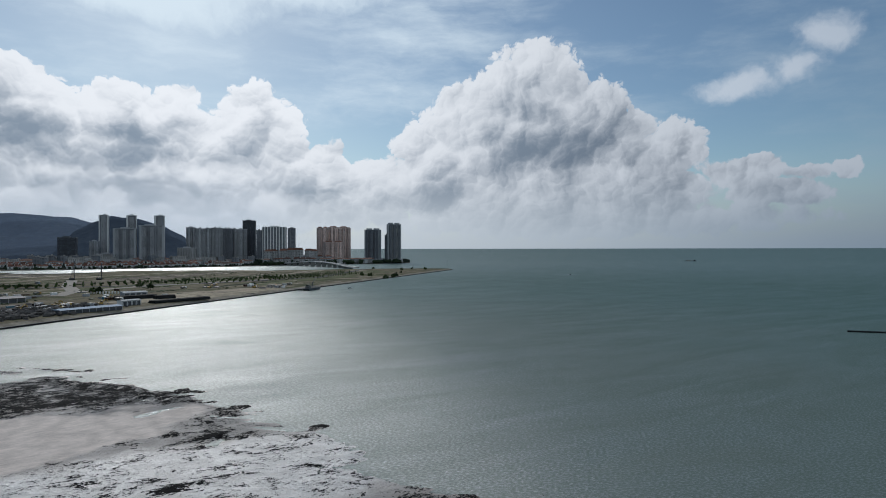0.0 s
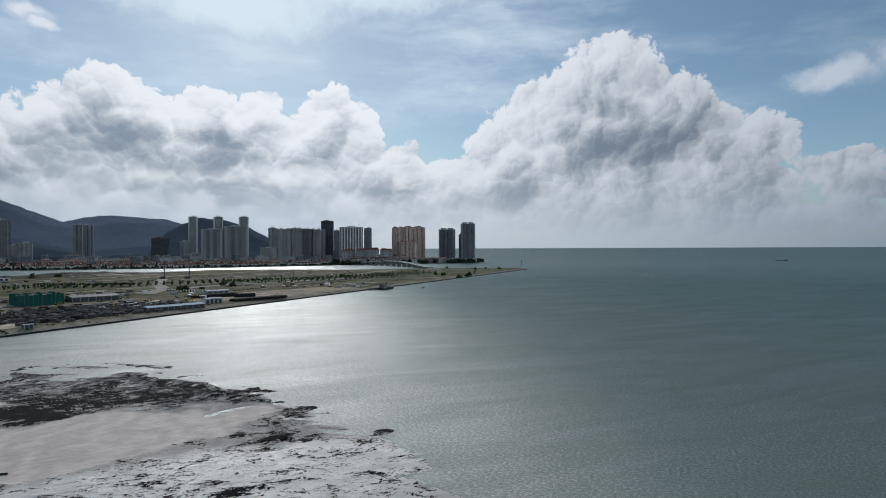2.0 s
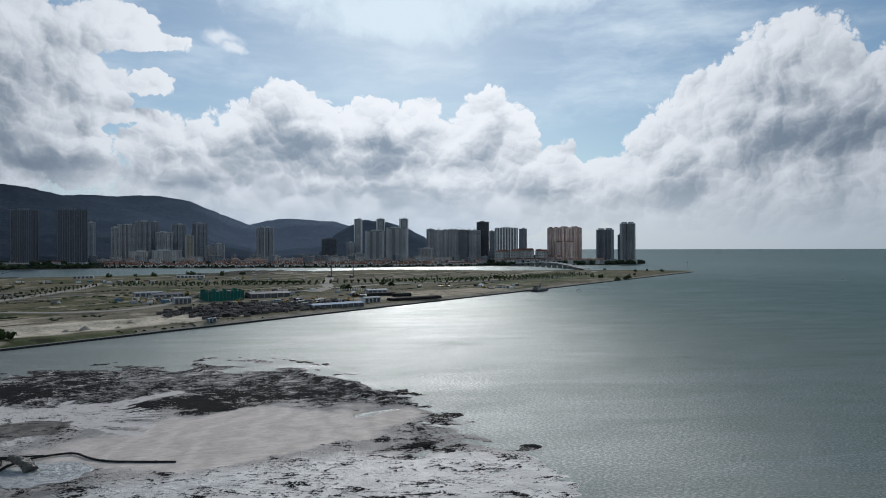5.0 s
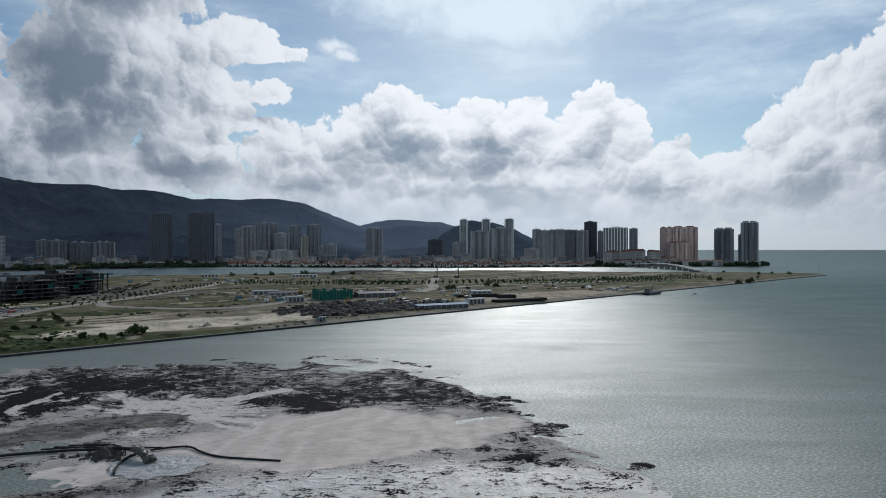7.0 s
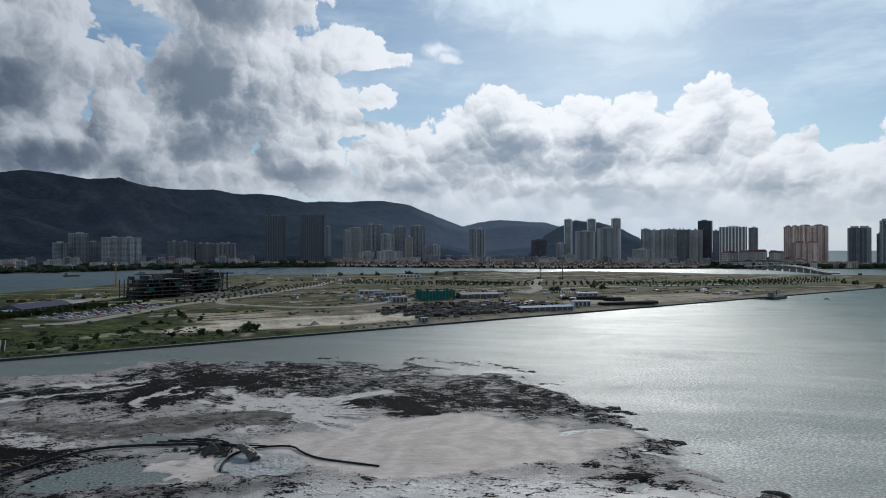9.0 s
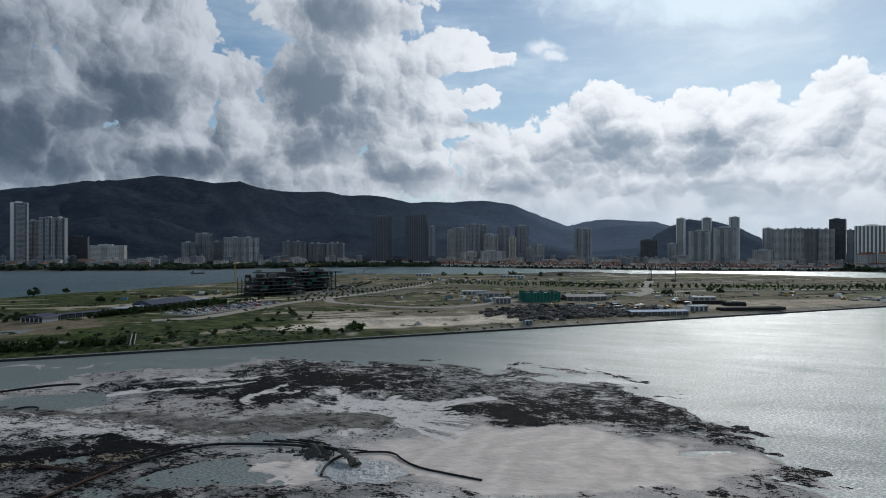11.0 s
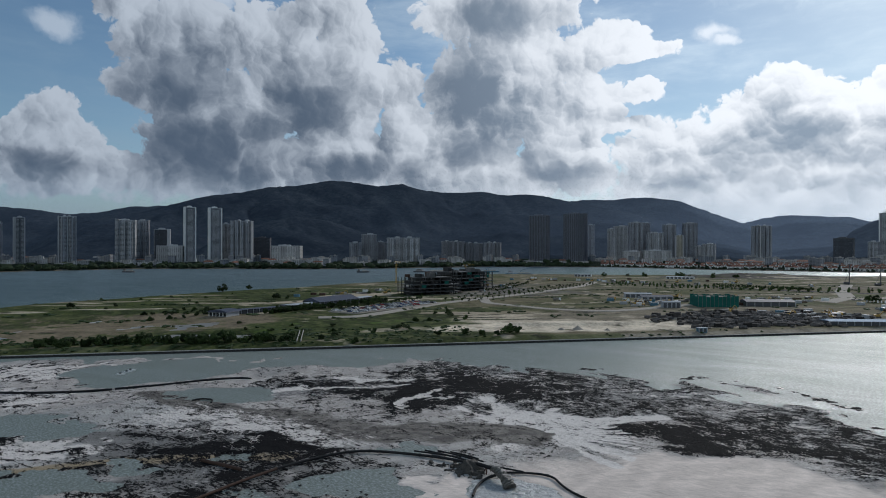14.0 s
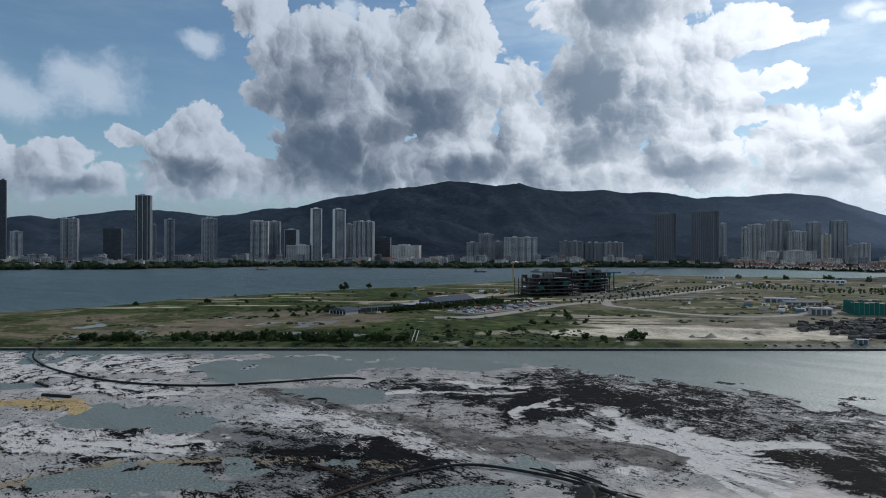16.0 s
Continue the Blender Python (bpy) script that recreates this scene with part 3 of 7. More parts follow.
    hills = np.maximum(hills, ridge(4650, 700, 220, [(-100, 1.8), (-79, 2.1), (-76.9, 2.45), (-75.5, 2.2), (-70.9, 3.0), (-67, 3.0), (-64, 2.7), (-62, 2.9),
                                                     (-59.3, 3.5), (-56.9, 3.6), (-52, 3.0), (-48, -0.9)]))
    hills = np.maximum(hills, ridge(4650, 700, 220, [(-13, -0.9), (-10, 1.46), (-8.1, 2.05), (-6.8, 2.39), (-5.4, 2.67), (-3.8, 2.74), (-1.9, 2.57), (-0.3, 2.49),
            (1.2, 2.04), (3.4, 1.54), (6.4, -0.9)]))
    hills = np.maximum(hills, ridge(3350, 420, 350, [(-2.5, -0.9), (-0.4, 1.65), (1, 2.4), (2.3, 2.9), (4.2, 2.7), (6, 2.2), (7.8, 1.25), (9.5, -0.9)]))
    canopy = fbm(x, y, 40, 3, 0.7) * 5 + fbm(x, y, 240, 2) * 4 - 4
    wooded = np.maximum(smooth01((hills - 2) / 8), smooth01((r - shore - 420) / 200))
    z = z + hills + canopy * wooded
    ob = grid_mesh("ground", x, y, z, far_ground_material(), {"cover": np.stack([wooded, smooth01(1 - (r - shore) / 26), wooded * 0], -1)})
    tagged(ob, "low built-up shore rising to dark forested hills", "hills", kind="structure")
    ob.name = "ground_far_shore"


def far_ground_material():
    mt, nt, s = material("haze-tinted hill forest and shore")
    at = nt.nodes.new("ShaderNodeVertexColor")
    at.layer_name = "cover"
    sep = nt.nodes.new("ShaderNodeSeparateColor")
    nt.links.new(at.outputs[0], sep.inputs[0])
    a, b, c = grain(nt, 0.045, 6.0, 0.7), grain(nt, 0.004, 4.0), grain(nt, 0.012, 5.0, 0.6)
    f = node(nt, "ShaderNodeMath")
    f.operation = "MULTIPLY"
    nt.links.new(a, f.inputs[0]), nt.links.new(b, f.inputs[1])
    # forest colour takes a blue-grey cast that stands in for distance haze
    hazed_wood = stops(nt, f.outputs[0], [(0.14, (0.018, 0.025, 0.036)), (0.28, (0.031, 0.040, 0.052)), (0.45, (0.052, 0.062, 0.072))])
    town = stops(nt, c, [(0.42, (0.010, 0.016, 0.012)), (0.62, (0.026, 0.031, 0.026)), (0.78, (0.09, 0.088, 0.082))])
    col = mixed(nt, sep.outputs[0], town, hazed_wood)
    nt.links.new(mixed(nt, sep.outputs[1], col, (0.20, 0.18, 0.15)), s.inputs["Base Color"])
    s.inputs["Roughness"].default_value = 1.0
    s.inputs["Specular IOR Level"].default_value = 0.0
    relief(nt, s, a, 0.6, 6.0)
    return mt


build_far_land()


def haze_sheets():
    """Thin sunlit sheets before the hills, one behind another, standing in for sea haze."""
    mt, nt, s = material("sea haze")
    at = nt.nodes.new("ShaderNodeVertexColor")
    at.layer_name = "cover"
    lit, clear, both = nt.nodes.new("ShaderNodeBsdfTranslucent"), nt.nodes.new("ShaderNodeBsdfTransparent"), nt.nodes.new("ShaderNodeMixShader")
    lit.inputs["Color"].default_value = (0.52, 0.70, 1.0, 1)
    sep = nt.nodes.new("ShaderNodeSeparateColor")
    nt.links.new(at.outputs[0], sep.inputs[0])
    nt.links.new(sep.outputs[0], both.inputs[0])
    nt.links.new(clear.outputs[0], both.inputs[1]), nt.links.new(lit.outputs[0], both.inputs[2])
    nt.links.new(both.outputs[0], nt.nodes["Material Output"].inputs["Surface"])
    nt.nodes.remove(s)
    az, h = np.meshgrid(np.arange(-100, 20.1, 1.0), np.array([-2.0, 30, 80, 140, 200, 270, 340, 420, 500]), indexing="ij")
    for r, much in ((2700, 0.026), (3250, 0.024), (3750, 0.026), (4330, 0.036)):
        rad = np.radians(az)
        # opacity by bearing; less in the west, to keep cloud-shaded hills dark
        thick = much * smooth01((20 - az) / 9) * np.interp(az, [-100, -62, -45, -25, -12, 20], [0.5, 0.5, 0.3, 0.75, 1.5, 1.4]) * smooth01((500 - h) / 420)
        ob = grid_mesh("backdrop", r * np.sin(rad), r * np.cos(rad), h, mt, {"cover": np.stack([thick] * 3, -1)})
        tagged(ob, "translucent sheet standing in for blue-white haze before the hills", "haze", kind="structure")
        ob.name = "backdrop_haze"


haze_sheets()


# ---------------------------------------------------------------- reclaimed island
def ground_material(name, rough, fine, bump, distance):
    """Ground whose cover is mapped on the mesh, broken up by grain."""
    mt, nt, s = material(name)
    at = nt.nodes.new("ShaderNodeVertexColor")
    at.layer_name = "cover"
    a, b = grain(nt, fine, 6.0, 0.65), grain(nt, fine * 0.14, 5.0)
    f = node(nt, "ShaderNodeMath")
    f.operation = "ADD"
    nt.links.new(a, f.inputs[0]), nt.links.new(b, f.inputs[1])
    mr = node(nt, "ShaderNodeMapRange")
    nt.links.new(f.outputs[0], mr.inputs[0])
    for i, k in enumerate((0.64, 1.36, 0.40, 1.55)):
        mr.inputs[i + 1].default_value = k
    v = node(nt, "ShaderNodeVectorMath")
    v.operation = "SCALE"
    nt.links.new(at.outputs[0], v.inputs[0]), nt.links.new(mr.outputs[0], v.inputs["Scale"])
    # weeds and scrub that grow thicker where the mesh says so
    t1, t2 = grain(nt, fine * 0.22, 7.0, 0.78), grain(nt, fine * 0.04, 5.0, 0.7)
    g = node(nt, "ShaderNodeMath")
    g.operation = "ADD"
    nt.links.new(t1, g.inputs[0]), nt.links.new(t2, g.inputs[1])
    h = node(nt, "ShaderNodeMath")
    h.operation = "MULTIPLY_ADD"
    nt.links.new(at.outputs["Alpha"], h.inputs[0]), nt.links.new(g.outputs[0], h.inputs[2])
    h.inputs[1].default_value = 0.34
    weedy = node(nt, "ShaderNodeMapRange")
    weedy.interpolation_type = "SMOOTHSTEP"
    nt.links.new(h.outputs[0], weedy.inputs[0])
    for i, k in enumerate((1.14, 1.26, 0.0, 0.92)):
        weedy.inputs[i + 1].default_value = k
    weeds = stops(nt, t1, [(0.36, (0.006, 0.009, 0.004)), (0.48, (0.026, 0.036, 0.012)), (0.58, (0.068, 0.080, 0.026)), (0.70, (0.17, 0.145, 0.09))])
    nt.links.new(mixed(nt, weedy.outputs[0], v.outputs[0], weeds), s.inputs["Base Color"])
    s.inputs["Roughness"].default_value = rough
    s.inputs["Specular IOR Level"].default_value = 0.05
    relief(nt, s, a, bump, distance)
    return mt


def back_shore(u):
    return np.interp(u, [-430, -316, -258, -226, -119, 12, 187, 270, 388, 843, 932, 1098, 1175, 1210, 1361, 1411, 1424],
                     [470, 515, 572, 650, 764, 878, 1052, 1200, 1235, 1082, 1025, 1019, 906, 723, 561, 465, 360])


def island_height(u, v):
    x, y = isle(u, v)
    back = back_shore(u)
    z = 2.9 + 0.35 * fbm(x, y, 40, 4)
    z = z - 1.75 * smooth01(1 - (v - WALL_V) / 9)
    pond = np.maximum(oval(u, v, -135, 440, 125, 82, 12), oval(u, v, -60, 395, 60, 24))
    z = z - 1.7 * smooth01(pond * 2.2 + 0.3 * fbm(x, y, 26, 4))
    z = z + 5.5 * smooth01(oval(u, v, 800, 1030, 190, 60) * 2) * (0.6 + 0.5 * fbm(x, y, 45, 3))
    z = z + 1.6 * smooth01(oval(u, v, 180, 400, 60, 9, -6) * 3)
    z = z + 3.0 * smooth01(oval(u, v, 290, 415, 60, 40) * 2) * (0.2 + 0.5 * np.abs(fbm(x, y, 9, 3)))
    edge = smooth01((back - v) / 22)
    return z * edge - 0.8 * (1 - edge)


def build_island():
    u = np.concatenate([np.arange(-430, 420, 2.5), np.arange(420, 1424.1, 5)])[:, None]
    s = np.linspace(0, 1, 230)[None, :] ** 1.25
    v = WALL_V + 0.4 + (back_shore(u) + 12 - WALL_V - 0.4) * s
    u = np.broadcast_to(u, v.shape)
    x, y = isle(u, v)
    z = island_height(u, v)
    wob = fbm(x, y, 30, 5)
    wob2 = fbm(x + 400, y, 90, 4)
    c = np.zeros((*u.shape, 3))
    c[:] = (0.125, 0.106, 0.064)

    def lay(mask, colour, soft=0.25, rag=0.35):
        k = smooth01((mask + rag * wob) / soft)[..., None]
        c[:] = c * (1 - k) + np.array(colour) * k

    SAND, PALE, GRASS, LAWN, SCRUB = (0.34, 0.285, 0.205), (0.52, 0.445, 0.345), (0.040, 0.058, 0.014), (0.060, 0.092, 0.018), (0.058, 0.072, 0.020)
    lay((wob2 + 0.25), (0.050, 0.058, 0.020), 0.6)
    lay(wob2 - 0.5, (0.21, 0.175, 0.12), 0.5)
    lay(oval(u, v, -60, 650, 280, 190, 45), SCRUB)                  # western scrub
    lay(oval(u, v, 0, 615, 55, 22, 30), SAND)
    lay(oval(u, v, 70, 690, 70, 26, 40), SAND)
    lay(oval(u, v, -135, 440, 140, 88, 12), (0.155, 0.125, 0.085), 0.15, 0.1)   # drying pond
    lay(oval(u, v, 40, 408, 105, 46, 4), LAWN)
    lay(oval(u, v, -20, 372, 200, 14), GRASS)
    lay(oval(u, v, 130, 400, 50, 22), PALE)
    lay(oval(u, v, 205, 392, 120, 32, 0), PALE, 0.2, 0.16)
    lay(oval(u, v, 188, 410, 88, 40, -8), PALE, 0.2, 0.18)
    lay(oval(u, v, 178, 424, 46, 3.5, -6), (0.05, 0.045, 0.035), 0.3, 0.3)
    lay(oval(u, v, 240, 402, 34, 3.0, 12), (0.05, 0.045, 0.035), 0.3, 0.3)
    lay(oval(u, v, 212, 446, 112, 42, 6), (0.40, 0.34, 0.255), 0.3, 0.4)
    for cu, cv, ru in ((150, 436, 44), (205, 446, 52), (262, 432, 40), (235, 470, 60), (120, 452, 30)):
        lay(oval(u, v, cu, cv, ru, 3.2, -5) * 1.5, (0.040, 0.036, 0.028), 0.3, 0.5)
    lay(oval(u, v, 62, 398, 34, 11, 20), (0.24, 0.21, 0.15), 0.3, 0.6)
    lay(oval(u, v, 250, 540, 100, 65, 30), (0.098, 0.092, 0.046))   # dry grass field
    lay(oval(u, v, 150, 500, 40, 16, 20), GRASS)
    lay(oval(u, v, 310, 470, 160, 55, 10), (0.165, 0.14, 0.10))
    lay(oval(u, v, 320, 402, 80, 42, 10), (0.11, 0.098, 0.088))     # yard of broken concrete
    lay(oval(u, v, 540, 390, 150, 40, 2), SAND)
    lay(oval(u, v, 640, 640, 240, 90, 14), (0.115, 0.098, 0.058))
    lay(oval(u, v, 760, 560, 330, 46, 3), (0.075, 0.088, 0.038))
    lay(oval(u, v, 980, 450, 330, 50, 2), (0.09, 0.098, 0.045))
    lay(oval(u, v, 900, 720, 260, 50, 5), (0.12, 0.10, 0.075))
    lay(oval(u, v, 820, 1010, 260, 90), (0.055, 0.05, 0.046))       # dark spoil heaps
    lay(oval(u, v, 230, 760, 150, 120, 60), (0.13, 0.12, 0.105))    # building site
    lay(oval(u, v, 420, 800, 200, 90, 20), (0.11, 0.10, 0.062))
    for k in range(26):
        lay(oval(u, v, 160 + 38 * k, 470 + 37 * (k * 5 % 9), 60 + 9 * (k % 7), 2.6 + (k % 3), 7 - 3 * (k % 4)) * 2, (0.026, 0.032, 0.014) if k % 3 else (0.05, 0.043, 0.03), 0.3, 0.6)
    for k in range(9):
        lay(oval(u, v, 330 + 70 * k, 560 + 26 * (k % 4), 120, 5, 6 - 2 * (k % 3)) * 2, (0.048, 0.062, 0.018) if k % 2 else (0.26, 0.225, 0.165), 0.3, 0.5)
    lay((12 - (v - WALL_V)) / 20 * (u < 190) - 0.02 * (u >= 190), (0.085, 0.092, 0.045), 0.3, 0.1)
    lay((9 - (v - WALL_V)) / 14 * (u >= 190) - 0.3 * (u < 190), (0.25, 0.22, 0.17), 0.3, 0.1)
    lay((26 - (back_shore(u) - v)) / 30, (0.12, 0.107, 0.085), 0.5)
    # strips along the wall: scrub, track, spread sand, dark soil with berm shade painted in
    rng = random.Random(91)
    tints = ((0.034, 0.031, 0.025), (0.024, 0.031, 0.012), (0.030, 0.040, 0.014), (0.36, 0.31, 0.235), (0.27, 0.23, 0.17), (0.19, 0.16, 0.115))
    for k in range(150):
        cu = rng.uniform(-230, 1250)
        cv = rng.uniform(440 if cu > 60 else 520, max(530, float(back_shore(cu)) - 25))
        if -60 < cu < 40 and cv < 500:
            continue
        size = rng.uniform(14, 70) * (1.5 if cu > 420 else 1.0)
        near = (np.abs(u - cu) < size * 1.5) & (np.abs(v - cv) < 60)
        mask = np.where(near, oval(u, v, cu, cv, size, rng.uniform(3, 9), rng.uniform(-14, 14)) * 1.4, -9)
        lay(mask, rng.choice(tints), 0.35, 0.7)
    # bare and trampled patches, then how thickly weeds grow
    lay(fbm(x - 700, y, 24, 5, 0.6) - 0.62 - 0.25 * (u < 0), (0.30, 0.255, 0.19), 0.25, 0.2)
    lay(fbm(x, y - 700, 16, 5, 0.6) - 0.72, (0.045, 0.040, 0.032), 0.2, 0.2)
    weed = np.clip((0.20 - c.mean(-1)) / 0.16, -0.6, 1) + 0.25 * fbm(x + 90, y, 60, 3) - 0.5 * smooth01((u - 110) / 70)
    ob = grid_mesh("ground", x, y, z, ground_material("island soil", 0.95, 0.45, 0.7, 0.5), {"cover": np.concatenate([c, weed[..., None]], -1)})
    tagged(ob, "flat reclaimed ground of sand, scrub and dry grass", "ground", kind="structure")
    ob.name = "ground_island"


build_island()


def sea_wall():
    """A sheet-pile wall with a concrete cap, in lengths."""
    length, u0, u1 = 24.0, -430.0, 1418.0
    wall = thing("sea_wall", pose(0, 0, 0), "long dark sheet-pile sea wall with a concrete cap", "sea wall", kind="structure")
    n = int((u1 - u0) / length)
    cap = bmesh.new()
    box(cap, 0, 0, 1.15, length - 0.05, 0.9, 0.26)
    cap_ob = part("capping_beam", cap, CONCRETE, wall)
    sheet = bmesh.new()
    prof = [(-length / 2 + i * 0.6, -0.55 - (0.18 if (i // 2) % 2 else -0.12)) for i in range(int(length / 0.6) + 1)]
    lo = [sheet.verts.new((a, b, -2.0)) for a, b in prof]
    hi = [sheet.verts.new((a, b, 1.03)) for a, b in prof]
    for i in range(len(prof) - 1):
        sheet.faces.new((lo[i], lo[i + 1], hi[i + 1], hi[i]))
    sheet_ob = part("sheet_pile", sheet, DARK_RAW, wall)
    for i in range(n):
        x, y = isle(u0 + (i + 0.5) * length, WALL_V)
        m = pose(x, y, 0.004 * (i % 3), 0, 0, 45)
        if i == 0:
            cap_ob.matrix_basis = sheet_ob.matrix_basis = m
            continue
        for src in (cap_ob, sheet_ob):
            o = src.copy()
            scene.collection.objects.link(o)
            o.matrix_basis = m


sea_wall()


# ---------------------------------------------------------------- dredged mudflat
def build_mudflat():
    step = 0.8
    gx, gy = np.meshgrid(np.arange(-440, 96, step), np.arange(40, 335, step), indexing="ij")
    # the inner edge follows the sea wall
    u, v = (gx + gy) * R2, (gy - gx) * R2
    slide = np.clip(v - (WALL_V - 0.9), 0, None)
    x, y = gx + slide * R2, gy - slide * R2
    u, v = (x + y) * R2, (y - x) * R2
    n1, n2, n3, n4 = fbm(x, y, 34, 5), fbm(x + 900, y, 12, 5, 0.6), fbm(x, y + 700, 90, 3), fbm(x + 50, y + 90, 4.0, 4, 0.6)
    wx, wy = x + 9 * fbm(x, y + 300, 30, 3) + 2.5 * n4, y + 9 * fbm(x + 300, y, 30, 3) + 2.5 * fbm(x, y + 30, 4.5, 3)

    east = np.interp(y, [40, 87, 106, 121, 138, 160, 181, 219, 260, 298, 335], [62, 61, 57, 56, 54, 46, 34, 21, -8, -40, -66]) - x
    north = np.interp(u, [-440, -20, 60, 93, 150, 195, 215], [346, 341, 312, 292, 245, 222, 190]) - v
    d = np.minimum(east, north)
    # fingers of sediment trail off along the flow
    trail = fbm((x * 0.82 - y * 0.57) / 3.2 + 0.5 * n1, x * 0.57 + y * 0.82 + 3 * n1, 7.0, 4, 0.55)
    fray = smooth01((d + 12) / 16) * smooth01((46 - d) / 24)
    z = 0.17 * np.clip(d / 22, -1, 1) + 0.9 * np.clip((d + 10) / 22, -1, 0) + 0.13 * n1 + 0.06 * n2 + 0.025 * n4 + fray * (0.20 * trail - 0.03) - 0.19 * smooth01((12 - d) / 14)

    c = np.zeros((*x.shape, 3))
    c[:] = (0.385, 0.348, 0.32)
    gloss = np.full(x.shape, 0.4)
    black = np.full(x.shape, -0.66) + 0.30 * n1        # how likely black mud is
    white = np.full(x.shape, -1.10) + 0.30 * n3        # how likely bleached sand is
    flow = np.full(x.shape, 0.45)
    calm = np.zeros(x.shape)

    def soft(mask, w=0.25, rag=0.3):
        return smooth01((mask + rag * (0.6 * n2 + 0.6 * n4)) / w)

    def lay(mask, colour, w=0.2, rag=0.3, shine=None):
        k = soft(mask, w, rag)
        c[:] = c * (1 - k[..., None]) + np.array(colour) * k[..., None]
        if shine is not None:
            gloss[:] = gloss * (1 - k) + shine * k
        return k

    def toward(field, mask, value, w=0.4, rag=0.15):
        k = soft(mask, w, rag)
        field[:] = field * (1 - k) + value * k
        return k

    BROWN, PINK, YELLOW = (0.125, 0.112, 0.10), (0.53, 0.455, 0.405), (0.46, 0.33, 0.165)
    lay(n1 - 0.25, (0.27, 0.255, 0.24), 0.6)
    lay(n3 - 0.2, (0.37, 0.352, 0.33), 0.6)
    black[:] = black + 0.24 * smooth01((-88 - x) / 40) * smooth01((215 - y) / 30) * smooth01((x + 215) / 40)

    # speckled ground, then the solid black beds
    speck = np.maximum.reduce([oval(wx, wy, -75, 243, 66, 36, 10), oval(wx, wy, -18, 226, 44, 28, -32), oval(wx, wy, -168, 186, 34, 26, 30), oval(wx, wy, -130, 252, 40, 30, 20), oval(wx, wy, -84, 208, 46, 24, 15)])
    black[:] = np.maximum(black, np.where(speck > 0, -0.42 + 0.5 * smooth01(speck * 2.5) + 0.45 * n1, -2))
    beds = np.maximum.reduce([oval(wx, wy, -138, 205, 33, 30, 30), oval(wx, wy, -124, 228, 30, 16, 20), oval(wx, wy, -40, 207, 30, 21, 22)])
    black[:] = np.maximum(black, beds * 1.7 + 0.05 + 0.9 * n2 + 0.6 * n4)
    rim = 0.85 - along(wx, wy, [(4, 190), (18, 174), (34, 169), (30, 150), (24, 137)]) / 15
    black[:] = np.maximum(black, rim * 0.95 - 0.55 + 0.75 * n2 + 0.5 * n4)
    black[:] = np.maximum(black, np.where((x > -5) & (d < 40), -0.45 + 0.45 * n2 + 0.5 * trail + 0.5 * n4, -2))
    for line in ([(4, 112), (20, 116), (34, 112)], [(16, 102), (30, 101), (50, 107)], [(20, 128), (40, 131), (52, 142)], [(6, 95), (26, 92)], [(-10, 120), (6, 122)]):
        black[:] = np.maximum(black, 0.35 - along(x, y + 2.5 * n1, line) / 5.5 + 0.6 * n2)
    # low ground: black clods among pools, beside the pipe
    low = np.maximum(oval(wx, wy, -120, 112, 46, 30, 10), oval(wx, wy, -60, 116, 36, 14, 10))
    black[:] = np.maximum(black, np.where(low > 0, -0.14 + 0.9 * smooth01(low * 3) * (0.35 + 0.75 * n2 + 0.35 * n1), -2))

    lay(speck * 1.2 - 0.05, (0.22, 0.208, 0.20), 0.5, 0.4, 0.35)
    lay(np.maximum(low, oval(wx, wy, -150, 122, 46, 24, 25)), (0.175, 0.165, 0.155), 0.4, 0.4, 0.4)
    # dull speckled mud along the frayed north-eastern edge
    hem = smooth01((d + 30) / 16) * smooth01((52 - d) / 30) * 1.2 - 0.5 - 3 * smooth01((186 - wy) / 24) - 3 * smooth01((-150 - wx) / 40)
    lay(hem, (0.205, 0.198, 0.192), 0.5, 0.5, 0.28)
    black[:] = np.maximum(black, np.where(hem > -0.2, -0.34 + 0.5 * n2 + 0.35 * trail + 0.7 * n4, -2))
    white[:] = np.maximum(white, np.where(hem > -0.3, -0.32 + 0.4 * n4, -2))
    white[:] = np.maximum(white, np.where(speck > 0, -0.42 + 0.4 * n4, -2))
    # smooth outwash of pale sand and its bright wet stream
    k = lay(oval(wx, wy, -20, 167, 54, 24, 15), PINK, 0.22, 0.06, 0.3)
    calm[:] = np.maximum(calm, k)
    black[:] = black * (1 - k) - 1.9 * k
    white[:] = white * (1 - k) - 1.6 * k
    k = lay(oval(wx, wy, -75, 136, 14, 8, 0), PINK, 0.2, 0.1, 0.5)
    calm[:] = np.maximum(calm, k)
    black[:] = black * (1 - k) - 1.8 * k
    white[:] = white * (1 - k) - 1.6 * k
    # stream paler in colour, here and in white, for the sun glint on it
    stream = soft(oval(x, y, -4, 108, 82, 36, 8), 0.3, 0.1)
    c[:] = c * (1 - stream[..., None]) + np.array((0.50, 0.48, 0.46)) * stream[..., None]
    gloss[:] = gloss * (1 - stream) + 1.0 * stream
    flow[:] = flow + 0.55 * stream
    ripple = np.sin((y - 0.15 * x) * 1.25 + 3 * n1) * (0.5 + 0.5 * n2)
    z[:] = z + stream * 0.05 * ripple
    black[:] = black - stream * 0.55
    white[:] = white + stream * 0.55

    # fan of bleached sand
    fan = np.zeros(x.shape) - 1
    fx, fy = x + 0.3 * (wx - x), y + 0.3 * (wy - y)
    for bx, by, w in ((-109, 213, 4), (-109, 195, 3), (-76, 203, 4), (-52, 221, 4.5), (-79, 164, 5), (-55, 177, 5), (-66, 192, 5), (-83, 213, 2.5), (-64, 211, 3)):
        mx, my = (bx - 85) / 2, (by + 185) / 2
        fan = np.maximum(fan, 1 - along(fx, fy, [(-85, 185), (bx, by)]) / (w * 0.75))
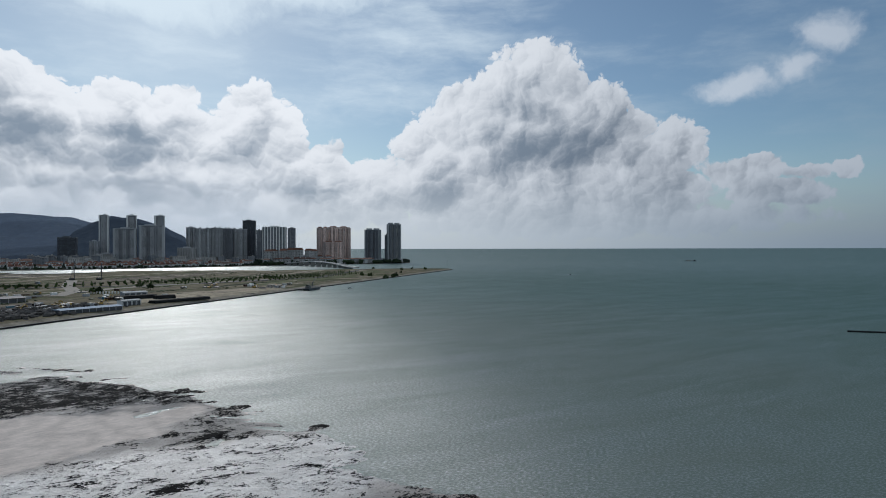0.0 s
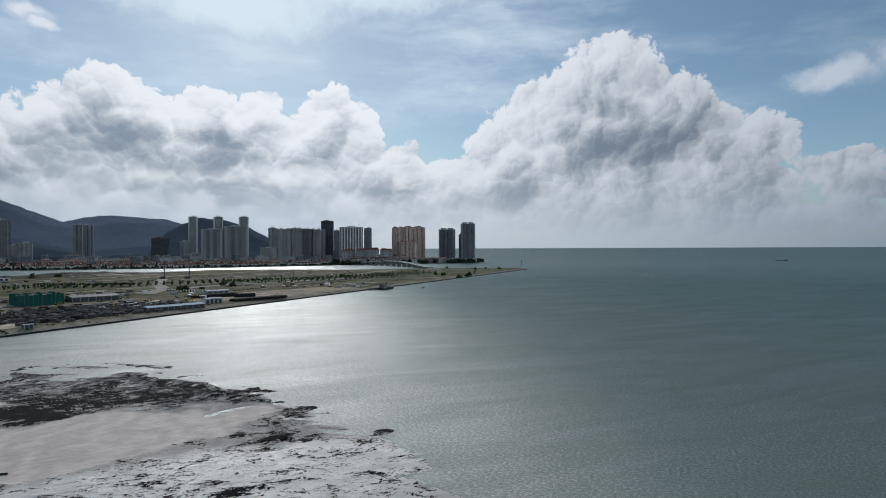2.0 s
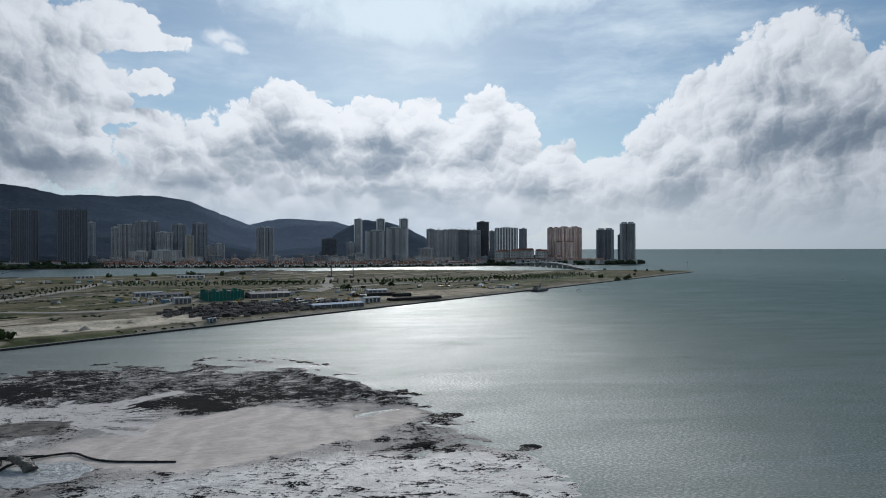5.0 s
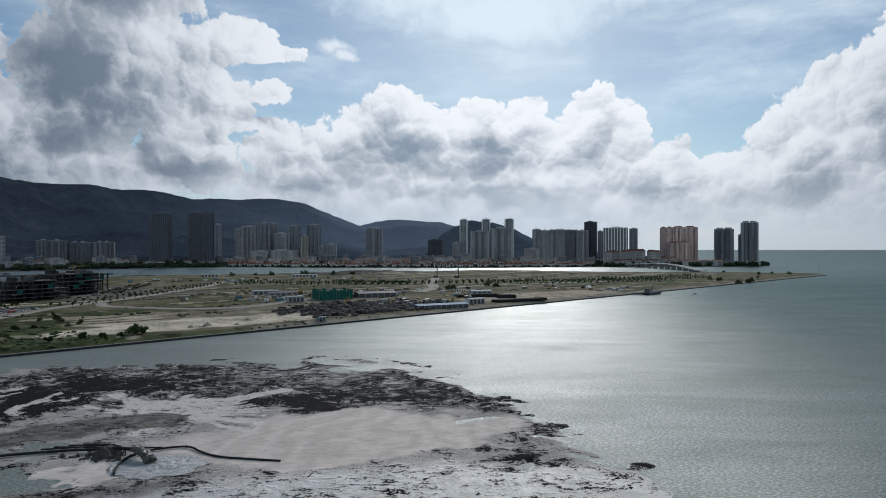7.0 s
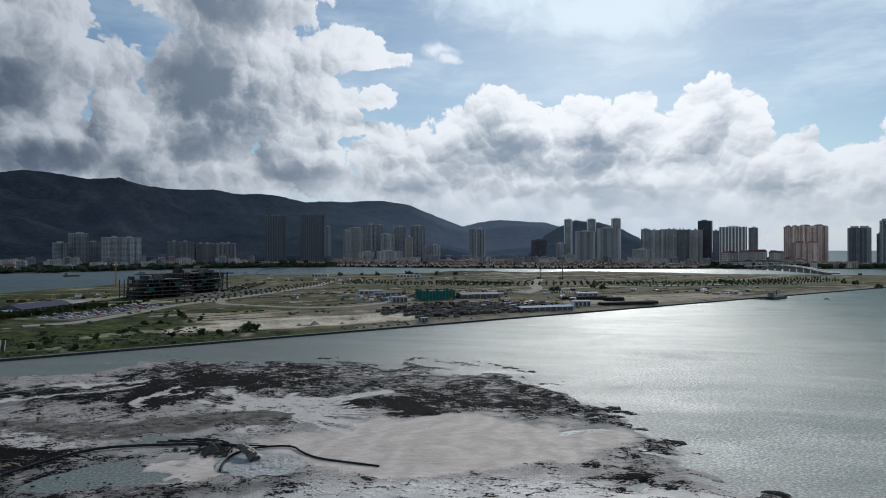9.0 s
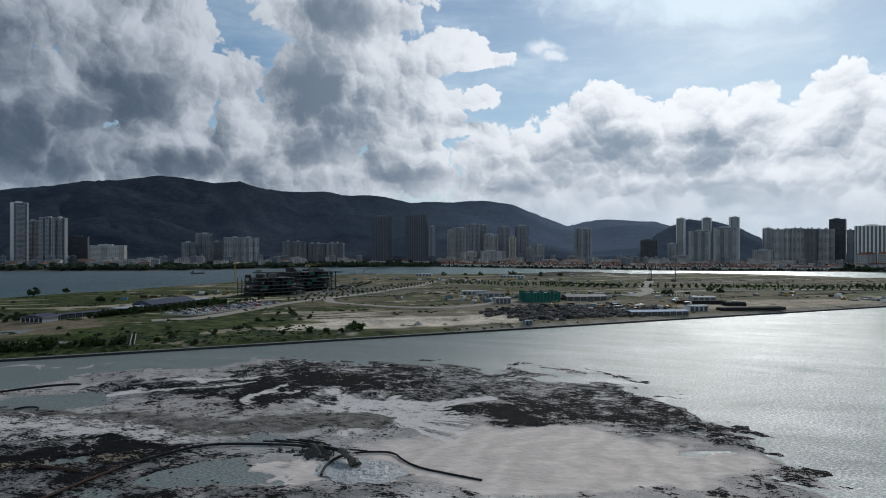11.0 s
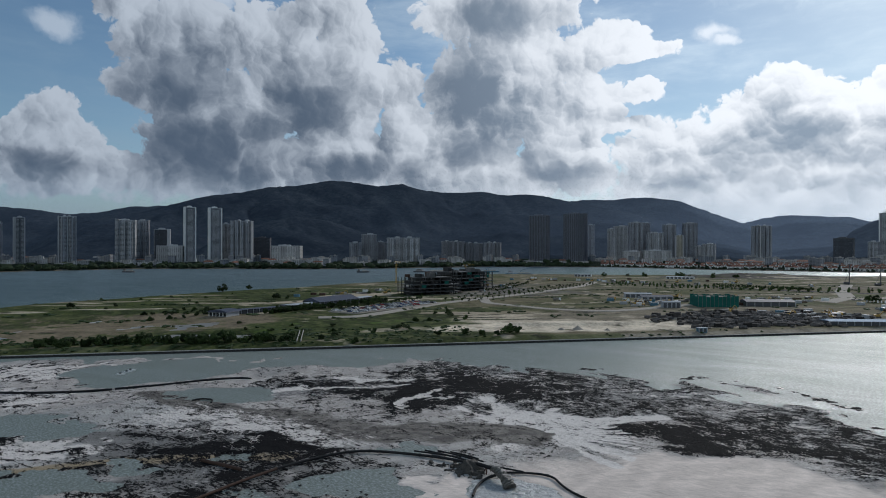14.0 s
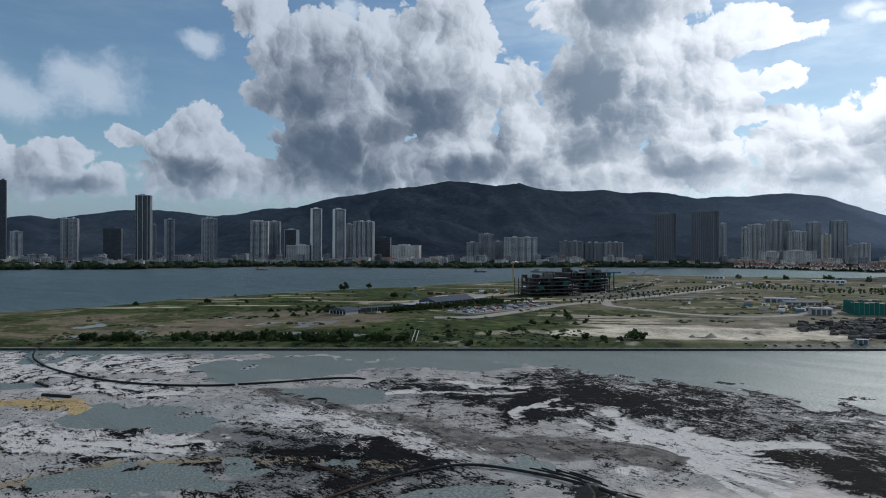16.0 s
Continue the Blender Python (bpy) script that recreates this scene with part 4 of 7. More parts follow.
        fan = np.maximum(fan, 1 - along(fx, fy, [(-85, 185), (mx, my)]) / (w * 1.5))
    for i in range(26):
        a, w = -0.55 + 2.9 * ((i * 0.618) % 1.0), 16 + 24 * ((i * 0.377) % 1.0)
        fan = np.maximum(fan, 0.9 - along(fx, fy, [(-85, 185), (-85 + w * math.cos(a), 185 + w * math.sin(a))]) / (0.8 + 1.2 * ((i * 0.53) % 1.0)))
    fan = np.maximum(fan, oval(fx, fy, -82, 186, 15, 10, 20))
    k = toward(black, fan, -1.2, 0.5, 0.6)
    white[:] = np.maximum(white, -0.35 + fan * 2.6 + 0.7 * n2 + 0.5 * n4)
    calm[:] = np.maximum(calm, 0.35 * k)
    for line, w in (([(-125, 185), (-126, 192), (-124, 200), (-124, 213)], 2.6), ([(-150, 207), (-165, 192), (-172, 178)], 2.4), ([(-118, 206), (-110, 210)], 1.6), ([(-158, 216), (-166, 206)], 2.5)):
        q = 1 - along(wx, wy, line) / w
        toward(black, q, -1.1, 0.3, 0.3)
        white[:] = np.maximum(white, q * 1.4)
    # brown channel of silt
    chan = [(-206, 150), (-176, 146), (-150, 151), (-125, 158), (-100, 165), (-84, 177)]
    q = 1 - along(wx, wy, chan) / 9.5
    k = lay(q, BROWN, 0.3, 0.15, 0.3)
    black[:] = black * (1 - k) - 0.7 * k
    white[:] = white * (1 - k) - 0.9 * k
    band = np.sin((along(wx, wy, chan) + 5 * n1) * 1.2) * k
    c[:] = c * (1 + 0.4 * np.clip(band, -0.8, 1))[..., None]
    side = 1 - along(wx, wy, [(-176, 136), (-150, 142), (-124, 146)]) / 6
    white[:] = np.maximum(white, side * 0.5)
    ridge = 1 - along(wx, wy, [(-150, 120), (-133, 133), (-112, 136)]) / 5.5 + 0.5 * n2
    black[:] = np.maximum(black, ridge * 1.5)
    z[:] = z + smooth01(ridge * 2) * 0.25 * (0.4 + np.abs(n4))
    for line in ([(-180, 122), (-160, 131), (-138, 141)], [(-166, 64), (-162, 86), (-146, 108), (-118, 126)], [(-172, 118), (-150, 126), (-140, 128)]):
        black[:] = np.maximum(black, 0.5 - along(x, y + 1.5 * n1, line) / 3.2 + 0.5 * n2)
    # bleached banks by the sea wall, ringed by the flow
    banks = np.maximum.reduce([oval(wx, wy, -298, 138, 66, 27, 34), oval(wx, wy, -255, 114, 48, 17, 30), oval(wx, wy, -196, 87, 48, 19, 32), oval(wx, wy, -330, 100, 50, 26, 10)])
    swirl = np.sin((np.hypot(wx + 245, wy - 175) * 1.1 + 9 * n1) / 1.9)
    k = soft(banks, 0.4, 0.3)
    white[:] = np.maximum(white, -0.9 + 1.5 * k + 0.35 * swirl * k)
    c[:] = c * (1 + 0.10 * swirl)[..., None]
    black[:] = np.maximum(black, np.where(k > 0.3, -0.72 + 0.95 * smooth01((-swirl - 0.35) * 2) + 0.35 * n2, -2))
    lay(1 - along(x, y, [(-172, 60), (-168, 84), (-150, 107), (-120, 129)]) / 3.4, (0.30, 0.235, 0.15), 0.5, 0.4)
    k = lay(oval(wx, wy, -243, 85, 21, 8, 25), YELLOW, 0.1, 0.12, 0.1)
    black[:], white[:] = black * (1 - k) - 1.1 * k, white * (1 - k) - 1.1 * k
    z[:] = z + k * 0.5
    z[:] = z + 0.30 * smooth01(black * 1.6 + 0.2) * (0.7 + 0.5 * np.abs(n2))
    k = soft(oval(x, y, 12.5, 204.5, 3.4, 4.4), 0.2, 0.1)
    black[:] = np.maximum(black, k * 1.3 - 0.5)
    z[:] = z + k * 0.5

    # pools: the ground dips under the water
    pools = np.maximum.reduce([oval(wx, wy, -250, 182, 42, 27, 45), oval(wx, wy, -206, 106, 34, 9, 32), oval(wx, wy, -152, 84, 23, 10, 40),
                               oval(wx, wy, -187, 165, 27, 14, 30), oval(wx, wy, -90, 128, 14, 7, 20), oval(wx, wy, -100, 151, 10, 4, 10),
                               oval(wx, wy, -128, 124, 7, 3, 20), oval(wx, wy, -290, 92, 20, 8, 20), oval(wx, wy, -206, 232, 42, 16, 45),
                               oval(wx, wy, 14, 183, 6, 3, 10), oval(wx, wy, 26, 141, 3.5, 2.5), oval(wx, wy, -145, 108, 8, 4, 40), oval(wx, wy, -105, 108, 9, 4, 10)])
    z[:] = z - 0.6 * smooth01((pools + 0.12 * n2) * 4)
    pool = smooth01(oval(x, y, -62, 140, 11.5, 8.5) * 5)
    z[:] = z * (1 - pool) - 0.3 * pool
    z[:] = np.where(slide > 0, -0.6, z)
    kinds = np.stack([np.clip(0.5 + 0.25 * black, 0, 1), np.clip(0.5 + 0.25 * white, 0, 1), np.clip(flow, 0, 1)], -1)
    ob = grid_mesh("ground", x, y, z, mud_material(), {"cover": np.concatenate([c, gloss[..., None]], -1), "kinds": kinds, "still": np.stack([calm, calm, calm], -1)})
    tagged(ob, "wet grey sand and black mud flat with pools", "mudflat", kind="structure")
    ob.name = "ground_mudflat"


def mud_material():
    mt, nt, s = material("wet sand and mud")

    def m(op, a, b=0.0, c=0.0):
        n = nt.nodes.new("ShaderNodeMath")
        n.operation = op
        for i, k in enumerate((a, b, c)):
            if hasattr(k, "is_linked"):
                nt.links.new(k, n.inputs[i])
            else:
                n.inputs[i].default_value = k
        return n.outputs[0]

    def span(x, *r):
        n = node(nt, "ShaderNodeMapRange")
        n.interpolation_type = "SMOOTHSTEP"
        nt.links.new(x, n.inputs[0])
        for i, k in enumerate(r):
            n.inputs[i + 1].default_value = k
        return n.outputs[0]

    at, kd = nt.nodes.new("ShaderNodeVertexColor"), nt.nodes.new("ShaderNodeVertexColor")
    at.layer_name, kd.layer_name = "cover", "kinds"
    sep = nt.nodes.new("ShaderNodeSeparateColor")
    nt.links.new(kd.outputs[0], sep.inputs[0])
    still = nt.nodes.new("ShaderNodeVertexColor")
    still.layer_name = "still"
    hush = nt.nodes.new("ShaderNodeSeparateColor")
    nt.links.new(still.outputs[0], hush.inputs[0])
    hush = hush.outputs[0]
    # streaks that run out from the pipe's mouth
    tc = nt.nodes.new("ShaderNodeTexCoord")
    rel = node(nt, "ShaderNodeVectorMath")
    rel.operation = "SUBTRACT"
    nt.links.new(tc.outputs["Object"], rel.inputs[0])
    rel.inputs[1].default_value = (-66, 142, 0)
    xyz = nt.nodes.new("ShaderNodeSeparateXYZ")
    nt.links.new(rel.outputs[0], xyz.inputs[0])
    ang = m("ARCTAN2", xyz.outputs[1], xyz.outputs[0])
    rad = node(nt, "ShaderNodeVectorMath")
    rad.operation = "LENGTH"
    nt.links.new(rel.outputs[0], rad.inputs[0])
    cv = nt.nodes.new("ShaderNodeCombineXYZ")
    nt.links.new(m("MULTIPLY", ang, 22.0), cv.inputs[0]), nt.links.new(m("MULTIPLY", rad.outputs["Value"], 0.07), cv.inputs[1])
    streak = node(nt, "ShaderNodeTexNoise", Scale=1.0, Detail=7.0, Roughness=0.62, Distortion=0.6)
    nt.links.new(cv.outputs[0], streak.inputs["Vector"])
    streak = streak.outputs["Fac"]
    warp = node(nt, "ShaderNodeTexNoise", Scale=0.10, Detail=9.0, Roughness=0.66, Distortion=1.6)
    nt.links.new(tc.outputs["Object"], warp.inputs["Vector"])
    fine, mid = grain(nt, 1.5, 8.0, 0.72), warp.outputs["Fac"]
    lay_p = nt.nodes.new("ShaderNodeMapping")
    nt.links.new(tc.outputs["Object"], lay_p.inputs[0])
    lay_p.inputs["Rotation"].default_value = (0, 0, radians(-38))
    lay_p.inputs["Scale"].default_value = (0.35, 1.0, 1.0)
    comb = node(nt, "ShaderNodeTexNoise", Scale=0.55, Detail=8.0, Roughness=0.68, Distortion=2.2)
    nt.links.new(lay_p.outputs[0], comb.inputs["Vector"])
    comb = comb.outputs["Fac"]
    wobble = m("ADD", m("MULTIPLY_ADD", mid, 4.4, -2.2), m("ADD", m("MULTIPLY_ADD", fine, 4.2, -2.1), m("MULTIPLY_ADD", comb, 5.0, -2.5)))
    wobble = m("ADD", wobble, m("MULTIPLY", m("MULTIPLY_ADD", streak, 3.0, -1.5), sep.outputs[2]))
    wobble = m("MULTIPLY", wobble, m("MULTIPLY_ADD", hush, -0.75, 1.0))
    black = m("ADD", m("MULTIPLY_ADD", sep.outputs[0], 4.0, -2.0), wobble)
    is_black = span(black, -0.06, 0.16, 0.0, 1.0)
    white = m("SUBTRACT", m("MULTIPLY_ADD", sep.outputs[1], 4.0, -2.0), m("MULTIPLY", wobble, 0.8))
    is_white = span(white, -0.05, 0.45, 0.0, 1.0)
    tone = m("ADD", m("MULTIPLY", m("MULTIPLY_ADD", streak, 1.5, 0.25), sep.outputs[2]), m("MULTIPLY", m("SUBTRACT", 1.0, sep.outputs[2]), m("MULTIPLY_ADD", m("ADD", mid, comb), 1.5, -0.5)))
    tone = m("MULTIPLY", tone, m("MULTIPLY_ADD", fine, 0.7, 0.65))
    even = m("MULTIPLY_ADD", m("SUBTRACT", tone, 1.0), m("MULTIPLY_ADD", hush, -0.8, 1.0), 1.0)
    tone = m("ADD", even, m("MULTIPLY", hush, m("ADD", m("MULTIPLY_ADD", streak, 0.4, -0.2), m("MULTIPLY_ADD", comb, 0.8, -0.4))))
    v = node(nt, "ShaderNodeVectorMath")
    v.operation = "SCALE"
    nt.links.new(at.outputs[0], v.inputs[0]), nt.links.new(tone, v.inputs["Scale"])
    pale = stops(nt, fine, [(0.3, (0.48, 0.437, 0.405)), (0.65, (0.68, 0.63, 0.59))])
    mud = stops(nt, fine, [(0.35, (0.004, 0.004, 0.005)), (0.6, (0.011, 0.0105, 0.011)), (0.75, (0.05, 0.048, 0.047))])
    col = mixed(nt, is_black, mixed(nt, is_white, v.outputs[0], pale), mud)
    nt.links.new(col, s.inputs["Base Color"])
    wet = m("MULTIPLY", at.outputs["Alpha"], m("SUBTRACT", 1.0, m("MAXIMUM", m("MULTIPLY", is_black, 0.95), m("MULTIPLY", is_white, 0.5))))
    nt.links.new(span(wet, 0.0, 1.0, 0.92, 0.38), s.inputs["Roughness"])
    nt.links.new(span(wet, 0.0, 1.0, 0.05, 0.75), s.inputs["Specular IOR Level"])
    height = m("ADD", m("ADD", m("MULTIPLY", fine, 0.5), m("MULTIPLY", m("ADD", streak, comb), 0.5)), m("MULTIPLY", is_black, 0.35))
    relief(nt, s, m("MULTIPLY", height, m("MULTIPLY_ADD", hush, -0.85, 1.0)), 1.0, 0.75)
    return mt


build_mudflat()

# ---------------------------------------------------------------- far town: towers
F_WHITE = facade("white flats", (0.39, 0.40, 0.415), (0.05, 0.055, 0.065), 3.4, 7.0, 0.78, 0.42)
F_GREY = facade("grey flats", (0.245, 0.258, 0.285), (0.04, 0.045, 0.055), 3.4, 6.2, 0.7, 0.45)
F_DARK = facade("dark glass tower", (0.040, 0.048, 0.066), (0.012, 0.016, 0.024), 3.6, 3.0, 0.8, 0.7, 0.6, 0.55)
F_GRID = facade("grey grid flats", (0.20, 0.21, 0.23), (0.03, 0.034, 0.042), 3.3, 5.0, 0.62, 0.5)
F_PINK = facade("salmon flats", (0.80, 0.60, 0.53), (0.20, 0.16, 0.15), 3.3, 6.0, 0.6, 0.42, uneven=0.3)
F_CREAM = facade("cream flats", (0.36, 0.335, 0.27), (0.06, 0.055, 0.045), 3.2, 3.6, 0.45)
F_TWIN = facade("slate glass tower", (0.06, 0.067, 0.088), (0.018, 0.021, 0.03), 3.4, 2.2, 0.75, 0.72, 0.5, 0.3, uneven=0.15)
F_SLATE = facade("blue-grey flats", (0.18, 0.19, 0.215), (0.03, 0.034, 0.04), 3.2, 3.4, 0.5)
F_LOW = facade("low white block", (0.45, 0.445, 0.435), (0.07, 0.07, 0.075), 3.4, 5.0, 0.5, 0.5, strip=11, uneven=0.3)

TOWER_LOOKS = {
    "white": (F_WHITE, RIB_PAINT, "white plastered high-rise flats with window bands", 0, 0),
    "grey": (F_GREY, GREY_PAINT, "grey plastered high-rise flats", 0, 0),
    "dark": (F_DARK, DARK_PAINT, "dark glass office block", 0, 0),
    "fins": (F_DARK, RIB_PAINT, "black glass skyscraper with white vertical fins", 3, 0),
    "slim": (F_GRID, RIB_PAINT, "slim black and white residential tower", 2, 2),
    "balc": (F_GREY, RIB_PAINT, "pale apartment tower with stacked balconies", 3, 4),
    "slimw": (F_GREY, WHITE_PAINT, "slender grey residential tower with white edges", 2, 1),
    "glass": (F_DARK, RIB_PAINT, "dark glass office tower with a white core", 1, 0),
    "pod": (F_LOW, RIB_PAINT, "low white podium building with parking decks", 0, 0),
    "slab": (F_WHITE, GREY_PAINT, "pale slab block of flats with roof stair heads", 0, 0),
    "slabd": (F_SLATE, GREY_PAINT, "blue-grey slab block of flats", 0, 0),
    "twin": (F_TWIN, SLATE_FIN, "slate-coloured twin tower with pale vertical fins", 11, 0),
    "cream": (F_CREAM, RIB_PAINT, "cream apartment tower with a stepped top", 2, 0),
    "grid": (F_GRID, GREY_PAINT, "grey grid-fronted apartment block", 2, 3),
    "ribs": (F_SLATE, WHITE_PAINT, "apartment block with white full-height ribs", 8, 0),
    "pink": (F_PINK, PINK_PAINT, "salmon apartment tower with rounded terracotta crowns", 0, 0),
    "pinklow": (F_PINK, PINK_PAINT, "lower salmon apartment wing", 0, 0),
    "tow2": (F_SLATE, GREY_PAINT, "blue-grey waterfront apartment tower", 2, 3),
    "tow": (F_SLATE, GREY_PAINT, "tall slate waterfront tower with paired roof crowns", 2, 2),
}


def tower(style, x, y, width, height, rng):
    wall, trim_mat, label, ribs, stacks = TOWER_LOOKS[style]
    az = math.degrees(math.atan2(x, y))
    skew = {"twin": -24, "dark": -8, "fins": -16}.get(style, rng.uniform(-14, 14))
    ratio = {"slab": 0.3, "slabd": 0.35, "pod": 0.5, "twin": 0.42}.get(style, 0.62)
    s, c = abs(math.sin(radians(skew))), math.cos(radians(skew))
    w = width / (c + ratio * s)
    d = max(w * ratio, 12)
    ob = thing("apartment_tower" if style not in ("dark", "fins", "glass", "pod", "twin") else ("low_building" if style == "pod" else "office_tower"),
               pose(x, y, 1.5, 0, 0, -az + skew), label, "building" if style == "pod" else "tower", "towers on the far shore")
    base = min(14.0, height * 0.14) if style != "pod" else 0.0
    bm = bmesh.new()
    box(bm, 0, 0, height / 2, w, d, height)
    part("body", bm, wall, ob)
    if base:
        bm = bmesh.new()
        box(bm, 0, -d * 0.1, base / 2, w * 1.25, d * 1.35, base)
        part("podium", bm, F_LOW if style not in ("dark", "fins") else F_DARK, ob)
    # full-height ribs on the front and the sides
    if ribs:
        bm = bmesh.new()
        rw = max(0.9, w / ribs * {"twin": 0.16, "ribs": 0.34, "fins": 0.09}.get(style, 0.17))
        box(bm, 0, 0, height / 2 + 0.6, rw, 1.6, height + 1.2)
        first = part("rib", bm, trim_mat, ob)
        spots = [(-w / 2 + w * (i + 0.5) / ribs if ribs > 2 else (-1) ** i * (w / 2 - rw / 2), -d / 2 - 0.5, 0) for i in range(ribs)]
        spots += [(sx * (w / 2 + 0.5), -d / 2 + d * (j + 0.5) / 3, 90) for sx in (-1, 1) for j in range(3)]
        for i, (a, b, r) in enumerate(spots):
            o = first if i == 0 else first.copy()
            if i:
                scene.collection.objects.link(o)
            o.matrix_basis = pose(a, b, 0, 0, 0, r)
    # projecting bays that break up the front and the skyline
    if style in ("white", "grey", "slab", "slabd", "cream", "pink", "pinklow", "tow", "tow2", "balc"):
        n = max(2, min(5, int(w / 14)))
        for i in range(n):
            bm = bmesh.new()
            hh = height * rng.uniform(0.95, 1.0) + (rng.uniform(1.5, 4.5) if rng.random() < 0.5 else 0)
            bw = w / n * rng.uniform(0.42, 0.62)
            box(bm, -w / 2 + w * (i + 0.5) / n + rng.uniform(-0.06, 0.06) * w, -d * 0.12, hh / 2, bw, d + 5.0, hh)
            part("bay", bm, wall, ob)
    # balconies stacked storey on storey
    if stacks:
        floors = int((height - base - 3) / 3.2)
        bm = bmesh.new()
        bw = w / stacks * 0.5
        for k in range(floors):
            z = base + 1.5 + k * 3.2
            box(bm, 0, 0, z, bw, 2.6, 0.3)
            box(bm, 0, -1.2, z + 0.6, bw, 0.15, 1.0)
        first = part("balcony_stack", bm, RIB_PAINT, ob)
        first["kind"] = "stuff"
        for i in range(stacks):
            o = first if i == 0 else first.copy()
            if i:
                scene.collection.objects.link(o)
            o.matrix_basis = pose(-w / 2 + w * (i + 0.5) / stacks, -d / 2 - 1.0, 0)
    # parapet, roof plant and crowns
    bm = bmesh.new()
    for a, b, sx, sy in ((0, -d / 2, w + 0.8, 0.7), (0, d / 2, w + 0.8, 0.7), (-w / 2, 0, 0.7, d), (w / 2, 0, 0.7, d)):
        box(bm, a, b, height + 0.5, sx, sy, 1.4)
    part("parapet", bm, trim_mat, ob)
    if style in ("pink", "pinklow"):
        for a in (-0.25, 0.25):
            bm = bmesh.new()
            bmesh.ops.create_cone(bm, cap_ends=True, segments=16, radius1=w * 0.24, radius2=w * 0.13, depth=5, matrix=pose(w * a, 0, height + 3.0))
            part("crown", bm, TERRACOTTA, ob, "terracotta crown")
    elif style in ("tow", "tow2"):
        for a in (-0.24, 0.24):
            bm = bmesh.new()
            bmesh.ops.create_cone(bm, cap_ends=True, segments=14, radius1=w * 0.2, radius2=w * 0.2, depth=6, matrix=pose(w * a, 0, height + 3.0))
            part("crown", bm, GREY_PAINT, ob)
    else:
        n = 2 if style in ("slab", "slabd", "balc") else 1
        for i in range(n):
            bm = bmesh.new()
            a = (i - (n - 1) / 2) * w * 0.42 + rng.uniform(-0.08, 0.08) * w
            box(bm, a, 0, height + 2.2, w * (0.14 if n == 2 else 0.4), d * 0.45, 4.4)
            box(bm, a, 0, height + 4.9, w * 0.08, d * 0.2, 1.2)
            part("stair_head", bm, trim_mat, ob)
    return ob


def build_towers():
    rng = random.Random(11)
    west = [("dark", -1874, 393, 15, 215), ("white", -2847, 625, 41, 109), ("balc", -1890, 545, 42, 126), ("dark", -1888, 652, 48, 102),
              ("fins", -1769, 690, 41, 190), ("grey", -2151, 866, 13, 126), ("slim", -1820, 780, 25, 130), ("balc", -1704, 843, 40, 132),
              ("white", -1693, 993, 54, 128), ("grey", -1731, 1066, 36, 131), ("glass", -1696, 1104, 42, 106), ("pod", -1651, 1100, 73, 58),
              ("slimw", -1622, 1143, 33, 170), ("slimw", -1590, 1205, 39, 170), ("white", -1635, 1279, 26, 127), ("balc", -1536, 1259, 65, 132),
              ("dark", -1605, 1395, 56, 85), ("pod", -1480, 1385, 95, 59)]
    # flats here take greyer looks: cloud shade put into their wall colour
    middle = [("grey", -1296, 1495, 39, 69), ("grey", -1297, 1561, 48, 96), ("grey", -1317, 1647, 35, 73), ("slab", -1200, 1612, 104, 85),
              ("slabd", -1136, 1802, 77, 75), ("slabd", -1090, 1854, 69, 70), ("slabd", -1022, 1870, 59, 71), ("twin", -854, 1876, 66, 158),
              ("twin", -739, 1893, 75, 161), ("grey", -935, 2567, 29, 153)]
    cluster = [("white", -844, 2546, 28, 134), ("white", -790, 2510, 62, 142), ("grey", -725, 2488, 57, 154), ("grey", -718, 2615, 27, 158),
               ("white", -637, 2430, 61, 112), ("grey", -607, 2520, 50, 145), ("cream", -535, 2372, 25, 100), ("grey", -548, 2594, 58, 152),
               ("white", -490, 2484, 30, 62), ("white", -449, 2441, 47, 70), ("pod", -651, 2187, 60, 43), ("pod", -577, 2218, 99, 46), ("balc", -280, 2449, 63, 132)]
    centre = [("dark", -33, 2055, 50, 81), ("white", 38, 2225, 31, 73), ("slimw", 65, 2274, 28, 158), ("pod", 67, 2174, 49, 34), ("grid", 116, 2102, 64, 110),
              ("slimw", 147, 2300, 29, 160), ("grid", 188, 2096, 70, 120), ("slimw", 231, 2293, 31, 161), ("pod", 303, 2184, 60, 52), ("white", 353, 2449, 33, 128),
              ("slab", 351, 2177, 50, 116), ("slab", 395, 2179, 38, 119), ("slabd", 430, 2183, 40, 117), ("slab", 467, 2195, 62, 116)]
    head = [("dark", 518, 2246, 46, 148), ("grey", 579, 2354, 21, 118), ("ribs", 554, 2051, 77, 120), ("grey", 764, 2563, 33, 135), ("pink", 763, 2175, 43, 124),
            ("pink", 830, 2193, 85, 127), ("pinklow", 783, 2115, 72, 72), ("tow2", 900, 2035, 58, 115), ("tow", 946, 1959, 49, 133), ("slabd", 935, 1985, 22, 96)]
    for row in west + middle + cluster + centre + head:
        tower(*row, rng)


build_towers()


# ---------------------------------------------------------------- far town: low buildings
def polar(az, r):
    return r * math.sin(radians(az)), r * math.cos(radians(az))


def shore_r(az):
    return float(np.interp(az, [-100, -78, -69, -59, -43, -36, -26, -18, -10, -7, 0, 5.5, 12, 15.5, 20.5, 24.6, 26.6],
                           [1760, 1720, 1660, 1780, 1640, 1730, 1890, 1900, 1760, 1760, 1730, 1765, 1850, 1930, 2010, 2080, 2130]))


def shore_z(az, r):
    """The height of the far shore's ground."""
    return 3.0 + 10 * float(smooth01((r - shore_r(az) - 25) / 170)) + min(max((r - 2500) / 2400, 0), 1) * 25


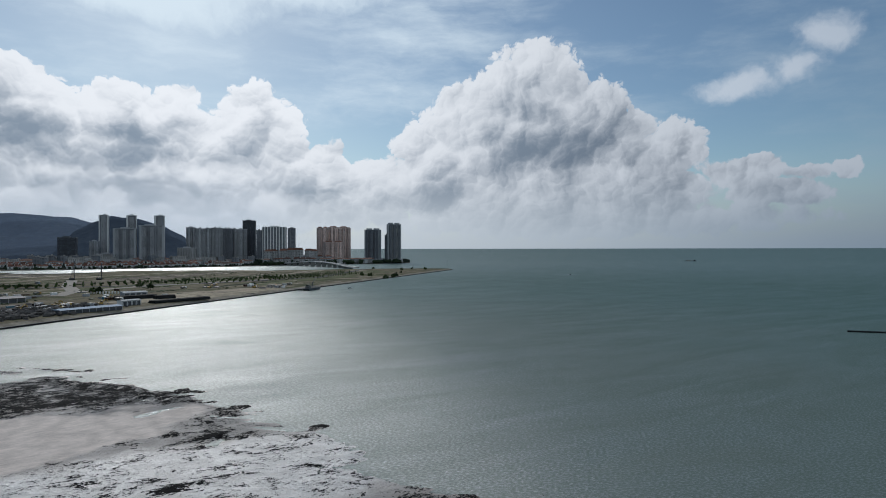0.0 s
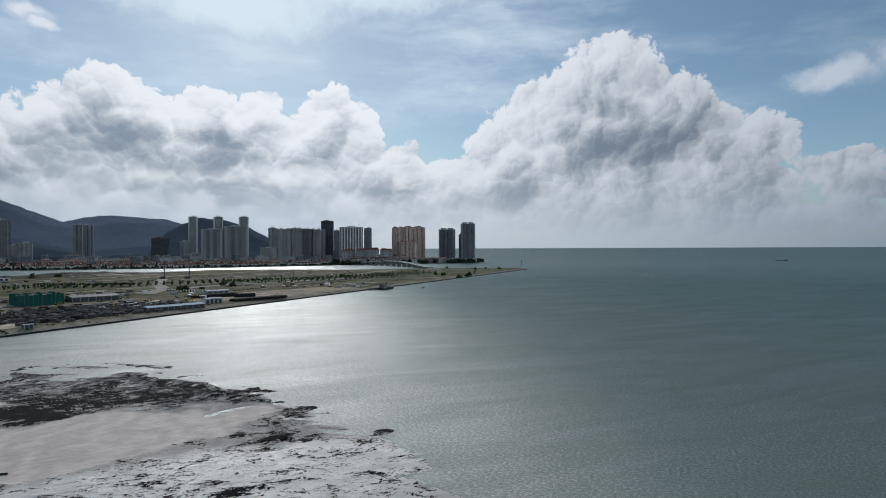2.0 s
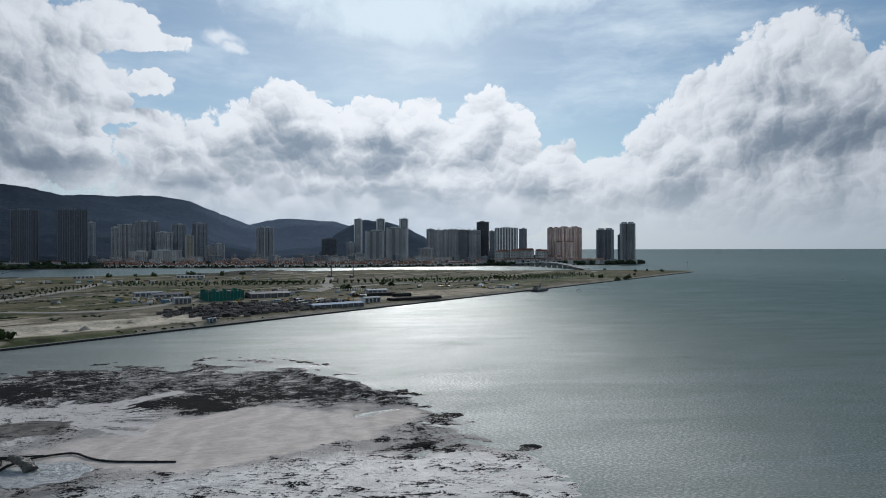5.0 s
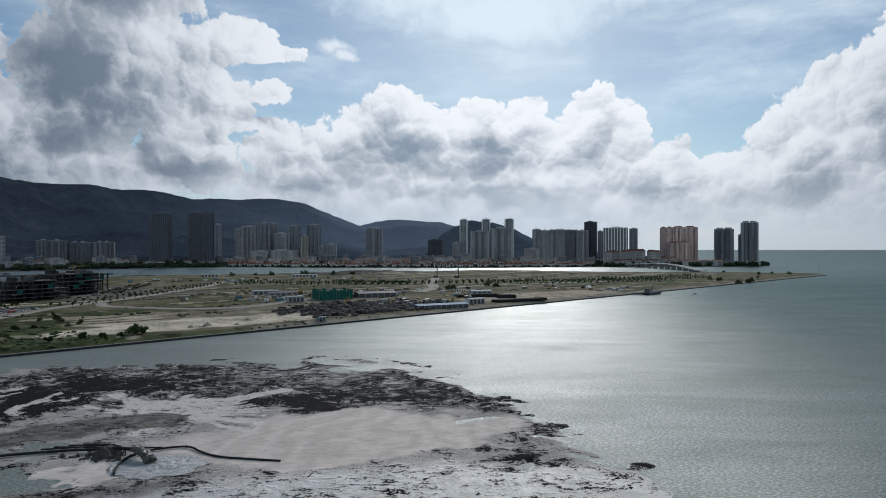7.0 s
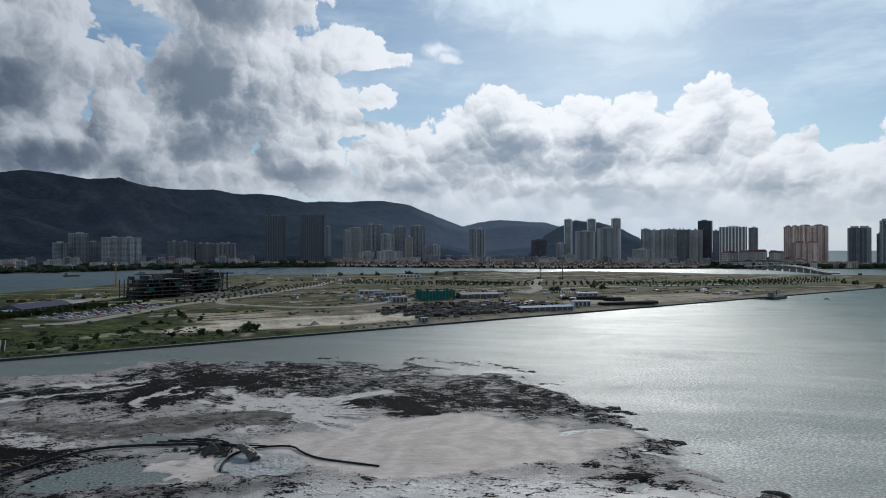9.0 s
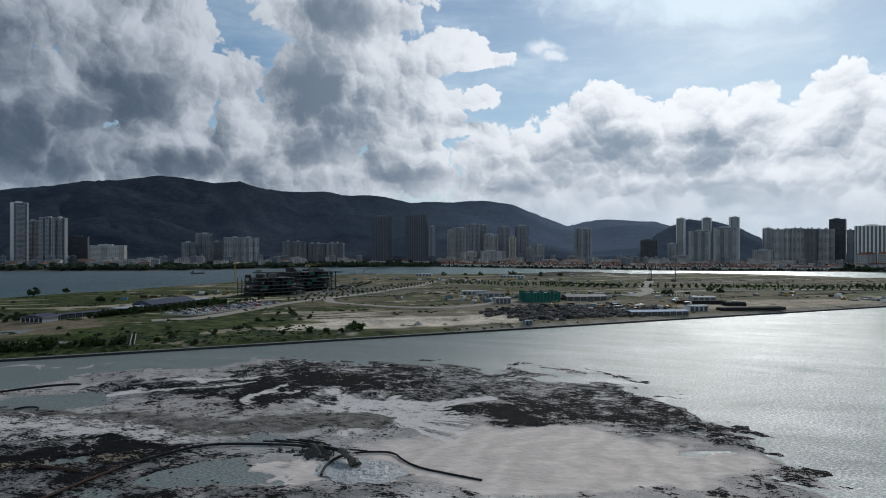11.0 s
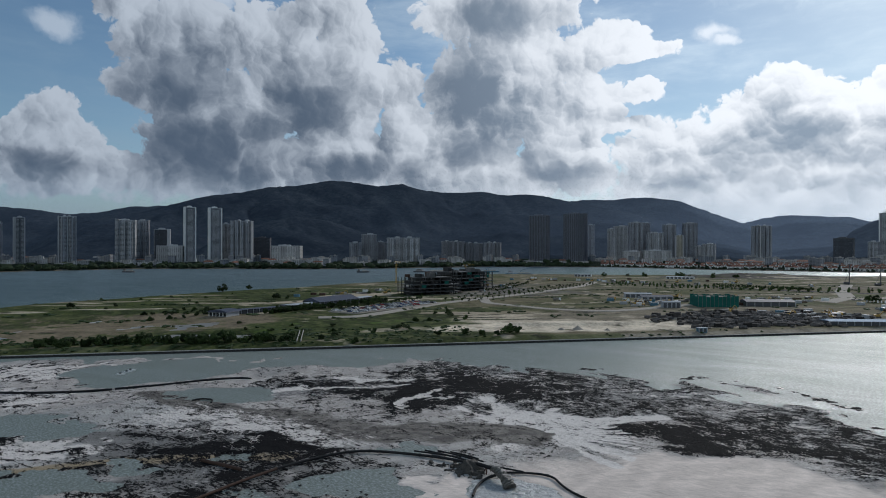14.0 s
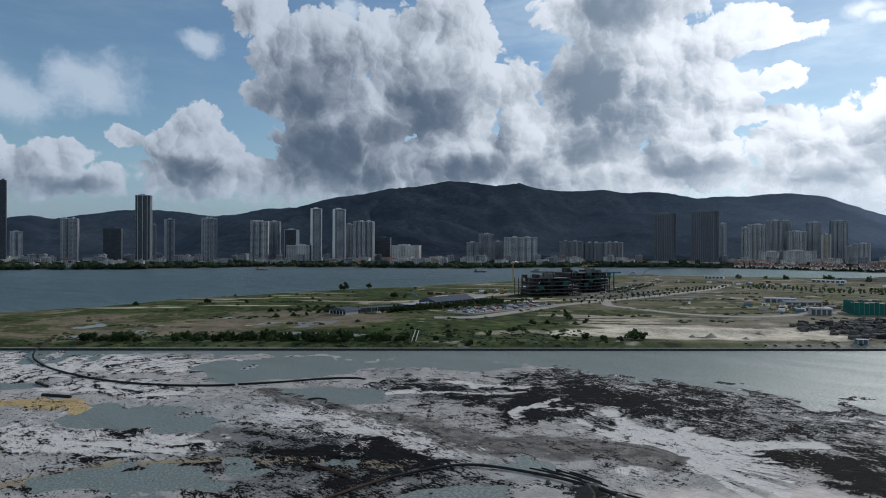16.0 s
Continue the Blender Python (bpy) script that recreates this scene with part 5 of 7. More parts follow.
def terrace_house(rng):
    """A two-storey terrace house with a tiled gable roof."""
    ob = thing("terrace_house", pose(0, 0, 0), "white two-storey terrace house with a terracotta gable roof", "house", "terrace houses on the far shore")
    bm = bmesh.new()
    box(bm, 0, 0, 3.2, 8.6, 11, 6.4)
    part("wall", bm, WHITE_PAINT, ob)
    bm = bmesh.new()
    vs = [bm.verts.new(k) for k in ((-4.9, -6.2, 6.2), (4.9, -6.2, 6.2), (4.9, 6.2, 6.2), (-4.9, 6.2, 6.2), (-4.9, 0, 9.4), (4.9, 0, 9.4))]
    for f in ((0, 1, 5, 4), (2, 3, 4, 5), (1, 2, 5), (3, 0, 4), (3, 2, 1, 0)):
        bm.faces.new([vs[i] for i in f])
    part("roof", bm, TERRACOTTA, ob)
    for z in (1.6, 4.7):
        bm = bmesh.new()
        box(bm, 0.4, -5.55, z, 5.2, 0.16, 1.5)
        part("window", bm, GLASS, ob)
    bm = bmesh.new()
    box(bm, 0, -6.3, 3.1, 8.6, 1.5, 0.3)
    part("porch", bm, WHITE_PAINT, ob)
    return ob


def low_block(w, d, h, mat, label, roof=None):
    ob = thing("low_building", pose(0, 0, 0), label, "building", "low buildings of the far town")
    bm = bmesh.new()
    box(bm, 0, 0, h / 2, w, d, h)
    part("wall", bm, mat, ob)
    bm = bmesh.new()
    if roof:
        vs = [bm.verts.new(k) for k in ((-w * 0.54, -d * 0.56, h), (w * 0.54, -d * 0.56, h), (w * 0.54, d * 0.56, h), (-w * 0.54, d * 0.56, h), (-w * 0.3, 0, h + d * 0.24), (w * 0.3, 0, h + d * 0.24))]
        for f in ((0, 1, 5, 4), (2, 3, 4, 5), (1, 2, 5), (3, 0, 4), (3, 2, 1, 0)):
            bm.faces.new([vs[i] for i in f])
        part("roof", bm, roof, ob)
    else:
        box(bm, 0, 0, h + 0.4, w + 0.6, d + 0.6, 0.8)
        box(bm, w * 0.2, 0, h + 2.0, w * 0.2, d * 0.3, 2.8)
        part("roof", bm, CONCRETE, ob)
    return ob


def build_low_town():
    rng = random.Random(3)
    proto, used = terrace_house(rng), False
    for row, off in ((0, 30), (1, 62), (2, 96), (3, 130)):
        az = -19.0
        while az < 12.5:
            r = shore_r(az) + off
            if rng.random() < 0.9:
                x, y = polar(az, r)
                m = pose(x, y, shore_z(az, r) - 0.3, 0, 0, -az + rng.choice((0, 0, 4, -4)))
                if not used:
                    proto.matrix_basis, used = m, True
                else:
                    copy_thing(proto, m)
            az += math.degrees(9.4 / r) * (1 if rng.random() < 0.88 else 2.6) * (1.0 if row == 0 else 1.5)
    kinds = [low_block(22, 14, 11, F_LOW, "low white town building"), low_block(34, 18, 15, F_LOW, "white town block with a flat roof"),
             low_block(18, 14, 20, F_GREY, "small grey block of flats"), low_block(46, 20, 9, F_LOW, "long low white building"),
             low_block(26, 16, 8, F_LOW, "town building with a tiled roof", TERRACOTTA)]
    seen = set()
    for lo, hi, n, near, far in ((-88, -44, 130, 60, 420), (-44, -20, 40, 90, 300), (-20, 8, 90, 130, 520), (-70, -58, 30, 300, 900), (8, 14, 14, 60, 160)):
        for _ in range(n):
            az = rng.uniform(lo, hi)
            r = shore_r(az) + rng.uniform(near, far)
            x, y = polar(az, r)
            k = rng.choice(kinds)
            m = pose(x, y, shore_z(az, r) - 1.0, 0, 0, -az + rng.uniform(-30, 30))
            if k.name in seen:
                copy_thing(k, m)
            else:
                seen.add(k.name)
                k.matrix_basis = m
    # resort blocks stepped up on the headland
    resort = [low_block(20, 15, 15, F_LOW, "white resort block with a terracotta roof", TERRACOTTA), low_block(24, 18, 27, F_LOW, "tall white resort block with a terracotta roof", TERRACOTTA)]
    done = set()
    for i in range(34):
        az = 14.6 + 9.2 * (i % 17) / 16 + rng.uniform(-0.2, 0.2)
        row = i // 17
        r = shore_r(az) + 25 + row * 45 + rng.uniform(-8, 8)
        if 20.5 < az and row:
            continue
        k = resort[0] if row == 0 or az > 19 else resort[1]
        x, y = polar(az, r)
        lift = (row * 9 + 5 * math.exp(-((az - 17) / 2) ** 2)) if az < 20 else 0
        m = pose(x, y, shore_z(az, r) - 1.0, 0, 0, -az + rng.choice((-25, 0, 20)))
        m = m @ Matrix.Diagonal((1, 1, 1 + lift / 24, 1))
        ob = k if k.name not in done else copy_thing(k, m)
        done.add(k.name)
        ob.matrix_basis = m


build_low_town()


def base_ball(level):
    bm = bmesh.new()
    bmesh.ops.create_icosphere(bm, subdivisions=level, radius=1)
    co = np.array([k.co[:] for k in bm.verts])
    fa = np.array([[k.index for k in f.verts] for f in bm.faces])
    bm.free()
    return co, fa


BALL = base_ball(2)


def lumps(name, spots, mat, seed, rough=0.42):
    """Many lumpy crowns or clods in one mesh; spots: x, y, z of the foot, radius, height."""
    rs = np.random.RandomState(seed)
    co, fa = BALL
    all_co, all_fa = [], []
    for i, (x, y, z, r, h) in enumerate(spots):
        k = co @ np.linalg.qr(rs.randn(3, 3))[0]
        wave = sum(np.sin(k @ rs.randn(3) * f + rs.rand() * 6) for f in (2.0, 3.5, 5.0)) / 3
        f = 1 + rough * wave + rs.uniform(-0.12, 0.12, len(co))
        sx, sy = rs.uniform(0.8, 1.25, 2)
        all_co.append(np.stack([x + k[:, 0] * r * sx * f, y + k[:, 1] * r * sy * f, z + h * 0.5 + k[:, 2] * h * 0.55 * f], -1))
        all_fa.append(fa + i * len(co))
    me = bpy.data.meshes.new(name)
    me.from_pydata(np.concatenate(all_co).tolist(), [], np.concatenate(all_fa).tolist())
    me.materials.append(mat)
    return new(name, me)


def shore_woods():
    rng = random.Random(21)
    spots = []
    for i in range(900):
        az = rng.uniform(-88, 26.6)
        r = shore_r(az) + rng.choice((10, 14, 20, 40, 70, 110)) + rng.uniform(-5, 12)
        if az > 22:
            r = shore_r(az) + rng.uniform(6, 60)
        x, y = polar(az, r)
        h = rng.uniform(6, 13) if not -20 < az < 13 else rng.uniform(2.5, 6)
        spots.append((x, y, shore_z(az, r) - 1.0, h * rng.uniform(0.55, 0.9), h))
    ob = lumps("trees", spots, FOREST, 4)
    tagged(ob, "belt of dark green trees along the far shore", "trees", kind="stuff")


shore_woods()

# ---------------------------------------------------------------- plants
def ground_z(x, y):
    u, v = (x + y) * R2, (y - x) * R2
    return float(island_height(np.array([u]), np.array([v]))[0])


def leaf_mesh(name, centres, rs, per, size, mat):
    """Loose leaf sprays round a few centres: x, y, z, radius."""
    co, fa = [], []
    for cx, cy, cz, r in centres:
        for _ in range(per):
            d = rs.randn(3)
            d /= np.linalg.norm(d)
            p = np.array((cx, cy, cz)) + d * r * rs.uniform(0.55, 1.05) * np.array((1, 1, 0.8))
            a = rs.randn(3)
            a /= np.linalg.norm(a)
            b = np.cross(a, d + 0.4 * rs.randn(3))
            b /= max(np.linalg.norm(b), 1e-3)
            s = size * rs.uniform(0.6, 1.4)
            n = len(co)
            co += [p - a * s - b * s * 0.6, p + a * s - b * s * 0.5, p + a * s * 0.7 + b * s * 0.7, p - a * s * 0.8 + b * s * 0.6]
            fa.append((n, n + 1, n + 2, n + 3))
    me = bpy.data.meshes.new(name)
    me.from_pydata([tuple(k) for k in co], [], fa)
    me.materials.append(mat)
    return me


def tree(seed, height, spread, label, mat, clumps=9, per=60, leaf=0.34, category="tree", group="", trunk=0.42):
    rs = np.random.RandomState(seed)
    ob = thing("tree" if category == "tree" else category, pose(0, 0, 0), label, category, group)
    bm = bmesh.new()
    top = height * trunk
    tube(bm, [(0, 0, -0.4), (0.1, 0.05, top * 0.5), (0.05, 0.1, top), (0, 0, height * 0.75)], [height * 0.035, height * 0.028, height * 0.022, height * 0.008], 6)
    part("trunk", bm, BARK, ob)
    centres = []
    for i in range(clumps):
        a, k = rs.uniform(0, 6.28), math.sqrt(rs.rand())
        z = top + (height - top) * rs.uniform(0.1, 0.85)
        w = spread * 0.5 * (1 - 0.55 * abs((z - top) / (height - top) - 0.4))
        c = (math.cos(a) * k * w, math.sin(a) * k * w, z, spread * rs.uniform(0.17, 0.27))
        centres.append(c)
        if i < (4 if category == "tree" else 1):
            bm = bmesh.new()
            tube(bm, [(0.05, 0.05, top * 0.85), (c[0] * 0.5, c[1] * 0.5, (top + z) / 2), (c[0], c[1], z)], [height * 0.014, height * 0.01, height * 0.004], 5)
            part("limb", bm, BARK, ob)
    crown = new("crown", leaf_mesh("crown", centres, rs, per, leaf, mat))
    crown.parent = ob
    return ob


def plant_all():
    rng = random.Random(8)

    def scatter(protos, spots, sizes, z=None):
        for i, (x, y) in enumerate(spots):
            pr = protos[i % len(protos)]
            s = rng.uniform(*sizes)
            m = pose(x, y, (ground_z(x, y) if z is None else z) - 0.05, 0, 0, rng.uniform(0, 360)) @ Matrix.Diagonal((s, s, s * rng.uniform(0.9, 1.1), 1))
            if pr.get("placed"):
                o = copy_thing(pr, m)
                del o["placed"]
            else:
                pr["placed"] = 1
            (o if pr.get("moved") else pr).matrix_basis = m
            pr["moved"] = 1
        for pr in protos:
            for key in ("placed", "moved"):
                if key in pr:
                    del pr[key]

    round_trees = [tree(1, 7.5, 8.0, "dark round-crowned tree standing alone on sandy ground", LEAF, 12, 80, 0.40, trunk=0.22),
                   tree(2, 6.5, 6.5, "dark round-crowned tree in rough grass", LEAF, 10, 70, 0.38, trunk=0.25)]
    spots = [(-170, 343), (-600, 514), (-600, 477), (-468, 437), (-472, 442), (-528, 278), (-256, 1150), (-241, 1146), (-208, 1170), (-171, 1175), (-384, 1130),
             (-348, 1150), (-320, 1160), (-269, 1180), (-262, 1182), (-212, 1195), (-178, 1200), (65, 765), (57, 814), (6, 723), (12, 728)]
    spots += [(645, 1238), (662, 1205), (585, 1169), (417, 886), (402, 914), (449, 924), (573, 1290), (418, 985), (252, 965), (258, 962), (247, 968), (470, 960), (520, 1040)]
    scatter(round_trees, spots, (0.8, 1.25))

    shrubs = [tree(5, 2.8, 4.2, "low dense dark green shrub in the grass", LEAF, 9, 60, 0.30, "shrub", "shrubs on the island", 0.15),
              tree(6, 2.2, 3.6, "low olive shrub on sandy soil", LEAF_PALE, 8, 50, 0.28, "shrub", "shrubs on the island", 0.15)]
    spots = [(-310, 273), (-293, 278), (-287, 292), (-277, 313), (-432, 308), (-420, 308), (-439, 286), (-425, 301), (-418, 308), (-264, 407), (-229, 393), (-267, 413),
             (-260, 420), (-247, 403), (-224, 273), (-341, 230), (-569, 234), (-345, 296), (-300, 300), (-238, 330)]
    for _ in range(40):
        u, v = rng.uniform(-230, 130), rng.uniform(505, 800)
        if v < back_shore(u) - 10:
            spots.append(isle(u, v))
    for _ in range(26):
        spots.append((rng.uniform(-450, -396), rng.uniform(268, 345)))
    for _ in range(9):
        spots.append(isle(rng.uniform(-10, 100), rng.uniform(372, 450)))
    scatter(shrubs, spots, (0.5, 1.15))

    # thicket behind the sea wall
    thick = [tree(9, 4.6, 5.2, "dark mangrove bush crowding behind the sea wall", LEAF, 11, 70, 0.34, "bush", "bushes behind the sea wall", 0.12),
             tree(10, 3.4, 4.6, "spreading dark green bush behind the sea wall", LEAF, 10, 70, 0.32, "bush", "bushes behind the sea wall", 0.12)]
    spots = []
    for _ in range(95):
        u = rng.uniform(-170, 5)
        spots.append(isle(u, WALL_V + rng.uniform(9, 22)))
    for _ in range(9):
        spots.append(isle(rng.uniform(0, 130), WALL_V + rng.uniform(10, 20)))
    for i in range(44):
        spots.append((-372 + rng.uniform(-4, 4), 340 + 145 * i / 43))
    scatter(thick, spots, (0.65, 1.15))

    # young trees in rows along the roads
    young = [tree(14, 5.0, 3.2, "young street tree planted in a row beside the road", LEAF, 6, 46, 0.30, "street tree", "street trees along the roads", 0.4),
             tree(15, 4.4, 2.8, "slim young street tree planted in a row", LEAF, 6, 40, 0.28, "street tree", "street trees along the roads", 0.4)]
    spots = []
    for off in (-9, 9):
        for i in range(30):
            spots.append((-309 + off + 0.02 * i, 505 + i * 11.5))
    for k in range(2):
        for i in range(22):
            f = i / 21
            spots.append((-338 - 45 * f - k * 14, 640 + 175 * f))
    for i in range(34):
        f = i / 33
        spots.append((-158 + 113 * f, 898 - 37 * f))
        spots.append((-160 + 113 * f, 915 - 37 * f))
    for i in range(40):
        f = i / 39
        spots.append((12 + 330 * f, 880 + 20 * f + 90 * f * f))
        spots.append((12 + 330 * f, 905 + 20 * f + 90 * f * f))
    for i in range(36):
        f = i / 35
        spots.append((-344 + rng.uniform(-1.5, 1.5), 388 + 112 * f))
        spots.append((-366 + rng.uniform(-4, 4), 350 + 100 * f))
    scatter(young, spots, (0.75, 1.15))

    # nursery rows of young trees across the eastern ground
    rows = []
    line = [(-290, 925), (-170, 905), (-50, 922), (107, 957), (240, 1000), (331, 1055), (470, 1190)]
    for off in (0, 26, 58, 92):
        for (ax, ay), (bx, by) in zip(line, line[1:]):
            n = int(math.hypot(bx - ax, by - ay) / 9.5)
            for i in range(n):
                f = i / n
                x, y = ax + (bx - ax) * f, ay + (by - ay) * f - off * (0.6 if ax < 0 else 1.0)
                u, v = (x + y) * R2, (y - x) * R2
                if v < back_shore(u) - 12 and rng.random() < 0.9:
                    rows.append((x, y, ground_z(x, y) - 0.2, rng.uniform(0.9, 1.5), rng.uniform(2.8, 4.6)))
    ob = lumps("trees", rows, LEAF, 17, 0.45)
    tagged(ob, "long rows of small young green trees", "trees", kind="stuff")

    grass = []
    for _ in range(900):
        u = rng.choice((rng.uniform(-200, 110), rng.uniform(-200, 300)))
        deep = rng.uniform(3, 60)
        if 105 < u < 310 and deep > 9:
            continue
        x, y = isle(u, WALL_V + deep)
        grass.append((x, y, ground_z(x, y) - 0.3, rng.uniform(0.5, 1.6), rng.uniform(0.5, 1.1)))
    for _ in range(5200):
        u = rng.uniform(-230, 1100)
        v = rng.uniform(420, 760)
        if v < back_shore(u) - 8 and math.sin(u * 0.035 + 2 * math.sin(v * 0.02)) * math.sin(v * 0.11 + u * 0.012) > 0.55:
            x, y = isle(u, v)
            grass.append((x, y, ground_z(x, y) - 0.3, rng.uniform(0.8, 2.6), rng.uniform(0.6, 1.5)))
    ob = lumps("grass", grass, LEAF, 6, 0.6)
    tagged(ob, "tufts of rough grass and weeds", "grass", kind="stuff")


plant_all()


# ---------------------------------------------------------------- roads and pond
def road(pts, width, mat, label):
    fine = []
    for (ax, ay), (bx, by) in zip(pts, pts[1:]):
        n = max(2, int(math.hypot(bx - ax, by - ay) / 4))
        fine += [(ax + (bx - ax) * k / n, ay + (by - ay) * k / n) for k in range(n)]
    fine.append(pts[-1])
    for _ in range(6):
        fine = [fine[0]] + [tuple((a[i] + 2 * b[i] + c[i]) / 4 for i in (0, 1)) for a, b, c in zip(fine, fine[1:], fine[2:])] + [fine[-1]]
    bm = bmesh.new()
    rows = []
    for i, (x, y) in enumerate(fine):
        a, b = fine[max(i - 1, 0)], fine[min(i + 1, len(fine) - 1)]
        d = Vector((b[0] - a[0], b[1] - a[1], 0)).normalized()
        s = Vector((-d.y, d.x, 0))
        z = max(ground_z(x, y), 2.6) + 0.35
        rows.append([bm.verts.new(Vector((x, y, z - (1.2 if abs(k) > 1 else 0))) + s * width * 0.5 * k) for k in (-1.25, -1, 0, 1, 1.25)])
    for a, b in zip(rows, rows[1:]):
        for k in range(4):
            bm.faces.new((a[k], a[k + 1], b[k + 1], b[k]))
    ob = part("road", bm, mat)
    tagged(ob, label, "road", kind="structure")


road([(-322, 346), (-302, 366), (-306, 420), (-316, 490), (-310, 560), (-305, 650), (-306, 806), (-330, 930)], 11, DUST_ROAD, "pale dusty site road between rows of young trees")
road([(-309, 560), (-285, 522), (-205, 493), (-160, 512), (-110, 640), (-20, 740), (60, 840), (240, 930)], 9, DUST_ROAD, "pale dusty track across the island")
road([(-330, 930), (-200, 905), (-45, 872), (20, 868), (150, 872), (330, 960), (520, 1250), (570, 1330)], 9, ASPHALT, "grey road along the young trees")
road([(-26, 700), (-10, 780), (-18, 900), (-15, 1060)], 14, DUST_ROAD, "wide dusty haul road up to the spoil heaps")


def pond():
    mt, nt, s = material("shallow pond water")
    nt.links.new(stops(nt, grain(nt, 0.06, 5.0), [(0.35, (0.10, 0.095, 0.085)), (0.65, (0.16, 0.14, 0.11))]), s.inputs["Base Color"])
    s.inputs["Roughness"].default_value = 0.3
    relief(nt, s, grain(nt, 1.2, 4.0), 0.15, 0.1)
    U, V = np.meshgrid(np.linspace(-275, 10, 60), np.linspace(WALL_V + 14, 535, 40), indexing="ij")
    X, Y = isle(U, V)
    ob = grid_mesh("water", X, Y, np.full(U.shape, 1.14), mt)
    tagged(ob, "shallow muddy pond behind the sea wall", "pond", kind="structure")
    ob.name = "water_pond"


pond()


# ---------------------------------------------------------------- buildings of the island
def shed(m, w, d, h, wall, roof, label, pitch=0.12, bays=5, group=""):
    ob = thing("shed", m, label, "shed", group)
    bm = bmesh.new()
    box(bm, 0, 0, h / 2 - 0.2, w, d, h + 0.4)
    part("wall", bm, wall, ob)
    bm = bmesh.new()
    e = 0.6
    vs = [bm.verts.new(k) for k in ((-w / 2 - e, -d / 2 - e, h), (w / 2 + e, -d / 2 - e, h), (w / 2 + e, d / 2 + e, h), (-w / 2 - e, d / 2 + e, h),
                                    (-w / 2 - e, 0, h + d * pitch), (w / 2 + e, 0, h + d * pitch))]
    for f in ((0, 1, 5, 4), (2, 3, 4, 5), (1, 2, 5), (3, 0, 4), (3, 2, 1, 0)):
        bm.faces.new([vs[i] for i in f])
    part("roof", bm, roof, ob)
    # openings are dark panels on the wall; the shade inside is their colour
    for i in range(bays):
        bm = bmesh.new()
        box(bm, -w / 2 + w * (i + 0.5) / bays, -d / 2 - 0.03, h * 0.42, w / bays * 0.7, 0.12, h * 0.8)
        part("opening", bm, DARK_PAINT, ob)
    for i in range(bays + 1):
        bm = bmesh.new()
        box(bm, -w / 2 + w * i / bays, -d / 2 - 0.12, h / 2, 0.35, 0.3, h)
        part("post", bm, GREY_PAINT, ob)
    return ob


def netted_hall():
    ob = thing("building", pose(-106, 604, 2.6, 0, 0, 28), "unfinished hall wrapped in green scaffold netting", "building site")
    w, d, h = 33, 24, 9.6
    bm = bmesh.new()
    box(bm, 0, 0, h / 2 - 0.5, w - 3, d - 3, h - 1)
    part("frame", bm, CONCRETE_DARK, ob)
    for k, (a, b, sx, sy) in enumerate(((0, -d / 2, w, 0.12), (0, d / 2, w, 0.12), (-w / 2, 0, 0.12, d), (w / 2, 0, 0.12, d))):
        n = 10 if sx > sy else 6
        for i in range(n):
            bm = bmesh.new()
            f = (i + 0.5) / n - 0.5
            hh = h + 0.5 * math.sin(i * 2.1 + k)
            box(bm, a + (f * w if sx > sy else 0), b + (f * d if sy > sx else 0), hh / 2, sx / n - 0.15 if sx > sy else sx, sy / n - 0.15 if sy > sx else sy, hh)
            part("netting", bm, GREEN_NET, ob)
    for i in range(11):
        for b in (-d / 2 - 0.3, d / 2 + 0.3):
            bm = bmesh.new()
            tube(bm, [(-w / 2 + w * i / 10, b, -0.3), (-w / 2 + w * i / 10, b, h + 1.6)], 0.12, 5)
            part("scaffold_pole", bm, STEEL, ob)


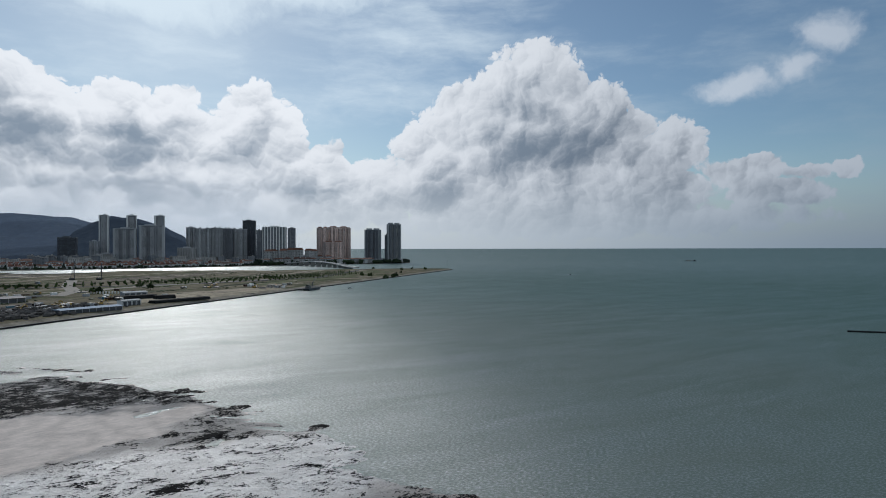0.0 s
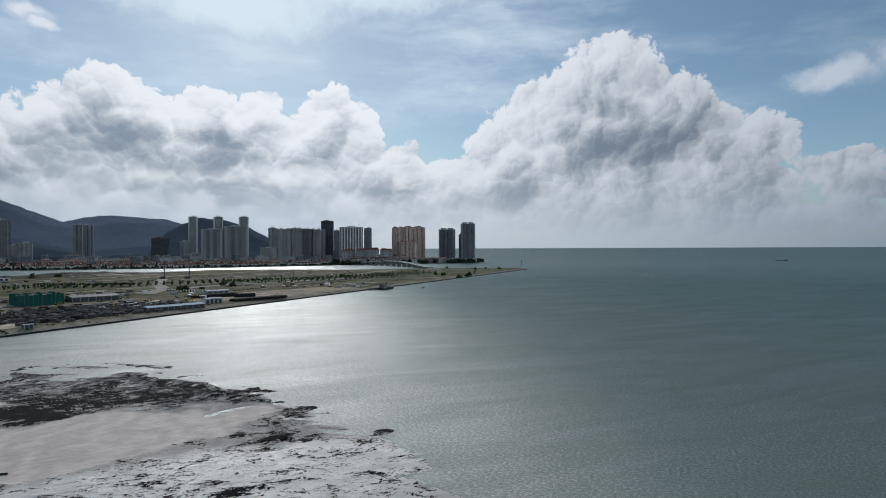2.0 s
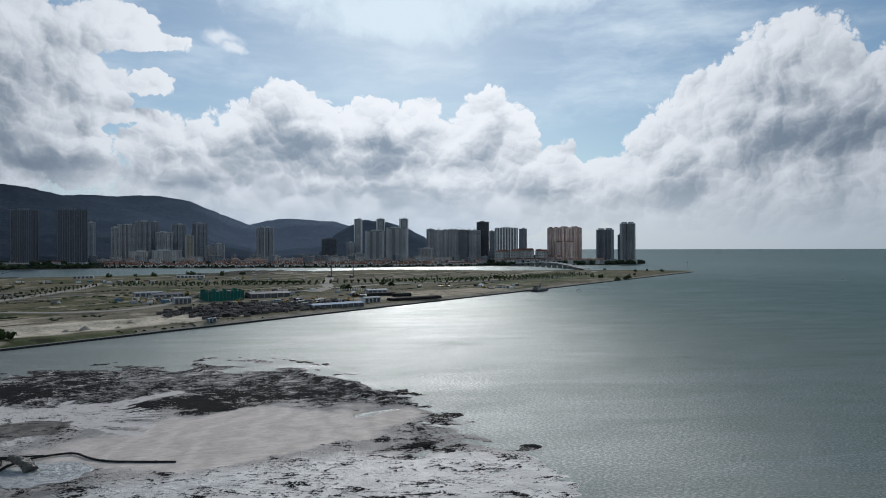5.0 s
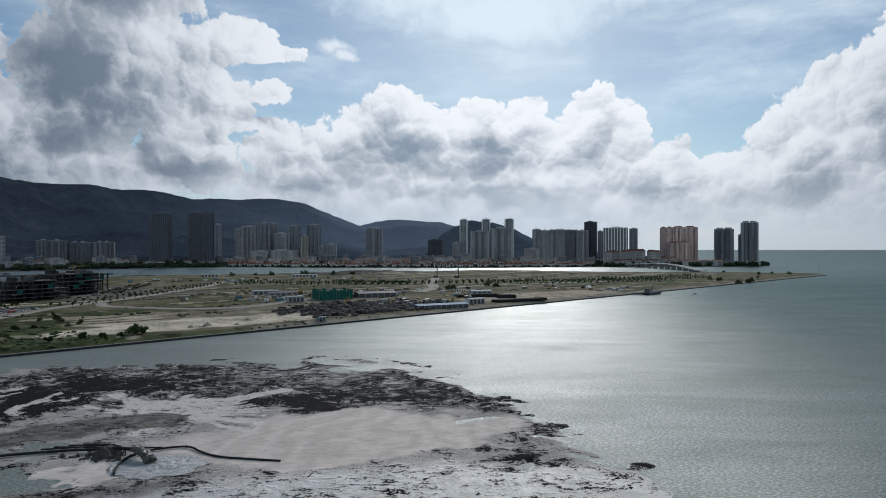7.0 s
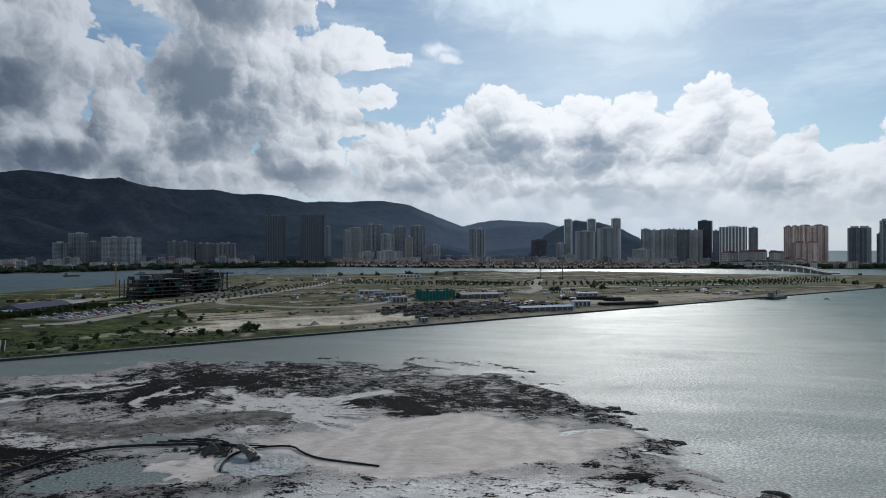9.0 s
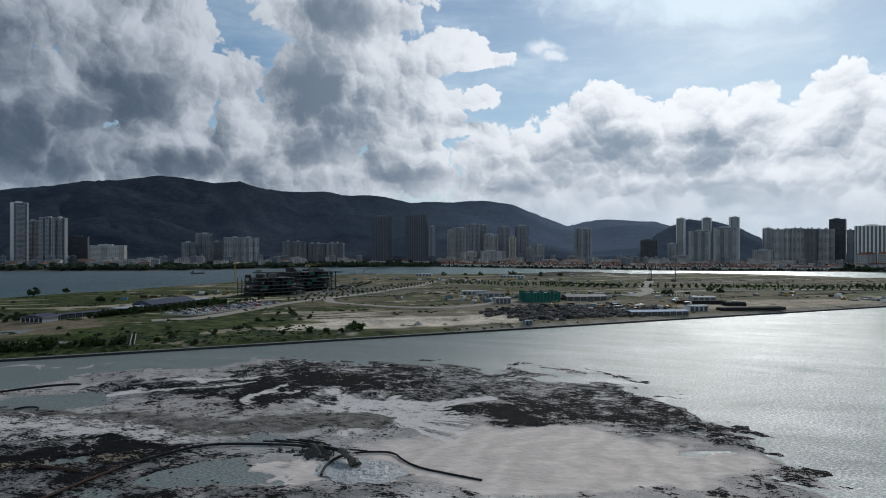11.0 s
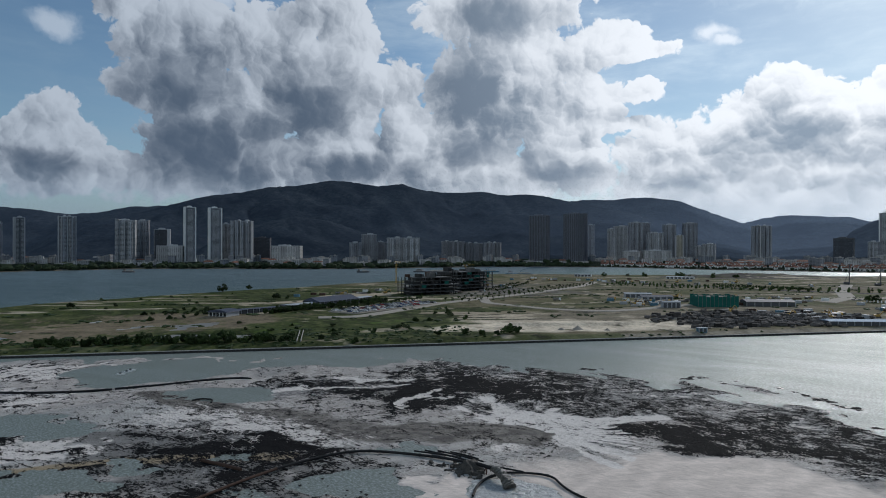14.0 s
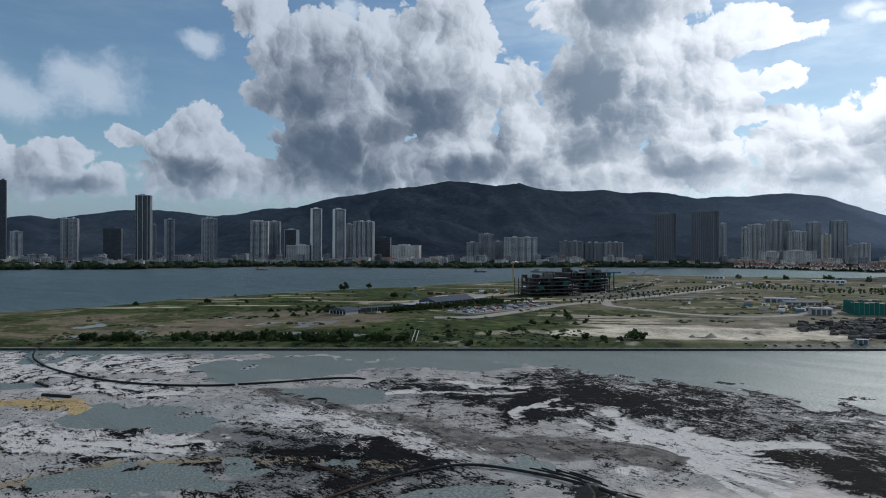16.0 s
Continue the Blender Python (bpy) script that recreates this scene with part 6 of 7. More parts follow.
def building_site(m, w, d, floors, label, nets, seed):
    """A concrete frame: slabs on columns, part netted."""
    rng = random.Random(seed)
    ob = thing("building", m, label, "building site")
    fh = 3.7
    nx, ny = int(w / 8), max(2, int(d / 9))
    for k in range(floors + 1):
        bm = bmesh.new()
        shrink = 1.0 if k < floors - 1 else 0.72
        box(bm, 0, 0, k * fh, w * shrink, d * shrink, 0.55)
        part("floor_slab", bm, CONCRETE_DARK, ob)
    for k in range(floors):
        bm = bmesh.new()
        for a in (-0.3, 0.02, 0.31):
            box(bm, (a + rng.uniform(-0.05, 0.05)) * w, rng.uniform(-0.1, 0.1) * d, k * fh + fh / 2, w * rng.uniform(0.1, 0.2), d * 0.5, fh - 0.6)
        part("core_wall", bm, DARK_RAW, ob)
    bm = bmesh.new()
    box(bm, 0, 0, floors * fh / 2, 0.7, 0.7, floors * fh)
    first = part("column", bm, DARK_RAW, ob)
    spots = [(-w / 2 + 0.8 + (w - 1.6) * i / nx, s * (d / 2 - 0.8)) for i in range(nx + 1) for s in (-1, 1)]
    spots += [(s * (w / 2 - 0.8), -d / 2 + 0.8 + (d - 1.6) * i / ny) for i in range(1, ny) for s in (-1, 1)]
    for i, (a, b) in enumerate(spots):
        o = first if i == 0 else first.copy()
        if i:
            scene.collection.objects.link(o)
        o.matrix_basis = pose(a, b, 0)
    for i in range(nets):
        bm = bmesh.new()
        f = rng.uniform(-0.45, 0.45)
        k = rng.randrange(floors)
        box(bm, f * w, -d / 2 - 0.25, k * fh + 2.2, w * rng.uniform(0.05, 0.12), 0.1, rng.uniform(1.4, 3.4))
        part("netting", bm, GREEN_NET, ob)
    # half-built rooms, formwork and stair shafts on the top deck
    for i in range(9):
        bm = bmesh.new()
        hh = rng.uniform(1.5, 5.5)
        box(bm, rng.uniform(-0.42, 0.42) * w, rng.uniform(-0.3, 0.3) * d, floors * fh + hh / 2 - (0 if rng.random() < 0.6 else 1.0), w * rng.uniform(0.03, 0.13), d * rng.uniform(0.12, 0.3), hh)
        part("upper_wall", bm, rng.choice((CONCRETE_DARK, DARK_RAW, DARK_RAW, RUST)), ob)
    for i in range(18):
        bm = bmesh.new()
        a, b = rng.uniform(-w / 2, w / 2), rng.choice((-1, 1)) * d * 0.36
        tube(bm, [(a, b, floors * fh - fh), (a, b, floors * fh + rng.uniform(1, 4))], 0.16, 5)
        part("scaffold_pole", bm, STEEL, ob)
    return ob


def tower_crane(x, y, height, reach, turn, label, z=None):
    ob = thing("tower_crane", pose(x, y, ground_z(x, y) - 0.1 if z is None else z, 0, 0, turn), label, "crane", "cranes on the island")
    bm = bmesh.new()
    s = 0.8
    for a in (-s, s):
        for b in (-s, s):
            tube(bm, [(a, b, 0), (a, b, height)], 0.16, 5)
    for k in range(int(height / 2)):
        z0 = k * 2
        for a, b, c, d in ((-s, -s, s, -s), (s, -s, s, s), (s, s, -s, s), (-s, s, -s, -s)):
            tube(bm, [(a, b, z0), (c, d, z0 + 2)], 0.09, 4)
    part("mast", bm, YELLOW_STEEL, ob)
    bm = bmesh.new()
    for a, z0 in ((-0.6, 0), (0.6, 0), (0, 1.3)):
        tube(bm, [(-reach * 0.3, a, height + z0), (reach, a, height + z0)], 0.14, 5)
    for k in range(int(reach * 1.3 / 2)):
        q = -reach * 0.3 + k * 2
        tube(bm, [(q, -0.6, height), (q + 1, 0, height + 1.3), (q + 2, 0.6, height)], 0.07, 4)
    part("jib", bm, YELLOW_STEEL, ob)
    bm = bmesh.new()
    box(bm, -reach * 0.27, 0, height - 0.9, 2.6, 1.6, 2.0)
    part("counterweight", bm, CONCRETE, ob)
    bm = bmesh.new()
    box(bm, 1.4, -1.1, height - 0.6, 1.8, 1.4, 2.0)
    cab = part("cab", bm, GREY_PAINT, ob)
    bm = bmesh.new()
    box(bm, 2.1, -1.1, height - 0.4, 0.6, 1.3, 1.0)
    part("window", bm, GLASS, cab, "dark cab glass")
    bm = bmesh.new()
    tube(bm, [(reach * 0.6, 0, height), (reach * 0.6, 0, height * 0.55)], 0.05, 4)
    part("cable", bm, STEEL, ob)
    return ob


def piling_rig(x, y, height, label):
    ob = thing("piling_rig", pose(x, y, ground_z(x, y), 0, 0, 20), label, "crane", "cranes on the island")
    for b in (-1.7, 1.7):
        bm = bmesh.new()
        box(bm, 0, b, 0.6, 6.5, 1.0, 1.2)
        part("track", bm, TYRE, ob)
    bm = bmesh.new()
    box(bm, -0.6, 0, 2.3, 6, 3.2, 2.2)
    part("cab", bm, DARK_PAINT, ob)
    bm = bmesh.new()
    box(bm, 3.4, 0, height / 2 + 0.6, 1.1, 1.1, height, top=0.85)
    box(bm, 3.4, 0, height + 1.0, 2.0, 1.4, 0.9)
    part("mast", bm, DARK_PAINT, ob)
    bm = bmesh.new()
    tube(bm, [(-2.4, 0, 3.2), (3.2, 0, height * 0.7)], 0.25, 6)
    part("stay", bm, DARK_PAINT, ob)


def clubhouse():
    ob = thing("building", pose(-389, 318, 2.7, 0, 0, 10) @ Matrix.Diagonal((0.85, 0.85, 0.75, 1)), "grey pavilion with a curved dark roof and glass front", "pavilion")
    bm = bmesh.new()
    box(bm, 0, 0, 2.0, 19, 15, 4.0)
    part("wall", bm, GREY_PAINT, ob)
    bm = bmesh.new()
    for k in range(9):
        a = math.pi * (k / 8)
        for yy in (-9, 9):
            bm.verts.new((-10.5 * math.cos(a), yy, 4.0 + 2.4 * math.sin(a)))
    bm.verts.ensure_lookup_table()
    for k in range(8):
        bm.faces.new((bm.verts[2 * k], bm.verts[2 * k + 2], bm.verts[2 * k + 3], bm.verts[2 * k + 1]))
    bm.faces.new([bm.verts[2 * k] for k in range(9)][::-1])
    bm.faces.new([bm.verts[2 * k + 1] for k in range(9)])
    part("roof", bm, ROOF_DARK, ob)
    for i in range(5):
        bm = bmesh.new()
        box(bm, -7.6 + i * 3.8, -7.55, 1.9, 3.3, 0.15, 3.3)
        part("window", bm, GLASS, ob)
    for i in range(6):
        bm = bmesh.new()
        tube(bm, [(-9.5 + i * 3.8, -8.2, 0), (-9.5 + i * 3.8, -8.2, 4.05)], 0.22, 6)
        part("post", bm, WHITE_PAINT, ob)
    shed(pose(-388, 349, 2.8, 0, 0, 82), 46, 9, 3.2, GLASS, ROOF_DARK, "long glazed link building with a flat pale roof", 0.03, 9)
    shed(pose(-386, 389, 2.8, 0, 0, 88), 30, 13, 3.6, DARK_RAW, ROOF_WHITE, "low grey wing with a pale sheet roof", 0.06, 6)
    shed(pose(-387, 428, 2.8, 0, 0, 91), 50, 20, 4.4, DARK_RAW, ROOF_DARK, "grey hall with a dark panelled pitched roof", 0.17, 9)
    shed(pose(-394, 470, 2.8, 0, 0, 94), 30, 12, 3.4, DARK_RAW, ROOF_WHITE, "low grey wing with a pale roof edge", 0.06, 6)


def rubble_yard():
    rng = random.Random(31)
    spots = []
    for _ in range(520):
        u, v = rng.gauss(322, 36), rng.gauss(398, 20)
        if not (355 < v < 460 and 235 < u < 400):
            continue
        x, y = isle(u, v)
        s = rng.uniform(0.7, 2.6)
        spots.append((x, y, ground_z(x, y) - 0.4, s, s * rng.uniform(0.8, 1.5)))
    ob = lumps("rubble", spots, RUBBLE, 12, 0.5)
    tagged(ob, "heaps of broken concrete and spoil", "rubble", kind="stuff")
    # cast blocks stacked in the yard
    proto = None
    for i in range(230):
        u, v = rng.uniform(245, 385), rng.choice((366, 374, 383, 391, 402, 412, 424, 436)) + rng.uniform(-1.5, 1.5)
        if math.sin(u * 0.21 + v) < -0.45:
            continue
        x, y = isle(u, v)
        m = pose(x, y, ground_z(x, y) + 0.9, 0, 0, 45 + rng.uniform(-12, 12)) @ Matrix.Diagonal((rng.uniform(0.7, 1.6), 1, rng.uniform(0.7, 1.7), 1))
        if proto is None:
            bm = bmesh.new()
            box(bm, 0, 0, 0, 4.2, 2.6, 2.2, top=0.94)
            bmesh.ops.bevel(bm, geom=bm.edges[:], offset=0.12, segments=1, affect="EDGES")
            proto = part("concrete_block", bm, RUBBLE)
            tagged(proto, "weathered grey cast concrete block lying in the yard", "concrete block", "blocks in the yard")
            proto.matrix_basis = m
        else:
            o = proto.copy()
            scene.collection.objects.link(o)
            o.matrix_basis = m


def pipe_stack(m, length, rows, high, label):
    ob = thing("pipe_stack", m, label, "pipe stack")
    bm = bmesh.new()
    tube(bm, [(-length / 2, 0, 0), (length / 2, 0, 0)], 0.62, 8)
    first = part("pipe", bm, BLACK_PIPE, ob)
    i = 0
    for k in range(high):
        for r in range(rows - k):
            o = first if i == 0 else first.copy()
            if i:
                scene.collection.objects.link(o)
            o.matrix_basis = pose(0.4 * math.sin(i * 2.3), (r - (rows - k - 1) / 2) * 1.25, 0.62 + k * 1.08)
            i += 1


def car(seed, colour, label):
    mt, nt, s = material("car paint " + seed)
    nt.links.new(stops(nt, grain(nt, 1.0, 4.0), [(0.3, tuple(k * 0.85 for k in colour)), (0.7, colour)]), s.inputs["Base Color"])
    s.inputs["Roughness"].default_value = 0.25
    ob = thing("car", pose(0, 0, 0), label, "car", "cars in the car park")
    bm = bmesh.new()
    box(bm, 0, 0, 0.62, 4.4, 1.76, 0.62)
    bmesh.ops.bevel(bm, geom=bm.edges[:], offset=0.16, segments=2, affect="EDGES")
    part("body", bm, mt, ob)
    bm = bmesh.new()
    box(bm, -0.2, 0, 1.2, 2.5, 1.55, 0.6, top=0.76)
    bmesh.ops.bevel(bm, geom=bm.edges[:], offset=0.08, segments=1, affect="EDGES")
    part("cabin", bm, GLASS, ob)
    bm = bmesh.new()
    box(bm, -0.2, 0, 1.52, 1.8, 1.14, 0.07)
    part("roof", bm, mt, ob)
    for a in (-1.35, 1.35):
        for b in (-0.8, 0.8):
            bm = bmesh.new()
            tube(bm, [(a, b - 0.11, 0.32), (a, b + 0.11, 0.32)], 0.32, 10)
            part("wheel", bm, TYRE, ob)
    return ob


def car_park():
    rng = random.Random(77)
    U, V = np.meshgrid(np.linspace(-343, -314, 12), np.linspace(378, 492, 40), indexing="ij")
    base = 3.75
    ob = grid_mesh("pavement", U, V, np.full(U.shape, base), DUST_ROAD)
    tagged(ob, "paved dusty car park", "car park", kind="structure")
    sol = ob.modifiers.new("thick", "SOLIDIFY")
    sol.thickness = 1.2
    kinds = [car("white", (0.7, 0.7, 0.7), "white car parked in the dusty lot"), car("silver", (0.4, 0.41, 0.42), "silver car parked in the dusty lot"), car("black", (0.02, 0.02, 0.022), "black car parked in the dusty lot"),
             car("red", (0.28, 0.02, 0.02), "dark red car parked in the dusty lot"), car("blue", (0.04, 0.07, 0.16), "blue car parked in the dusty lot")]
    seen = set()
    for col, x in enumerate((-340, -333.5, -324, -317.5)):
        for i in range(30):
            if rng.random() < 0.22:
                continue
            k = rng.choice(kinds[:2] + kinds)
            m = pose(x + rng.uniform(-0.3, 0.3), 381 + i * 3.6, base + 0.005, 0, 0, rng.choice((0, 180)))
            if k.name in seen:
                copy_thing(k, m)
            else:
                seen.add(k.name)
                k.matrix_basis = m


netted_hall()
shed(pose(-68, 634, 2.7, 0, 0, 28), 40, 16, 4.2, CONCRETE_DARK, ROOF_DARK, "dark grey site shed beside the netted hall", 0.1, 6)
shed(pose(-133, 566, 2.8, 0, 0, 28), 14, 8, 5.5, GREY_PAINT, ROOF_WHITE, "small grey site office", 0.05, 4)
# open sides drawn as a dark solid block, with the shade under the roof as colour
shed(pose(0, 514, 2.8, 0, 0, 29), 46, 12, 2.7, DARK_PAINT, ROOF_BLUE, "long open shed with a pale blue sheet roof", 0.08, 9)
shed(pose(-80, 420, 2.6, 0, 0, 40), 5, 3.2, 2.4, BLUE_STEEL, ROOF_WHITE, "small teal and white site cabin", 0.08, 2)
shed(pose(-165, 640, 2.8, 0, 0, 35), 30, 12, 4, GREY_PAINT, ROOF_DARK, "dark roofed store shed on the site", 0.08, 5)
shed(pose(-190, 668, 2.8, 0, 0, 25), 26, 10, 4, GREY_PAINT, ROOF_WHITE, "pale roofed store shed on the site", 0.08, 5)
shed(pose(40, 652, 2.8, 0, 0, 20), 22, 9, 5, GREY_PAINT, ROOF_WHITE, "white canopied store by the pipe yard", 0.1, 4)
shed(pose(30, 556, 2.8, 0, 0, 30), 16, 8, 4.5, WHITE_PAINT, ROOF_WHITE, "white site cabin by the long shed", 0.06, 4)
shed(pose(-420, 1120, 2.8, 0, 0, 10), 30, 10, 4, WHITE_PAINT, ROOF_WHITE, "white low shed near the channel", 0.06, 5)
shed(pose(-250, 1120, 2.8, 0, 0, 0), 44, 10, 3.5, WHITE_PAINT, ROOF_WHITE, "long white shed near the channel", 0.06, 7)
building_site(pose(-394, 588, 2.6, 0, 0, 62), 58, 40, 5, "concrete frame of a building under construction", 2, 1)
building_site(pose(-402, 668, 2.6, 0, 0, 80), 66, 46, 6, "stepped concrete frame with green netting under construction", 6, 2)
building_site(pose(-440, 745, 2.6, 0, 0, 80), 60, 40, 5, "further concrete frame under construction with scaffolding", 5, 3)
tower_crane(-560, 745, 30, 15, 100, "yellow tower crane on the building site")
tower_crane(-470, 790, 26, 14, 60, "yellow tower crane behind the concrete frames")
piling_rig(-15, 1070, 27, "dark piling rig on the spoil heaps")
piling_rig(21, 1064, 24, "dark piling rig standing on the haul road")
clubhouse()
car_park()
rubble_yard()
pipe_stack(pose(73, 580, 2.9, 0, 0, 30), 58, 8, 2, "long stack of black pipes")
pipe_stack(pose(40, 628, 2.9, 0, 0, 20), 36, 9, 3, "stack of black pipes by the store")
pipe_stack(pose(64, 616, 2.9, 0, 0, 20), 18, 6, 3, "short stack of black pipes")


def culvert():
    ob = thing("drain", pose(-262, 271, 2.4, 0, 0, -46), "pale concrete drain running down to the sea wall", "drain")
    for b in (-1.0, 1.0):
        bm = bmesh.new()
        box(bm, 0, b, 0.6, 44, 0.35, 1.4)
        part("side_wall", bm, CONCRETE, ob)
    bm = bmesh.new()
    box(bm, 0, 0, 0.1, 44, 1.7, 0.3)
    part("bed", bm, CONCRETE_DARK, ob)


culvert()


def sand_heaps():
    spots = [(-151, 377, 2.6, 1.6, 1.5), (-144, 385, 2.6, 2.4, 2.4), (-128, 392, 2.6, 1.4, 1.2)]
    for x, y, z, r, h in spots:
        bm = bmesh.new()
        bmesh.ops.create_cone(bm, cap_ends=True, segments=18, radius1=r * 1.4, radius2=0.3, depth=h, matrix=pose(x, y, ground_z(x, y) + h * 0.42))
        bmesh.ops.subdivide_edges(bm, edges=bm.edges[:], cuts=2, use_grid_fill=True)
        for k in bm.verts:
            k.co += Vector(noise.noise_vector(k.co * 0.9)) * 0.35
        ob = part("sand_mound", bm, DUST_ROAD)
        tagged(ob, "small mound of tipped sand and gravel", "mound", "mounds on the island")


sand_heaps()


def bund_posts():
    """Pale marker posts in a row."""
    ob = None
    for i in range(14):
        x, y = 5 + 36 * i / 13, 727 - 15 * i / 13
        m = pose(x, y, ground_z(x, y) - 0.1)
        if ob is None:
            bm = bmesh.new()
            box(bm, 0, 0, 1.2, 1.2, 0.7, 2.6, top=0.8)
            ob = part("barrier", bm, WHITE_PAINT)
            tagged(ob, "white concrete road barrier standing on sand", "barrier", "barriers in a row")
            ob.matrix_basis = m
        else:
            o = ob.copy()
            scene.collection.objects.link(o)
            o.matrix_basis = m


bund_posts()


# ---------------------------------------------------------------- yard machines and stores
def container(colour, label):
    ob = thing("container", pose(0, 0, 0), label, "container", "containers on the sites")
    bm = bmesh.new()
    box(bm, 0, 0, 1.3, 6.06, 2.44, 2.6)
    part("body", bm, colour, ob)
    for i in range(4):
        bm = bmesh.new()
        box(bm, -2.4 + i * 1.6, -1.24, 1.3, 0.16, 0.08, 2.2)
        part("rib", bm, colour, ob)
    for b in (-0.6, 0.6):
        bm = bmesh.new()
        box(bm, 3.06, b, 1.3, 0.08, 1.1, 2.3)
        part("door", bm, colour, ob)
    return ob


def excavator():
    ob = thing("excavator", pose(0, 0, 0), "yellow tracked excavator on the site", "excavator", "machines on the sites")
    for b in (-1.1, 1.1):
        bm = bmesh.new()
        box(bm, 0, b, 0.5, 4.2, 0.6, 1.0)
        bmesh.ops.bevel(bm, geom=bm.edges[:], offset=0.2, segments=1, affect="EDGES")
        part("track", bm, TYRE, ob)
    bm = bmesh.new()
    box(bm, -0.4, 0, 1.6, 3.6, 2.6, 1.2)
    part("body", bm, YELLOW_STEEL, ob)
    bm = bmesh.new()
    box(bm, 0.7, 0.7, 2.7, 1.6, 1.1, 1.5, top=0.85)
    cab = part("cab", bm, YELLOW_STEEL, ob)
    bm = bmesh.new()
    box(bm, 0.75, 0.7, 2.85, 1.66, 1.16, 0.8, top=0.9)
    part("window", bm, GLASS, cab, "dark cab glass")
    bm = bmesh.new()
    tube(bm, [(1.2, -0.3, 1.9), (3.6, -0.3, 4.6), (5.4, -0.3, 4.0)], [0.35, 0.3, 0.25], 6)
    part("boom", bm, YELLOW_STEEL, ob)
    bm = bmesh.new()
    tube(bm, [(5.4, -0.3, 4.0), (6.0, -0.3, 1.4)], [0.24, 0.18], 6)
    part("stick", bm, YELLOW_STEEL, ob)
    bm = bmesh.new()
    box(bm, 5.8, -0.3, 0.9, 1.0, 1.1, 0.9, top=0.7)
    part("bucket", bm, STEEL, ob)
    return ob


def dump_truck(colour, label):
    ob = thing("truck", pose(0, 0, 0), label, "truck", "machines on the sites")
    bm = bmesh.new()
    box(bm, 2.9, 0, 1.7, 2.0, 2.4, 2.2, top=0.9)
    cab = part("cab", bm, colour, ob)
    bm = bmesh.new()
    box(bm, 3.72, 0, 2.15, 0.5, 2.1, 0.9, top=0.8)
    part("windscreen", bm, GLASS, cab, "dark windscreen")
    bm = bmesh.new()
    box(bm, -1.0, 0, 1.9, 5.4, 2.4, 1.5, top=1.06)
    part("tipper", bm, STEEL, ob)
    for a in (-2.8, -1.5, 2.8):
        for b in (-1.05, 1.05):
            bm = bmesh.new()
            tube(bm, [(a, b - 0.18, 0.5), (a, b + 0.18, 0.5)], 0.5, 10)
            wheel = part("wheel", bm, TYRE, ob)
            bm = bmesh.new()
            tube(bm, [(a, b - 0.2, 0.5), (a, b + 0.2, 0.5)], 0.27, 8)
            part("rim", bm, STEEL, wheel, "steel rim")
    return ob


def stock_pile(mat, label):
    bm = bmesh.new()
    for k in range(5):
        box(bm, 0, (k - 2) * 1.1, 0.5, 6.5, 0.9, 1.0 + 0.35 * math.sin(k * 2.0))
    ob = thing("stack", pose(0, 0, 0), label, "stack", "stacks of material")
    bm.free()
    for k in range(5):
        bm = bmesh.new()
        hgt = 1.1 + 0.4 * math.sin(k * 2.0)
        box(bm, 0.2 * math.cos(k), (k - 2) * 1.1, hgt / 2, 6.5, 0.9, hgt)
        part("beam", bm, mat, ob)
    return ob


def site_clutter():
    rng = random.Random(55)
    protos = [container(BLUE_STEEL, "blue steel container on the sand"), container(GREY_PAINT, "grey steel container on the sand"), container(RUST, "rusty steel container on the sand"),
              container(WHITE_PAINT, "white site cabin made of a container"), excavator(), dump_truck(WHITE_PAINT, "white dump truck parked on the site"),
              dump_truck(YELLOW_STEEL, "yellow dump truck parked on the site"), stock_pile(STEEL, "stack of steel bars on the ground"), stock_pile(BARK, "stack of dark timber on the ground"),
              stock_pile(CONCRETE, "stack of pale concrete pieces on the ground")]
    seen = set()
    zones = ((-150, 600, 50, 34, 34), (-40, 560, 46, 30, 30), (40, 640, 40, 26, 22), (-400, 690, 40, 60, 26), (-330, 960, 120, 40, 34), (-60, 690, 90, 40, 24),
             (200, 730, 26, 16, 12), (-470, 560, 26, 50, 14), (-200, 990, 90, 40, 16), (150, 790, 90, 30, 12))
    for cx, cy, sx, sy, n in zones:
        for _ in range(n):
            x, y = rng.gauss(cx, sx * 0.6), rng.gauss(cy, sy * 0.6)
            u, v = (x + y) * R2, (y - x) * R2
            if v < WALL_V + 12 or v > back_shore(u) - 15 or math.hypot(x + 106, y - 604) < 24 or math.hypot(x + 394, y - 588) < 36 or math.hypot(x + 402, y - 668) < 42 or math.hypot(x, y - 514) < 22:
                continue
            k = rng.choice(protos)
            m = pose(x, y, ground_z(x, y) - 0.08, 0, 0, rng.choice((28, 38, 118, 45)) + rng.uniform(-14, 14))
            if k.name in seen:
                copy_thing(k, m)
            else:
                seen.add(k.name)
                k.matrix_basis = m


site_clutter()

